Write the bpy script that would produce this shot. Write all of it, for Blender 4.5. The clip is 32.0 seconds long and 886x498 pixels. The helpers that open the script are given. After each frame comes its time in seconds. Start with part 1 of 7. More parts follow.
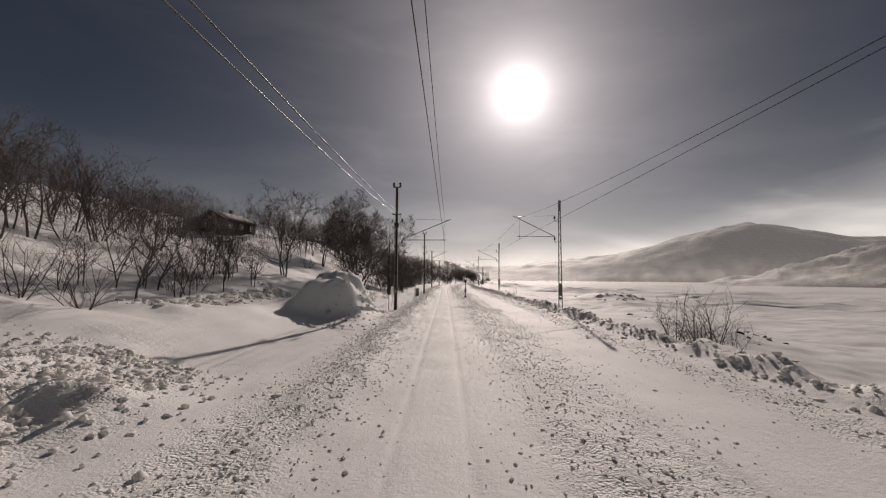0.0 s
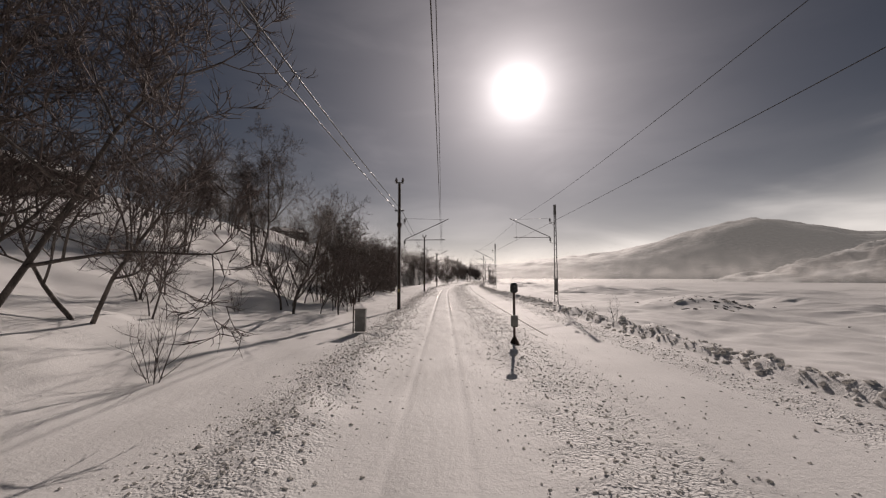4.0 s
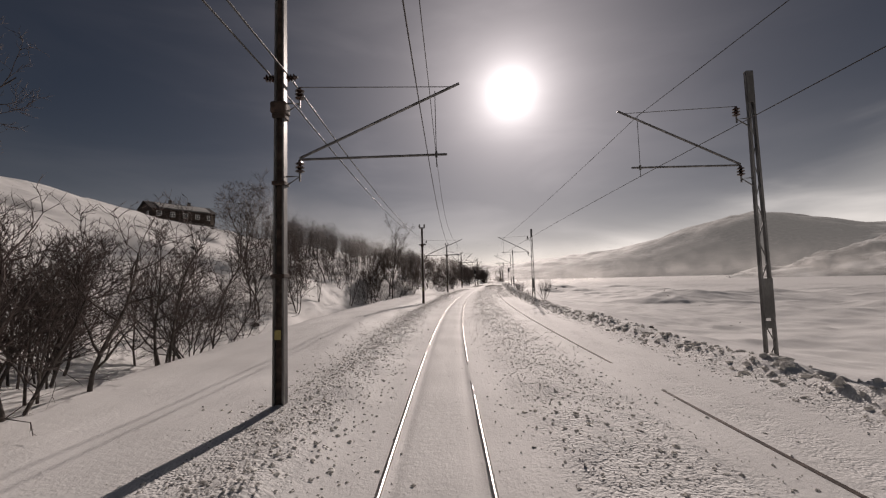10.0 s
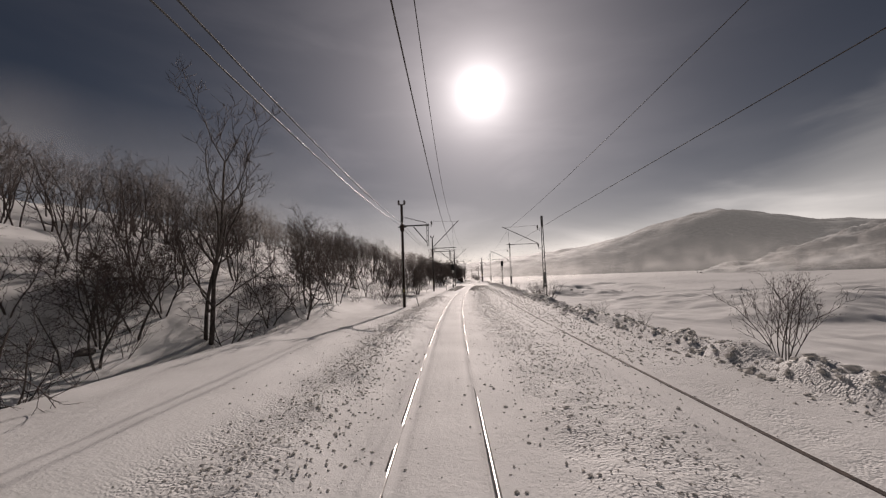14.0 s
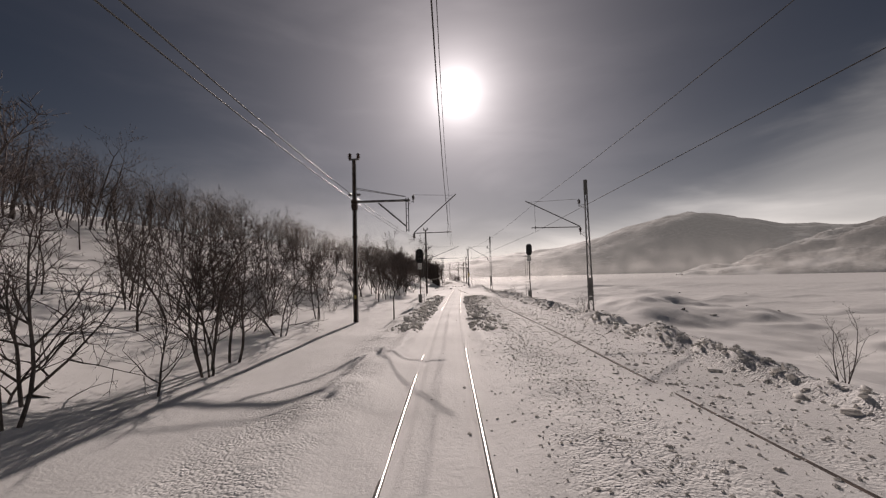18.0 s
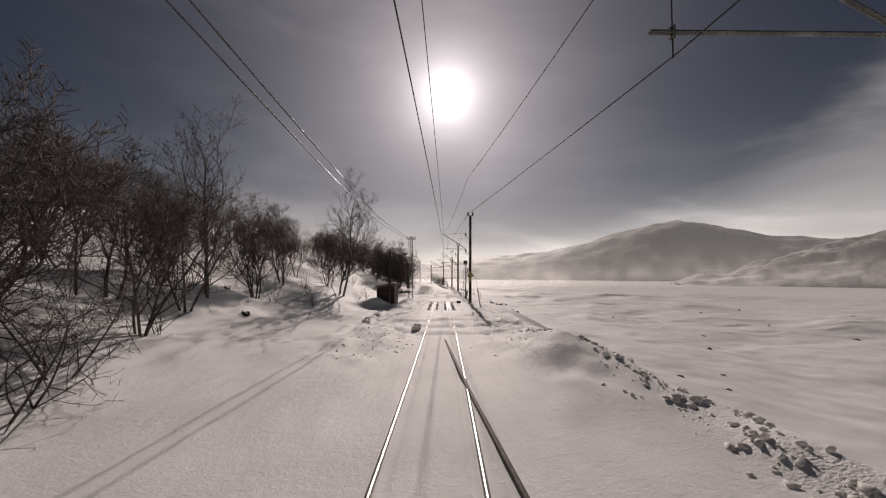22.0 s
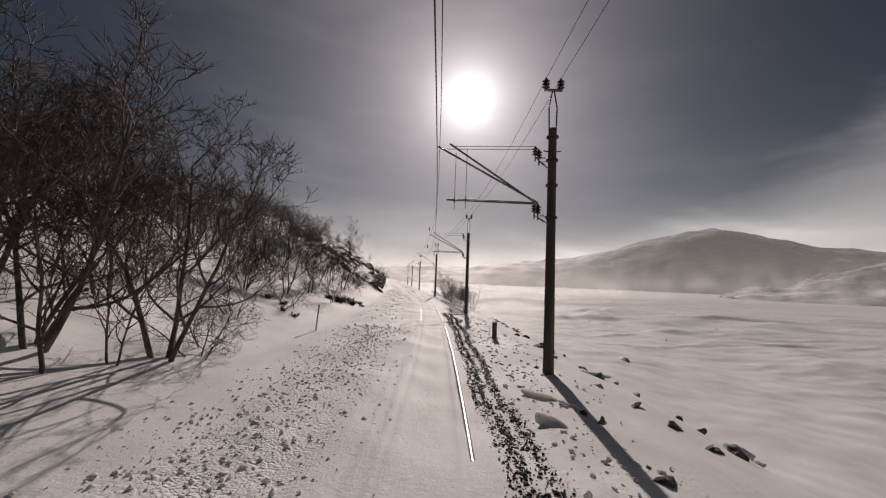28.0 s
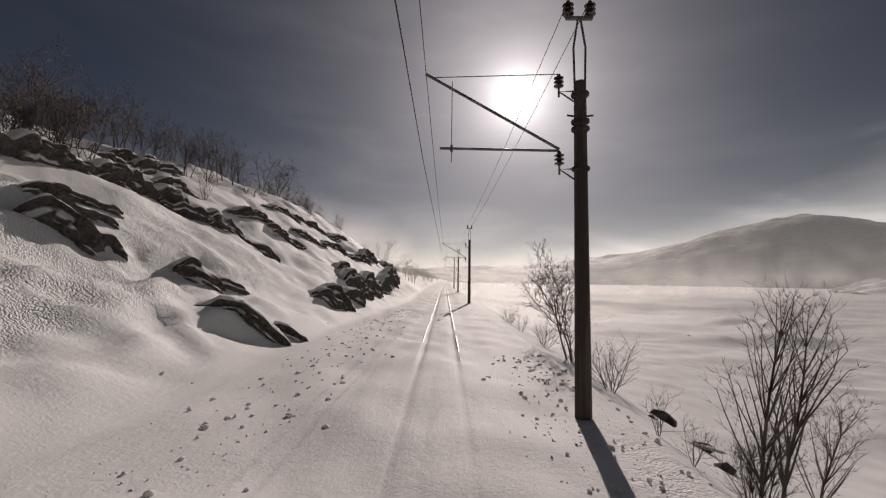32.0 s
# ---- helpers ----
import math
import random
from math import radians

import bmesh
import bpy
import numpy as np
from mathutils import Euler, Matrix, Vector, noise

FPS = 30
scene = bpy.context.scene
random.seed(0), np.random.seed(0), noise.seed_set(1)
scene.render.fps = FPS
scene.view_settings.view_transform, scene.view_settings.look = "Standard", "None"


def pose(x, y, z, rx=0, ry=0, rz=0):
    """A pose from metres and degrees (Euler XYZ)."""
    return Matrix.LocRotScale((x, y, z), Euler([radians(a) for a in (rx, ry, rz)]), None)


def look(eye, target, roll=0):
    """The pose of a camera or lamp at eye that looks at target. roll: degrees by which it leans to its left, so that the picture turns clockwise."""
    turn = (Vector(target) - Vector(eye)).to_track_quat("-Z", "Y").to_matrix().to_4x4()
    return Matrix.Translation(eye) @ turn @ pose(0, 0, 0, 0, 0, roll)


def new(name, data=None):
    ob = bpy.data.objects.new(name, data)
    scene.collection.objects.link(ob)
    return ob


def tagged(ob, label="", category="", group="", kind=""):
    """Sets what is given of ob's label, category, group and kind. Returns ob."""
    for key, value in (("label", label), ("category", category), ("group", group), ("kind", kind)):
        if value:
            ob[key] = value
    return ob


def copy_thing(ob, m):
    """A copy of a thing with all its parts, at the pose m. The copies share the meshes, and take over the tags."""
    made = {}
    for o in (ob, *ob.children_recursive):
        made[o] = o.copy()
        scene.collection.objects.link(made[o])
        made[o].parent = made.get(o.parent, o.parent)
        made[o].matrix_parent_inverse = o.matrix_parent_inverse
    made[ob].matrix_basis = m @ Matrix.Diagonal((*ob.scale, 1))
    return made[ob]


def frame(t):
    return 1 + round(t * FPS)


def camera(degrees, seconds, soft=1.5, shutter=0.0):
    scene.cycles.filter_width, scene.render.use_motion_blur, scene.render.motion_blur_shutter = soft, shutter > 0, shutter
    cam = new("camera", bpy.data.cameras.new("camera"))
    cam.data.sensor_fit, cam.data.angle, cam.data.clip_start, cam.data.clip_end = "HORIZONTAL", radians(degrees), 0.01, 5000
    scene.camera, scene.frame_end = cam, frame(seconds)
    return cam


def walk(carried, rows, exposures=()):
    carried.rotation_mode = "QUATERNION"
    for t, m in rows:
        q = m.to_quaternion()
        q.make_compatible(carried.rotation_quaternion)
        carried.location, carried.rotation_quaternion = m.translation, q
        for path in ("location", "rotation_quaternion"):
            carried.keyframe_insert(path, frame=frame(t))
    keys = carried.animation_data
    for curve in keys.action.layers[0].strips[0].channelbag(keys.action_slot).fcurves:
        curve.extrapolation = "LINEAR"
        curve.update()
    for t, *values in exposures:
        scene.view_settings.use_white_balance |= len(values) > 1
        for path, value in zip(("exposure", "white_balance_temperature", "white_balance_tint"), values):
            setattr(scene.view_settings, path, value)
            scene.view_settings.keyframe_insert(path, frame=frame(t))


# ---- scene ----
PATH = [
    (0.0, 0.00, 0.00, 2.55, 93.97, -0.37, -0.83),
    (0.5, 0.10, 4.68, 2.55, 93.96, -0.31, -0.79),
    (1.0, 0.20, 9.32, 2.55, 93.94, -0.25, -0.76),
    (1.5, 0.30, 13.92, 2.55, 93.92, -0.19, -0.72),
    (2.0, 0.39, 18.48, 2.55, 93.89, -0.14, -0.72),
    (2.5, 0.48, 23.00, 2.55, 93.84, -0.09, -0.74),
    (3.0, 0.57, 27.47, 2.55, 93.79, -0.04, -0.80),
    (3.5, 0.68, 31.96, 2.55, 93.75, 0.01, -0.84),
    (4.0, 0.78, 36.53, 2.55, 93.75, 0.05, -0.83),
    (4.5, 0.89, 41.17, 2.55, 93.83, 0.07, -0.74),
    (5.0, 0.98, 45.89, 2.55, 93.94, 0.07, -0.60),
    (5.5, 1.06, 50.68, 2.55, 94.06, 0.06, -0.50),
    (6.0, 1.13, 55.55, 2.55, 94.15, 0.04, -0.47),
    (6.5, 1.21, 60.49, 2.55, 94.20, 0.01, -0.48),
    (7.0, 1.29, 65.50, 2.55, 94.21, 0.00, -0.51),
    (7.5, 1.38, 70.58, 2.55, 94.21, 0.03, -0.56),
    (8.0, 1.47, 75.69, 2.55, 94.21, 0.13, -0.63),
    (8.5, 1.57, 80.83, 2.55, 94.20, 0.37, -0.71),
    (9.0, 1.68, 86.01, 2.55, 94.19, 0.72, -0.81),
    (9.5, 1.80, 91.23, 2.55, 94.18, 1.13, -0.96),
    (10.0, 1.93, 96.49, 2.55, 94.16, 1.50, -1.20),
    (10.5, 2.09, 101.78, 2.55, 94.12, 1.77, -1.55),
    (11.0, 2.30, 107.11, 2.55, 94.07, 1.92, -1.98),
    (11.5, 2.54, 112.45, 2.55, 94.01, 1.99, -2.45),
    (12.0, 2.83, 117.77, 2.55, 93.96, 2.03, -2.96),
    (12.5, 3.17, 123.06, 2.55, 93.91, 2.08, -3.52),
    (13.0, 3.56, 128.34, 2.55, 93.88, 2.12, -4.12),
    (13.5, 4.01, 133.59, 2.55, 93.84, 2.11, -4.73),
    (14.0, 4.51, 138.82, 2.55, 93.81, 2.08, -5.29),
    (14.5, 5.07, 144.15, 2.55, 93.78, 2.06, -5.78),
    (15.0, 5.70, 149.71, 2.55, 93.75, 2.06, -6.18),
    (15.5, 6.39, 155.49, 2.55, 93.72, 2.06, -6.57),
    (16.0, 7.15, 161.50, 2.55, 93.70, 2.03, -6.98),
    (16.5, 7.98, 167.73, 2.55, 93.68, 1.94, -7.42),
    (17.0, 8.90, 174.19, 2.55, 93.67, 1.81, -7.87),
    (17.5, 9.89, 180.81, 2.55, 93.66, 1.66, -8.33),
    (18.0, 10.96, 187.52, 2.55, 93.68, 1.53, -8.77),
    (18.5, 12.09, 194.32, 2.55, 93.75, 1.41, -9.18),
    (19.0, 13.28, 201.22, 2.55, 93.84, 1.27, -9.58),
    (19.5, 14.54, 208.21, 2.55, 93.94, 1.07, -9.96),
    (20.0, 15.87, 215.30, 2.55, 93.98, 0.82, -10.32),
    (20.5, 17.25, 222.42, 2.55, 93.96, 0.54, -10.65),
    (21.0, 18.66, 229.52, 2.55, 93.89, 0.23, -10.89),
    (21.5, 20.09, 236.59, 2.55, 93.82, -0.10, -11.01),
    (22.0, 21.53, 243.65, 2.55, 93.80, -0.40, -10.99),
    (22.5, 22.95, 250.69, 2.55, 93.85, -0.61, -10.87),
    (23.0, 24.35, 257.73, 2.55, 93.94, -0.73, -10.71),
    (23.5, 25.73, 264.75, 2.55, 94.03, -0.81, -10.55),
    (24.0, 27.08, 271.76, 2.55, 94.10, -0.84, -10.44),
    (24.5, 28.42, 278.75, 2.55, 94.14, -0.86, -10.39),
    (25.0, 29.75, 285.73, 2.55, 94.16, -0.89, -10.36),
    (25.5, 31.08, 292.69, 2.55, 94.18, -0.96, -10.30),
    (26.0, 32.40, 299.63, 2.55, 94.21, -1.14, -10.15),
    (26.5, 33.69, 306.57, 2.55, 94.24, -1.42, -9.91),
    (27.0, 34.94, 313.49, 2.55, 94.27, -1.75, -9.60),
    (27.5, 36.14, 320.40, 2.55, 94.30, -2.04, -9.19),
    (28.0, 37.29, 327.30, 2.55, 94.32, -2.17, -8.64),
    (28.5, 38.36, 334.20, 2.55, 94.33, -2.10, -7.95),
    (29.0, 39.34, 341.11, 2.55, 94.32, -1.90, -7.15),
    (29.5, 40.21, 348.01, 2.55, 94.32, -1.67, -6.30),
    (30.0, 40.98, 354.92, 2.55, 94.30, -1.45, -5.41),
    (30.5, 41.64, 361.82, 2.55, 94.28, -1.26, -4.50),
    (31.0, 42.18, 368.72, 2.55, 94.25, -1.09, -3.52),
    (31.5, 42.61, 375.62, 2.55, 94.22, -0.94, -2.45),
    (32.0, 42.89, 382.51, 2.55, 94.18, -0.78, -1.25),
]
TRACK = [(0, -1.24), (13, -1.18), (26, -1.25), (39, -1.23), (52, -0.95), (65, -0.91), (78, -1.06), (91, -1.33), (104, -2.05), (117, -3.25), (130, -4.74), (143, -6.12), (156, -7.04), (169, -7.89), (182, -8.81), (195, -9.63), (208, -10.34), (221, -11.03), (234, -11.50), (247, -11.49), (260, -11.14), (273, -10.86), (286, -10.83), (299, -10.74), (312, -10.35), (325, -9.64), (338, -8.44), (351, -6.86), (364, -5.17), (377, -3.34), (390, -1.46)]
cam = camera(94.1, 32.0, soft=1.25)
walk(cam, [(t, pose(*r)) for t, *r in PATH], [(0.0, 0.06, 6720, 16.0), (9.0, 0.02, 6680, 16.0), (20.0, -0.01, 6650, 17.0), (32.0, 0.01, 6600, 15.5)])

# ---------------------------------------------------------------- world and sun
SUN_AZ, SUN_EL = 11.44, 24.35
SUN_DIR = Vector((math.sin(radians(SUN_AZ)) * math.cos(radians(SUN_EL)), math.cos(radians(SUN_AZ)) * math.cos(radians(SUN_EL)), math.sin(radians(SUN_EL))))

world = bpy.data.worlds.new("winter_sky")
scene.world = world
world.use_nodes = True
wt = world.node_tree
wt.nodes.clear()


def wmath(op, a, b=None, c=None):
    n = wt.nodes.new("ShaderNodeMath")
    n.operation = op
    for i, v in enumerate((a, b, c)):
        if v is None:
            continue
        if isinstance(v, (int, float)):
            n.inputs[i].default_value = v
        else:
            wt.links.new(v, n.inputs[i])
    return n.outputs[0]


def wscale(colour, value):
    n = wt.nodes.new("ShaderNodeVectorMath")
    n.operation = "SCALE"
    n.inputs[0].default_value = colour
    wt.links.new(value, n.inputs["Scale"])
    return n.outputs[0]


def wadd(a, b):
    n = wt.nodes.new("ShaderNodeVectorMath")
    n.operation = "ADD"
    wt.links.new(a, n.inputs[0])
    wt.links.new(b, n.inputs[1])
    return n.outputs[0]


def smooth(x, lo, hi):
    n = wt.nodes.new("ShaderNodeMapRange")
    n.interpolation_type = "SMOOTHSTEP"
    n.inputs["From Min"].default_value, n.inputs["From Max"].default_value = lo, hi
    wt.links.new(x, n.inputs["Value"])
    return n.outputs[0]


coord = wt.nodes.new("ShaderNodeTexCoord")
split = wt.nodes.new("ShaderNodeSeparateXYZ")
wt.links.new(coord.outputs["Generated"], split.inputs[0])
dot = wt.nodes.new("ShaderNodeVectorMath")
dot.operation = "DOT_PRODUCT"
dot.inputs[1].default_value = SUN_DIR
wt.links.new(coord.outputs["Generated"], dot.inputs[0])
theta = wmath("ARCCOSINE", wmath("MINIMUM", dot.outputs["Value"], 0.99999))
elev = wmath("MAXIMUM", split.outputs["Z"], 0.0)
azim = wmath("ARCTAN2", split.outputs["X"], split.outputs["Y"])
# streaked high cloud
stretch = wt.nodes.new("ShaderNodeMapping")
stretch.inputs["Scale"].default_value = (1.1, 1.1, 4.0)
wt.links.new(coord.outputs["Generated"], stretch.inputs[0])
cloud = wt.nodes.new("ShaderNodeTexNoise")
cloud.inputs["Scale"].default_value, cloud.inputs["Detail"].default_value = 2.6, 5.0
cloud.inputs["Distortion"].default_value = 0.35
wt.links.new(stretch.outputs[0], cloud.inputs["Vector"])
puff = smooth(cloud.outputs[0], 0.36, 0.72)

sky = wt.nodes.new("ShaderNodeTexSky")
sky.sky_type, sky.sun_disc = "NISHITA", False
sky.sun_elevation, sky.sun_rotation = radians(SUN_EL), radians(SUN_AZ)
sky.altitude, sky.air_density, sky.dust_density = 1000.0, 0.9, 0.4
skyc = wt.nodes.new("ShaderNodeVectorMath")
skyc.operation = "SCALE"
skyc.inputs["Scale"].default_value = 0.0098
wt.links.new(sky.outputs[0], skyc.inputs[0])

# thin veil round the sun, ground haze along the horizon, a bank of bright haze towards the lake
halo = wmath("MULTIPLY", wmath("EXPONENT", wmath("MULTIPLY", theta, -1.0 / radians(9.8))), 0.76)
core = wmath("MULTIPLY", wmath("EXPONENT", wmath("MULTIPLY", theta, -1.0 / radians(2.1))), 1.9)
disc = wmath("MULTIPLY", smooth(wmath("MULTIPLY", theta, -1.0), -radians(2.2), -radians(0.9)), 4.0)
lakeward = smooth(azim, radians(5), radians(60))
depth = wmath("ADD", wmath("MULTIPLY", lakeward, 0.02), 0.068)
low = wmath("EXPONENT", wmath("DIVIDE", wmath("MULTIPLY", elev, -1.0), depth))
low = wmath("MULTIPLY", low, wmath("ADD", wmath("MULTIPLY", puff, 0.40), 1.05))
near_sun = wmath("EXPONENT", wmath("MULTIPLY", theta, -1.0 / radians(45)))
low = wmath("MULTIPLY", low, wmath("ADD", wmath("MULTIPLY", near_sun, 1.0), 0.20))
high = wmath("MULTIPLY", wmath("MULTIPLY", puff, halo), 0.15)
# thin cloud reaching down and to the left of the sun
side_dot = wt.nodes.new("ShaderNodeVectorMath")
side_dot.operation = "DOT_PRODUCT"
side_dot.inputs[1].default_value = Vector((math.sin(radians(-6)) * math.cos(radians(20)), math.cos(radians(-6)) * math.cos(radians(20)), math.sin(radians(20))))
wt.links.new(coord.outputs["Generated"], side_dot.inputs[0])
veil = wmath("EXPONENT", wmath("MULTIPLY", wmath("ARCCOSINE", wmath("MINIMUM", side_dot.outputs["Value"], 0.99999)), -1.0 / radians(14)))
veil = wmath("MULTIPLY", veil, wmath("ADD", wmath("MULTIPLY", puff, 0.06), 0.02))
total = wadd(wscale((1.0, 0.93, 0.92), wmath("ADD", halo, veil)), wscale((1.0, 0.98, 0.96), core))
total = wadd(total, wscale((1.0, 0.98, 0.95), disc))
total = wadd(total, wscale((1.0, 0.94, 0.88), low))
total = wadd(total, wscale((1.0, 0.95, 0.95), high))
edge = wmath("ADD", wmath("ADD", wmath("MULTIPLY", smooth(azim, radians(16), radians(64)), 0.17), 0.085), wmath("MULTIPLY", smooth(azim, radians(42), radians(68)), 0.16))
edge = wmath("MULTIPLY", edge, wmath("ADD", wmath("MULTIPLY", puff, 0.25), 0.85))
bank = smooth(wmath("MULTIPLY", wmath("DIVIDE", elev, edge), -1.0), -1.2, -0.35)
bank = wmath("MULTIPLY", wmath("MULTIPLY", bank, smooth(azim, radians(4), radians(30))), wmath("ADD", wmath("MULTIPLY", puff, 0.16), 0.23))
total = wadd(total, wscale((1.0, 0.96, 0.87), bank))
total = wadd(total, skyc.outputs[0])
bg = wt.nodes.new("ShaderNodeBackground")
wt.links.new(total, bg.inputs["Color"])
bg.inputs["Strength"].default_value = 1.0
wo = wt.nodes.new("ShaderNodeOutputWorld")
wt.links.new(bg.outputs[0], wo.inputs[0])

lamp = bpy.data.lights.new("sun", "SUN")
lamp.energy, lamp.angle, lamp.color = 3.0, radians(0.6), (1.0, 0.90, 0.82)
sun = new("sun", lamp)
sun.matrix_basis = look(SUN_DIR * 100, (0, 0, 0))

# ---------------------------------------------------------------- materials


def material(name, colour, rough=0.7, metal=0.0, vary=0.25, scale=6.0, fine=60.0, bump=0.3, second=None, patches=(0.45, 0.62), spec=0.4, stretch=(1, 1, 1), dist=0.02, each=0.0):
    m = bpy.data.materials.new(name)
    m.use_nodes = True
    t = m.node_tree
    b = t.nodes["Principled BSDF"]
    b.inputs["Roughness"].default_value, b.inputs["Metallic"].default_value = rough, metal
    b.inputs["Specular IOR Level"].default_value = spec
    tc = t.nodes.new("ShaderNodeTexCoord")
    mp = t.nodes.new("ShaderNodeMapping")
    mp.inputs["Scale"].default_value = stretch
    t.links.new(tc.outputs["Object"], mp.inputs[0])
    big = t.nodes.new("ShaderNodeTexNoise")
    big.inputs["Scale"].default_value, big.inputs["Detail"].default_value = scale, 4.0
    small = t.nodes.new("ShaderNodeTexNoise")
    small.inputs["Scale"].default_value, small.inputs["Detail"].default_value = fine, 3.0
    t.links.new(mp.outputs[0], big.inputs["Vector"])
    t.links.new(mp.outputs[0], small.inputs["Vector"])
    ramp = t.nodes.new("ShaderNodeValToRGB")
    ramp.color_ramp.elements[0].position, ramp.color_ramp.elements[1].position = patches
    dark = tuple(c * (1 - vary) for c in colour)
    ramp.color_ramp.elements[0].color = (*dark, 1)
    ramp.color_ramp.elements[1].color = (*(second or tuple(min(1, c * (1 + vary * 0.6)) for c in colour)), 1)
    t.links.new(big.outputs[0], ramp.inputs[0])
    mix = t.nodes.new("ShaderNodeMix")
    mix.data_type, mix.blend_type = "RGBA", "MULTIPLY"
    mix.inputs[0].default_value = min(1.0, vary * 1.5)
    t.links.new(ramp.outputs[0], mix.inputs[6])
    soft = t.nodes.new("ShaderNodeMapRange")
    soft.inputs["From Min"].default_value, soft.inputs["From Max"].default_value = 0.3, 0.7
    soft.inputs["To Min"].default_value, soft.inputs["To Max"].default_value = 0.6, 1.15
    t.links.new(small.outputs[0], soft.inputs[0])
    t.links.new(soft.outputs[0], mix.inputs[7])
    out = mix.outputs[2]
    if each:
        info = t.nodes.new("ShaderNodeObjectInfo")
        rr = t.nodes.new("ShaderNodeMapRange")
        rr.inputs["To Min"].default_value, rr.inputs["To Max"].default_value = 1 - each, 1 + each
        t.links.new(info.outputs["Random"], rr.inputs[0])
        vm = t.nodes.new("ShaderNodeVectorMath")
        vm.operation = "SCALE"
        t.links.new(out, vm.inputs[0])
        t.links.new(rr.outputs[0], vm.inputs["Scale"])
        out = vm.outputs[0]
    t.links.new(out, b.inputs["Base Color"])
    if bump:
        bp = t.nodes.new("ShaderNodeBump")
        bp.inputs["Strength"].default_value, bp.inputs["Distance"].default_value = bump, dist
        t.links.new(small.outputs[0], bp.inputs["Height"])
        t.links.new(bp.outputs[0], b.inputs["Normal"])
    return m


def snow_material(name, rock=False, size=1.0, bare=(0.86, 0.76), crumbs=False):
    m = bpy.data.materials.new(name)
    m.use_nodes = True
    t = m.node_tree
    b = t.nodes["Principled BSDF"]
    b.inputs["Roughness"].default_value, b.inputs["Specular IOR Level"].default_value = 0.72, 0.12
    geo = t.nodes.new("ShaderNodeNewGeometry")

    def noise_tex(scale, detail, stretch=None, rough=0.5):
        n = t.nodes.new("ShaderNodeTexNoise")
        n.inputs["Scale"].default_value, n.inputs["Detail"].default_value, n.inputs["Roughness"].default_value = scale * size, detail, rough
        if stretch:
            mp = t.nodes.new("ShaderNodeMapping")
            mp.inputs["Scale"].default_value = stretch
            mp.inputs["Rotation"].default_value = (0, 0, radians(35))
            t.links.new(geo.outputs["Position"], mp.inputs[0])
            t.links.new(mp.outputs[0], n.inputs["Vector"])
        else:
            t.links.new(geo.outputs["Position"], n.inputs["Vector"])
        return n.outputs[0]

    broad, grain, drift, fleck = noise_tex(0.35, 4), noise_tex(22, 4, rough=0.65), noise_tex(1.1, 5, (1.0, 0.22, 1.0)), noise_tex(6.5, 3)
    ramp = t.nodes.new("ShaderNodeValToRGB")
    ramp.color_ramp.elements[0].position, ramp.color_ramp.elements[1].position = 0.3, 0.7
    ramp.color_ramp.elements[0].color, ramp.color_ramp.elements[1].color = (0.74, 0.735, 0.72, 1), (0.88, 0.875, 0.86, 1)
    t.links.new(broad, ramp.inputs[0])
    colour = ramp.outputs[0]

    def scaled(x, f):
        n = t.nodes.new("ShaderNodeMath")
        n.operation = "MULTIPLY"
        n.inputs[1].default_value = f
        t.links.new(x, n.inputs[0])
        return n.outputs[0]

    def added(a, c):
        n = t.nodes.new("ShaderNodeMath")
        n.operation = "ADD"
        t.links.new(a, n.inputs[0])
        t.links.new(c, n.inputs[1])
        return n.outputs[0]

    height = added(added(scaled(grain, 0.013), scaled(drift, 0.045)), scaled(fleck, 0.014))
    if crumbs:
        broken = t.nodes.new("ShaderNodeAttribute")
        broken.attribute_name = "broken"

        def lumps_tex(scale, deep):
            v = t.nodes.new("ShaderNodeTexVoronoi")
            v.feature, v.inputs["Scale"].default_value, v.inputs["Randomness"].default_value = "SMOOTH_F1", scale, 1.0
            v.inputs["Smoothness"].default_value = 0.35
            mv = t.nodes.new("ShaderNodeVectorMath")
            mv.operation = "ADD"
            t.links.new(geo.outputs["Position"], mv.inputs[0])
            warp = t.nodes.new("ShaderNodeTexNoise")
            warp.inputs["Scale"].default_value = scale * 0.6
            t.links.new(geo.outputs["Position"], warp.inputs["Vector"])
            wv = t.nodes.new("ShaderNodeVectorMath")
            wv.operation = "SCALE"
            wv.inputs["Scale"].default_value = 1.1 / scale
            t.links.new(warp.outputs["Color"], wv.inputs[0])
            t.links.new(wv.outputs[0], mv.inputs[1])
            t.links.new(mv.outputs[0], v.inputs["Vector"])
            return scaled(v.outputs["Distance"], -deep)

        both = added(lumps_tex(9.0, 0.026), lumps_tex(21.0, 0.040))
        gate = t.nodes.new("ShaderNodeMapRange")
        gate.inputs["From Min"].default_value, gate.inputs["From Max"].default_value = 0.25, 0.58
        t.links.new(noise_tex(1.6, 3), gate.inputs[0])
        for f in (gate.outputs[0], broken.outputs["Fac"]):
            n = t.nodes.new("ShaderNodeMath")
            n.operation = "MULTIPLY"
            t.links.new(both, n.inputs[0])
            t.links.new(f, n.inputs[1])
            both = n.outputs[0]
        height = added(height, both)
    if rock:
        slope = t.nodes.new("ShaderNodeSeparateXYZ")
        t.links.new(geo.outputs["Normal"], slope.inputs[0])
        jag = noise_tex(0.5, 6, rough=0.65)
        v = added(slope.outputs[2], scaled(jag, 0.55))
        lim = t.nodes.new("ShaderNodeMapRange")
        lim.inputs["From Min"].default_value, lim.inputs["From Max"].default_value = bare
        t.links.new(v, lim.inputs[0])
        stone = t.nodes.new("ShaderNodeValToRGB")
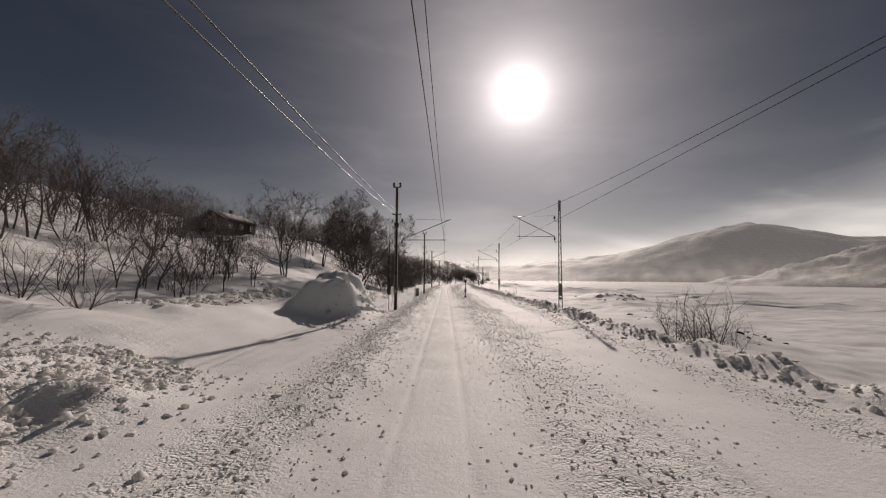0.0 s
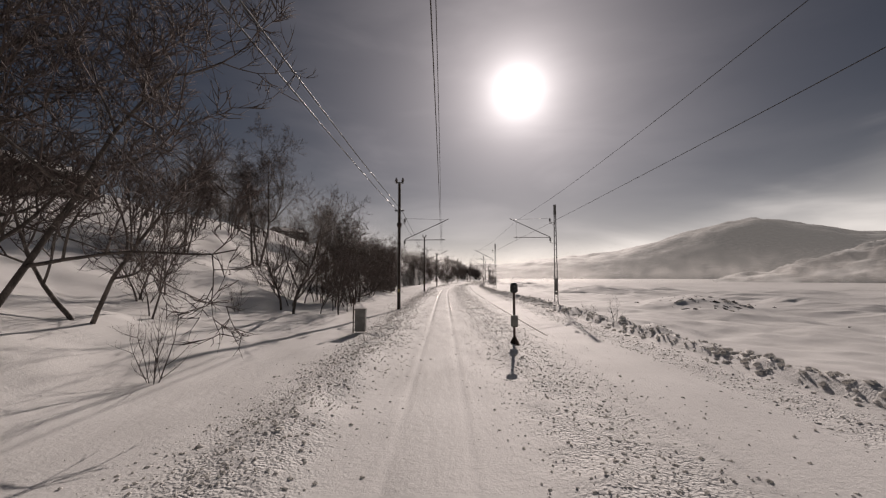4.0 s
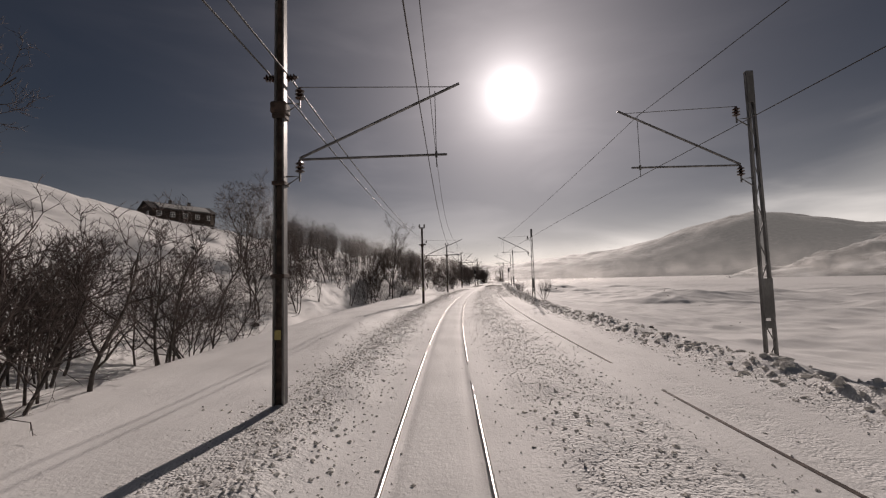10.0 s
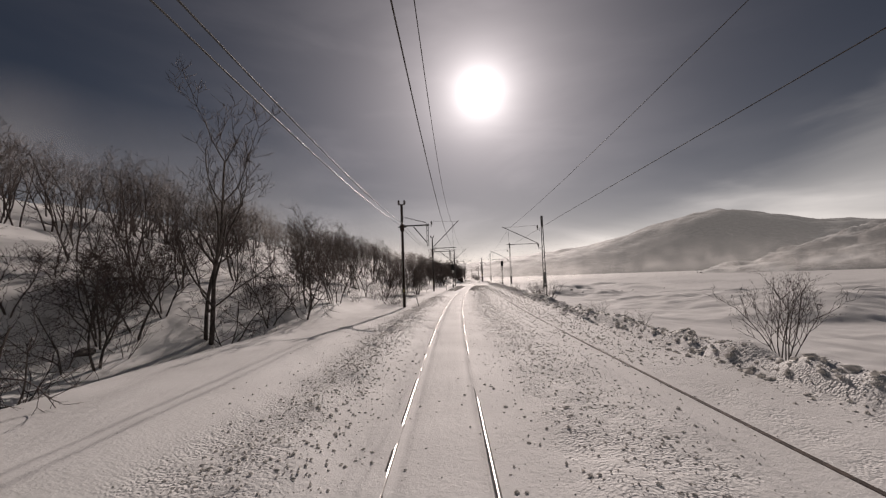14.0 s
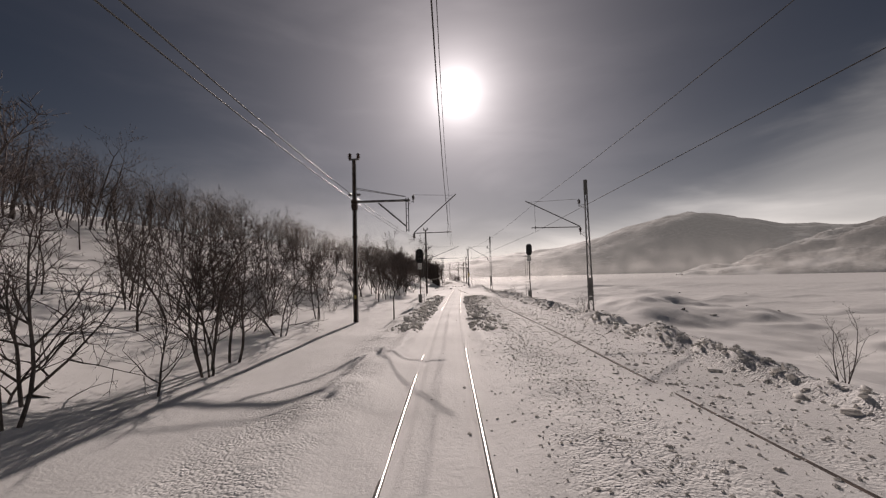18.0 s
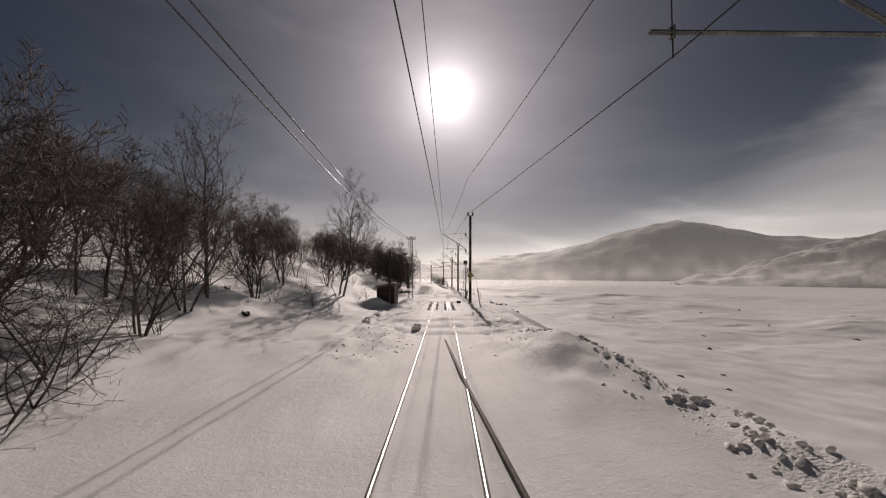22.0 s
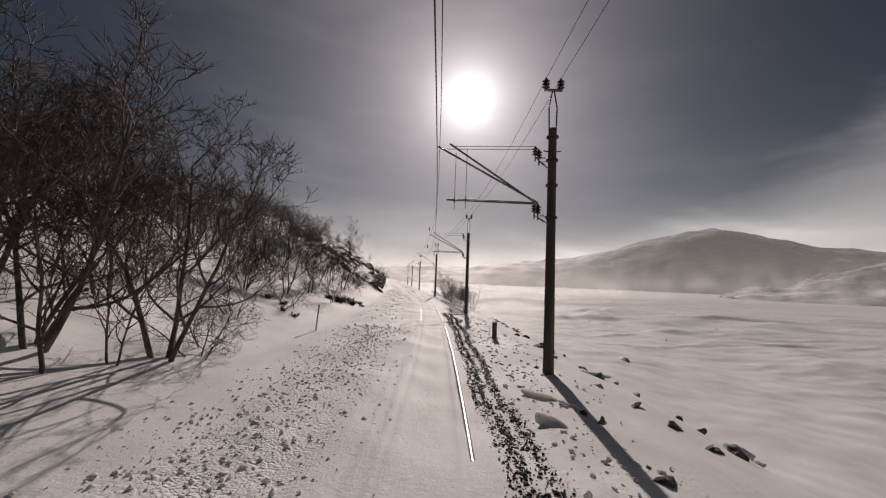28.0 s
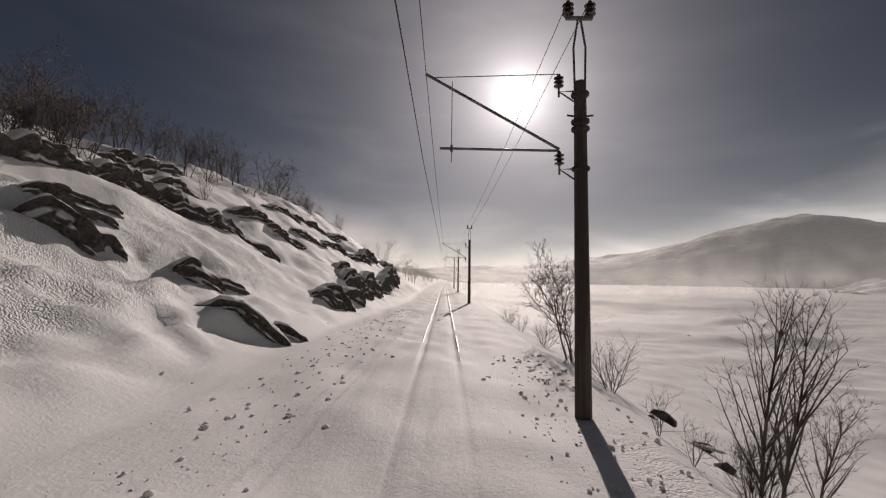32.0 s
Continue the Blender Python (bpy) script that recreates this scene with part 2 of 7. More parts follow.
        stone.color_ramp.elements[0].position, stone.color_ramp.elements[1].position = 0.35, 0.75
        stone.color_ramp.elements[0].color, stone.color_ramp.elements[1].color = (0.035, 0.03, 0.028, 1), (0.16, 0.145, 0.13, 1)
        t.links.new(noise_tex(2.2, 8, rough=0.7), stone.inputs[0])
        mx = t.nodes.new("ShaderNodeMix")
        mx.data_type = "RGBA"
        bared = lim.outputs[0]
        if crumbs:
            stony = t.nodes.new("ShaderNodeAttribute")
            stony.attribute_name = "stony"
            both = t.nodes.new("ShaderNodeMath")
            both.operation = "MULTIPLY"
            t.links.new(bared, both.inputs[0])
            t.links.new(stony.outputs["Fac"], both.inputs[1])
            bared = both.outputs[0]
        t.links.new(bared, mx.inputs[0])
        t.links.new(colour, mx.inputs[6])
        t.links.new(stone.outputs[0], mx.inputs[7])
        colour = mx.outputs[2]
    t.links.new(colour, b.inputs["Base Color"])
    bp = t.nodes.new("ShaderNodeBump")
    bp.inputs["Strength"].default_value, bp.inputs["Distance"].default_value = 0.75, 1.0 / size
    t.links.new(height, bp.inputs["Height"])
    t.links.new(bp.outputs[0], b.inputs["Normal"])
    return m


SNOW = snow_material("wind_packed_snow", rock=True, crumbs=True)
CLOD = material("broken_snow", (0.84, 0.83, 0.81), 0.7, vary=0.08, scale=3, fine=40, bump=0.4)
# loose snow lets the sun through
_t = CLOD.node_tree
_out = [n for n in _t.nodes if n.type == "OUTPUT_MATERIAL"][0]
_tr, _mx = _t.nodes.new("ShaderNodeBsdfTranslucent"), _t.nodes.new("ShaderNodeMixShader")
_tr.inputs[0].default_value = (0.86, 0.84, 0.81, 1)
_mx.inputs[0].default_value = 0.42
_t.links.new(_t.nodes["Principled BSDF"].outputs[0], _mx.inputs[1])
_t.links.new(_tr.outputs[0], _mx.inputs[2])
_t.links.new(_mx.outputs[0], _out.inputs[0])
STEEL = material("galvanised_steel", (0.20, 0.195, 0.19), 0.5, 0.55, 0.35, 3, 40, 0.15, stretch=(1, 1, 0.3))
RUST = material("rusty_steel", (0.085, 0.06, 0.048), 0.75, 0.2, 0.4, 5, 60, 0.3)
RAIL = material("polished_rail_steel", (0.50, 0.47, 0.44), 0.30, 1.0, 0.2, 2, 40, 0.1)
WOODPOLE = material("tarred_pole_wood", (0.085, 0.066, 0.052), 0.8, 0, 0.4, 4, 50, 0.4, stretch=(1, 1, 0.08))
BOARD = material("weathered_board", (0.20, 0.165, 0.135), 0.85, 0, 0.4, 3, 40, 0.4, stretch=(1, 1, 0.1), each=0.25)
DARKWOOD = material("dark_stained_wood", (0.055, 0.038, 0.03), 0.8, 0, 0.35, 3, 40, 0.3, stretch=(0.1, 1, 1), each=0.2)
TRIM = material("white_painted_wood", (0.7, 0.69, 0.66), 0.6, 0, 0.12, 3, 40, 0.1)
FROSTED = material("frosted_boards", (0.07, 0.054, 0.043), 0.85, 0, 0.4, 2.2, 30, 0.4, second=(0.72, 0.71, 0.69), patches=(0.47, 0.6), each=0.25)
SLEEPER = material("creosoted_sleeper", (0.06, 0.045, 0.036), 0.85, 0, 0.4, 3, 40, 0.4, each=0.25)
GRAVEL = material("wet_ballast", (0.045, 0.038, 0.034), 0.7, 0, 0.5, 9, 60, 0.5)
ROCK = material("dark_gneiss", (0.11, 0.098, 0.088), 0.85, 0, 0.5, 1.6, 14, 0.8, second=(0.2, 0.18, 0.165), dist=0.06)
BARK = material("birch_bark", (0.105, 0.088, 0.078), 0.85, 0, 0.45, 5, 40, 0.4, stretch=(1, 1, 0.5))
TWIG = material("birch_twigs", (0.10, 0.076, 0.068), 0.8, 0, 0.3, 2, 20, 0.0)
NEEDLE = material("juniper_needles", (0.025, 0.032, 0.018), 0.8, 0, 0.4, 5, 30, 0.0)
CERAMIC = material("brown_porcelain", (0.045, 0.025, 0.02), 0.18, 0, 0.15, 6, 40, 0.0, spec=0.6)
BLACK = material("black_enamel", (0.016, 0.015, 0.015), 0.45, 0, 0.2, 5, 40, 0.05)
LENSG = material("dark_lens_glass", (0.03, 0.032, 0.035), 0.08, 0, 0.1, 5, 40, 0.0, spec=0.8)
BOXGREY = material("grey_cabinet_paint", (0.24, 0.235, 0.22), 0.55, 0, 0.2, 4, 40, 0.08)
YELLOW = material("yellow_sign_enamel", (0.42, 0.35, 0.12), 0.45, 0, 0.15, 6, 50, 0.05)
WHITE = material("white_sign_enamel", (0.74, 0.73, 0.70), 0.45, 0, 0.1, 6, 50, 0.03)
WIRE = material("copper_wire", (0.05, 0.042, 0.038), 0.75, 0.0, 0.2, 2, 30, 0.0)
ALUWIRE = material("aluminium_wire", (0.07, 0.07, 0.07), 0.4, 0.0, 0.2, 2, 30, 0.0)
ROOFING = material("dark_roofing_felt", (0.05, 0.047, 0.045), 0.85, 0, 0.3, 3, 40, 0.2)
GLASS = material("window_glass", (0.03, 0.035, 0.04), 0.06, 0, 0.1, 2, 10, 0.0, spec=0.9)
LEDGE = snow_material("snow_dusted_gneiss", rock=True, size=3.0, bare=(0.78, 0.56))

# ---------------------------------------------------------------- the line
TS = np.array([a for a, _ in TRACK], float)
TH = np.radians([b for _, b in TRACK])
SS = np.arange(-150.0, 3000.0, 0.5)
HEAD = np.interp(SS, TS, TH)
HEAD = np.convolve(np.pad(HEAD, 6, mode="edge"), np.ones(13) / 13, "valid")
CX = np.cumsum(-np.sin(HEAD) * 0.5)
CY = np.cumsum(np.cos(HEAD) * 0.5)
CX -= np.interp(0.0, SS, CX)
CY -= np.interp(0.0, SS, CY)
OFFSET = -0.20          # the line's middle from the rider's eye


def heading(s):
    return np.interp(s, SS, HEAD)


def place(s, lat, off=0.0):
    """World x, y at the distance s along the line, lat to its right."""
    s, lat = np.asarray(s, float), np.asarray(lat, float) + off
    far = np.clip((np.abs(lat) - 60) / 160, 0, 1)
    far = far * far * (3 - 2 * far)
    h = heading(s) * (1 - far) + radians(-6) * far
    return np.interp(s, SS, CX) + np.cos(h) * lat, np.interp(s, SS, CY) + np.sin(h) * lat


def at(s, lat, z=0.0, turn=0.0):
    """The pose of a thing beside the line: its x to the right, its y ahead."""
    x, y = place(s, lat)
    return pose(float(x), float(y), z, 0, 0, math.degrees(float(heading(s))) + turn)


def hash01(ix, iy, seed):
    n = (ix.astype(np.int64) * 374761393 + iy.astype(np.int64) * 668265263 + seed * 1442695041) & 0x7FFFFFFF
    n = (n ^ (n >> 13)) * 1274126177 & 0x7FFFFFFF
    return ((n ^ (n >> 16)) & 0xFFFF) / 65535.0


def vnoise(x, y, seed=0):
    ix, iy = np.floor(x), np.floor(y)
    fx, fy = x - ix, y - iy
    fx, fy = fx * fx * (3 - 2 * fx), fy * fy * (3 - 2 * fy)
    a, b = hash01(ix, iy, seed), hash01(ix + 1, iy, seed)
    c, d = hash01(ix, iy + 1, seed), hash01(ix + 1, iy + 1, seed)
    return (a + (b - a) * fx + (c - a) * fy + (a - b - c + d) * fx * fy) * 2 - 1


def fbm(x, y, seed=0, octaves=4):
    v, amp = 0.0, 1.0
    for k in range(octaves):
        v = v + amp * vnoise(x, y, seed + k)
        x, y, amp = x * 2.03 + 17.1, y * 2.03 + 5.3, amp * 0.5
    return v


def ramp01(x, a, b):
    t = np.clip((x - a) / (b - a), 0, 1)
    return t * t * (3 - 2 * t)


def loop_lat(s):
    """Middle of the second track."""
    return np.interp(s, [-150, 70, 107, 180, 205, 216, 228, 244, 255, 268, 280], [5.2, 5.25, 5.5, 5.65, 5.4, 4.95, 4.2, 2.4, 1.4, 0.5, 0.1])


def bank_lat(s):
    """The snow bank beyond the second track."""
    return np.interp(s, [-150, 70, 108, 141, 176, 212, 236, 250, 268, 300, 340, 365, 400, 3000], [9.2, 9.1, 8.5, 8.1, 8.1, 8.0, 6.6, 5.4, 4.4, 3.6, 3.0, 2.6, 3.0, 3.5])


def left_edge(s):
    return np.interp(s, [-150, 0, 30, 60, 95, 110, 150, 170, 200, 260, 300, 340, 380, 400, 430, 500, 3000], [6.5, 6.5, 5.5, 5.0, 6.0, 8.5, 8.8, 6.5, 6.5, 5.6, 5.5, 5.0, 5.2, 5.2, 3.6, 4.5, 5])


def cover(s):
    """How far the snow lies over the rail heads, in metres."""
    return np.interp(s, [-150, 20, 24, 32, 40, 62, 68, 82, 88, 120, 130, 172, 190, 201, 206, 214, 219, 250, 263, 270, 276, 277, 286, 287, 292, 336, 346, 358, 364, 372, 374, 396, 401, 3000],
                     [.05, .05, .02, .03, .05, .04, .005, .01, -.008, -.002, -.006, -.004, -.004, -.004, .04, .04, -.02, -.03, -.02, .04, .05, -.11, -.11, .05, .07, .06, .0, .005, -.005, .02, .06, .08, -.02, -.01])


def terrain(s, lat):
    s, lat = np.asarray(s, float), np.asarray(lat, float)
    z = np.zeros(np.broadcast(s, lat).shape)
    # the beds of the two tracks and the trodden snow between them
    z = z + 0.035 * fbm(s * 0.35, lat * 0.9, 3) + 0.02
    bed = ramp01(np.abs(lat), 1.9, 1.25)
    z = z * (1 - bed) + bed * (cover(s) + 0.018 * fbm(s * 0.5, lat * 1.3, 9, 3))
    z = z - bed * 0.075 * ramp01(s, 330, 333) * ramp01(s, 354, 348) * ramp01(lat, 0.35, 0.6)
    z = z + bed * 0.04 * ramp01(s, 333, 337) * ramp01(s, 356, 352) * ramp01(-lat, 0.2, 0.5)
    groove = np.exp(-((np.abs(lat) - 0.555) / 0.085) ** 2) * bed
    z = z - groove * np.where((s > 60) & (s < 262), 0.03, 0.012 + 0.05 * ramp01(s, 396, 400))
    l2 = loop_lat(s)
    on2 = ((s < 240)).astype(float) * ramp01(np.abs(lat - l2), 1.5, 1.0)
    z = z * (1 - on2) + on2 * (0.006 + 0.04 * ramp01(s, 60, 50) + 0.018 * fbm(s * 0.16, lat * 0.3, 21, 3))
    # ridges of ploughed snow
    for centre, width, high, a, b, seed in ((-2.3, 0.75, 0.16, -40, 245, 31), (2.35, 0.6, 0.12, -40, 235, 33), (-1.55, 0.3, 0.14, 192, 235, 35), (1.5, 0.35, 0.16, 192, 235, 36)):
        on = ramp01(s, a, a + 12) * ramp01(s, b, b - 12)
        z = z + on * high * np.exp(-((lat - centre) / width) ** 2) * (0.9 + 0.5 * fbm(s * 0.8, lat * 1.5, seed, 3))
    rb = bank_lat(s)
    on = ramp01(s, -60, -40) * ramp01(s, 268, 256) * (1 - 0.55 * ramp01(s, 238, 248)) * (1 - 0.35 * ramp01(s, 85, 100) * ramp01(s, 150, 140))
    z = z + on * 0.38 * np.exp(-((lat - rb + 0.25) / 0.5) ** 4) * (0.9 + 0.6 * fbm(s * 0.9, lat * 1.1, 41, 4))
    # heap beside the turnout
    z = z + 0.75 * np.exp(-(((s - 258) / 5) ** 2 + ((lat - 3.6) / 1.3) ** 2)) * (1 + 0.3 * fbm(s * 0.6, lat * 0.6, 43, 3))
    # trodden paths across the line
    for sc, k in ((266.0, 0.25), (269.5, -0.18), (263.5, 0.1)):
        q = s - sc - k * lat - 0.12 * (lat - 1.5) ** 2 * np.sign(k) - 0.25 * np.sin(lat * 1.7)
        z = z + (0.035 * np.exp(-((np.abs(q) - 0.75) / 0.35) ** 2) - 0.09 * np.exp(-(q / 0.42) ** 2)) * ramp01(np.abs(lat - 1.0), 4.6, 3.4)
    z = z + ramp01(s, 254, 262) * ramp01(s, 296, 288) * ramp01(np.abs(lat), 5.5, 4.5) * 0.085 * fbm(s * 1.3, lat * 2.2, 45, 3) * (1 - bed)
    z = z + 0.75 * np.exp(-(((s - 278.7) / 0.9) ** 2 + ((lat + 5.4) / 1.2) ** 2)) * (1 + 0.3 * fbm(s, lat, 46, 3))
    z = z + 0.3 * np.exp(-(((s - 278.4) / 0.7) ** 2 + ((lat + 3.3) / 0.8) ** 2))
    # ruts of wheels that turned off the line at the crossing
    q = np.clip((s - 254) / 13.5, 0, 1.2)
    for off in (0.0, 0.42, 1.75, 2.2):
        c = 5.0 - 3.4 * q ** 2.2 - off * (0.9 - 0.3 * q)
        z = z + ramp01(s, 253, 256) * ramp01(s, 270, 267) * (0.05 * np.exp(-((np.abs(lat - c) - 0.26) / 0.1) ** 2) - 0.10 * np.exp(-((lat - c) / 0.15) ** 2)) * (0.8 + 0.5 * fbm(s * 1.1, lat * 1.1, 48, 2))
    # edge of a drift across the tracks
    z = z + 0.17 * np.exp(-((s - 35.8 + 1.3 * (lat - 1.0)) / 0.4) ** 2) * ramp01(lat, 0.8, 1.4) * ramp01(lat, 5.2, 4.0)
    # wind drifts across the single track
    on = ramp01(s, 288, 300)
    z = z + on * ramp01(np.abs(lat), 5, 2) * 0.06 * fbm(s * 0.55 + lat * 0.25, lat * 0.5, 47, 3)
    # steep-fronted drifts lying slantwise over the rails beyond the tower
    on = ramp01(s, 288, 292) * ramp01(s, 322, 310) * ramp01(np.abs(lat - 0.3), 3.4, 2.0)
    ph = np.mod(s * 0.34 + lat * 0.30 + 0.35 * fbm(s * 0.22, lat * 0.5, 63, 3), 1.0)
    z = z + on * 0.17 * np.minimum(ph / 0.12, 1.0) * (1 - ph) ** 1.6 * (0.6 + 0.7 * fbm(s * 0.3, lat * 0.9, 64, 2))
    # right: down to the lake
    r = np.maximum(lat - rb - 0.3, 0)
    gentle = 2.6 * (1 - np.exp(-r / 9)) + 7.0 * (1 - np.exp(-r / 170))
    steep = np.minimum((0.24 + 0.16 * ramp01(s, 374, 386) + 0.45 * ramp01(s, 250, 258) * ramp01(s, 282, 275)) * r + 0.30 * np.maximum(r - 2.2, 0) ** 2 / (np.maximum(r - 2.2, 0) + 1.0), 5.6) * ramp01(r, 0.0, 1.0) + 4.0 * (1 - np.exp(-np.maximum(r - 9, 0) / 22))
    k = ramp01(s, 238, 262)
    z = z - (gentle * (1 - k) + steep * k)
    hum = ramp01(r, 2, 14) * (1 - ramp01(r, 190, 330))
    lumps = fbm(s / 26, lat / 21, 51, 5)
    z = z + hum * (1 - 0.55 * k * ramp01(r, 40, 18)) * (0.75 * lumps + 0.6 * np.maximum(lumps, 0) ** 2)
    z = z + ramp01(r, 1, 6) * (1 - ramp01(r, 60, 200)) * (0.14 - 0.08 * k) * fbm(s / 3.6, lat / 3.1, 61, 4)
    # wind-cut hummocks between the line and the lake, long across the line
    rise = ramp01(r, 7, 24) * (1 - ramp01(r, 260, 480)) * (1 - 0.75 * k * ramp01(r, 80, 30))
    u, v = s * 0.97 - lat * 0.24, lat * 0.97 + s * 0.24
    humps = 1 - np.abs(fbm(u / 15, v / 34, 55, 4))
    patch = ramp01(fbm(u / 38, v / 60, 59, 3), -0.1, 0.6)
    z = z + rise * (0.25 + 0.75 * patch) * (1.3 * np.maximum(humps - 0.6, 0) + 0.11 * fbm(u / 4.5, v / 13, 57, 4)) + rise * 0.9 * patch
    # a mound with boulders, lakeward
    z = z + 2.6 * np.exp(-(((s - 112) / 14) ** 2 + ((lat - 45) / 10) ** 2)) + 1.4 * np.exp(-(((s - 42) / 10) ** 2 + ((lat - 25) / 7) ** 2))
    # left: the hillside
    le = left_edge(s)
    d = np.maximum(-lat - le, 0)
    slope = np.interp(s, [-150, 0, 60, 100, 150, 200, 260, 300, 340, 384, 396, 440, 470, 520, 3000], [.36, .35, .36, .48, .52, .47, .43, .46, .48, .60, .95, 1.15, .75, .36, .34])
    top = np.interp(s, [-150, 0, 60, 130, 200, 280, 340, 384, 400, 440, 480, 560, 800, 1200, 3000], [21, 21, 22, 27, 19, 19, 14, 13.5, 16, 20, 19, 15, 10, 6, 4])
    ease = d * d / (d + 2.5)
    z = z + top * (1 - np.exp(-slope * ease / top))
    z = z + 0.10 * np.maximum(d - 60, 0) * np.exp(-np.maximum(s - 400, 0) / 500)
    z = z + 0.30 * ramp01(s, 108, 118) * ramp01(s, 168, 150) * ramp01(-lat, 3.6, 5.0) * ramp01(-lat, 10.0, 8.0)
    # hollow between the line and the slope
    dip = ramp01(s, 96, 116) * ramp01(s, 168, 150)
    z = z - dip * 1.7 * np.exp(-((d - 3.6) / 2.4) ** 2) * ramp01(d, 0.0, 2.0)
    rough = ramp01(d, 0.5, 6)
    z = z + rough * (0.9 * fbm(s / 19, lat / 15, 71, 4) + 0.28 * fbm(s / 4.2, lat / 3.6, 75, 4))
    # the rocky knoll: ledges and broken faces
    knoll = ramp01(s, 386, 398) * ramp01(s, 480, 455) * ramp01(d, 0.3, 2.0) * ramp01(d, 42, 24)
    u, v = s * 0.94 + lat * 0.34, lat * 0.94 - s * 0.34
    ledge = fbm(u / 12.0, v / 3.4, 81, 4)
    z = z + knoll * (0.4 * (0.5 - np.abs(ledge)) + 0.3 * ramp01(fbm(u / 7.0, v / 2.2, 83, 4), -0.2, 0.2) + (0.10 + 0.10 * ramp01(s, 404, 398)) * fbm(s / 0.9, lat / 0.9, 85, 3) + 0.15)
    # footing of the boardwalk
    walkway = ramp01(s, 361.2, 362.2) * ramp01(s, 386.5, 385) * ramp01(lat - 0.65 * ramp01(s, 367, 371), 1.55, 1.9) * ramp01(lat, 4.2, 3.2)
    z = z - walkway * 0.32
    # low snow heaps at the start
    z = z + 2.25 * np.exp(-(((s - 26.6) / 2.4) ** 4 + (np.abs(lat + 7.1) / 1.85) ** 3)) * (1 + 0.22 * fbm(s * 0.5, lat * 0.5, 91, 4) + 0.10 * fbm(s * 1.7, lat * 1.7, 92, 3))
    z = z + 0.8 * np.exp(-(((s - 27) / 3) ** 2 + ((lat + 5.6) / 1.2) ** 2)) * (1 + 0.5 * fbm(s * 0.9, lat * 0.9, 93, 3))
    z = z + 0.55 * np.exp(-(((s - 7) / 3) ** 2 + ((lat + 7.5) / 2.0) ** 2)) * (1 + 0.6 * fbm(s * 0.9, lat * 0.9, 95, 3))
    return z


# ---------------------------------------------------------------- mesh helpers


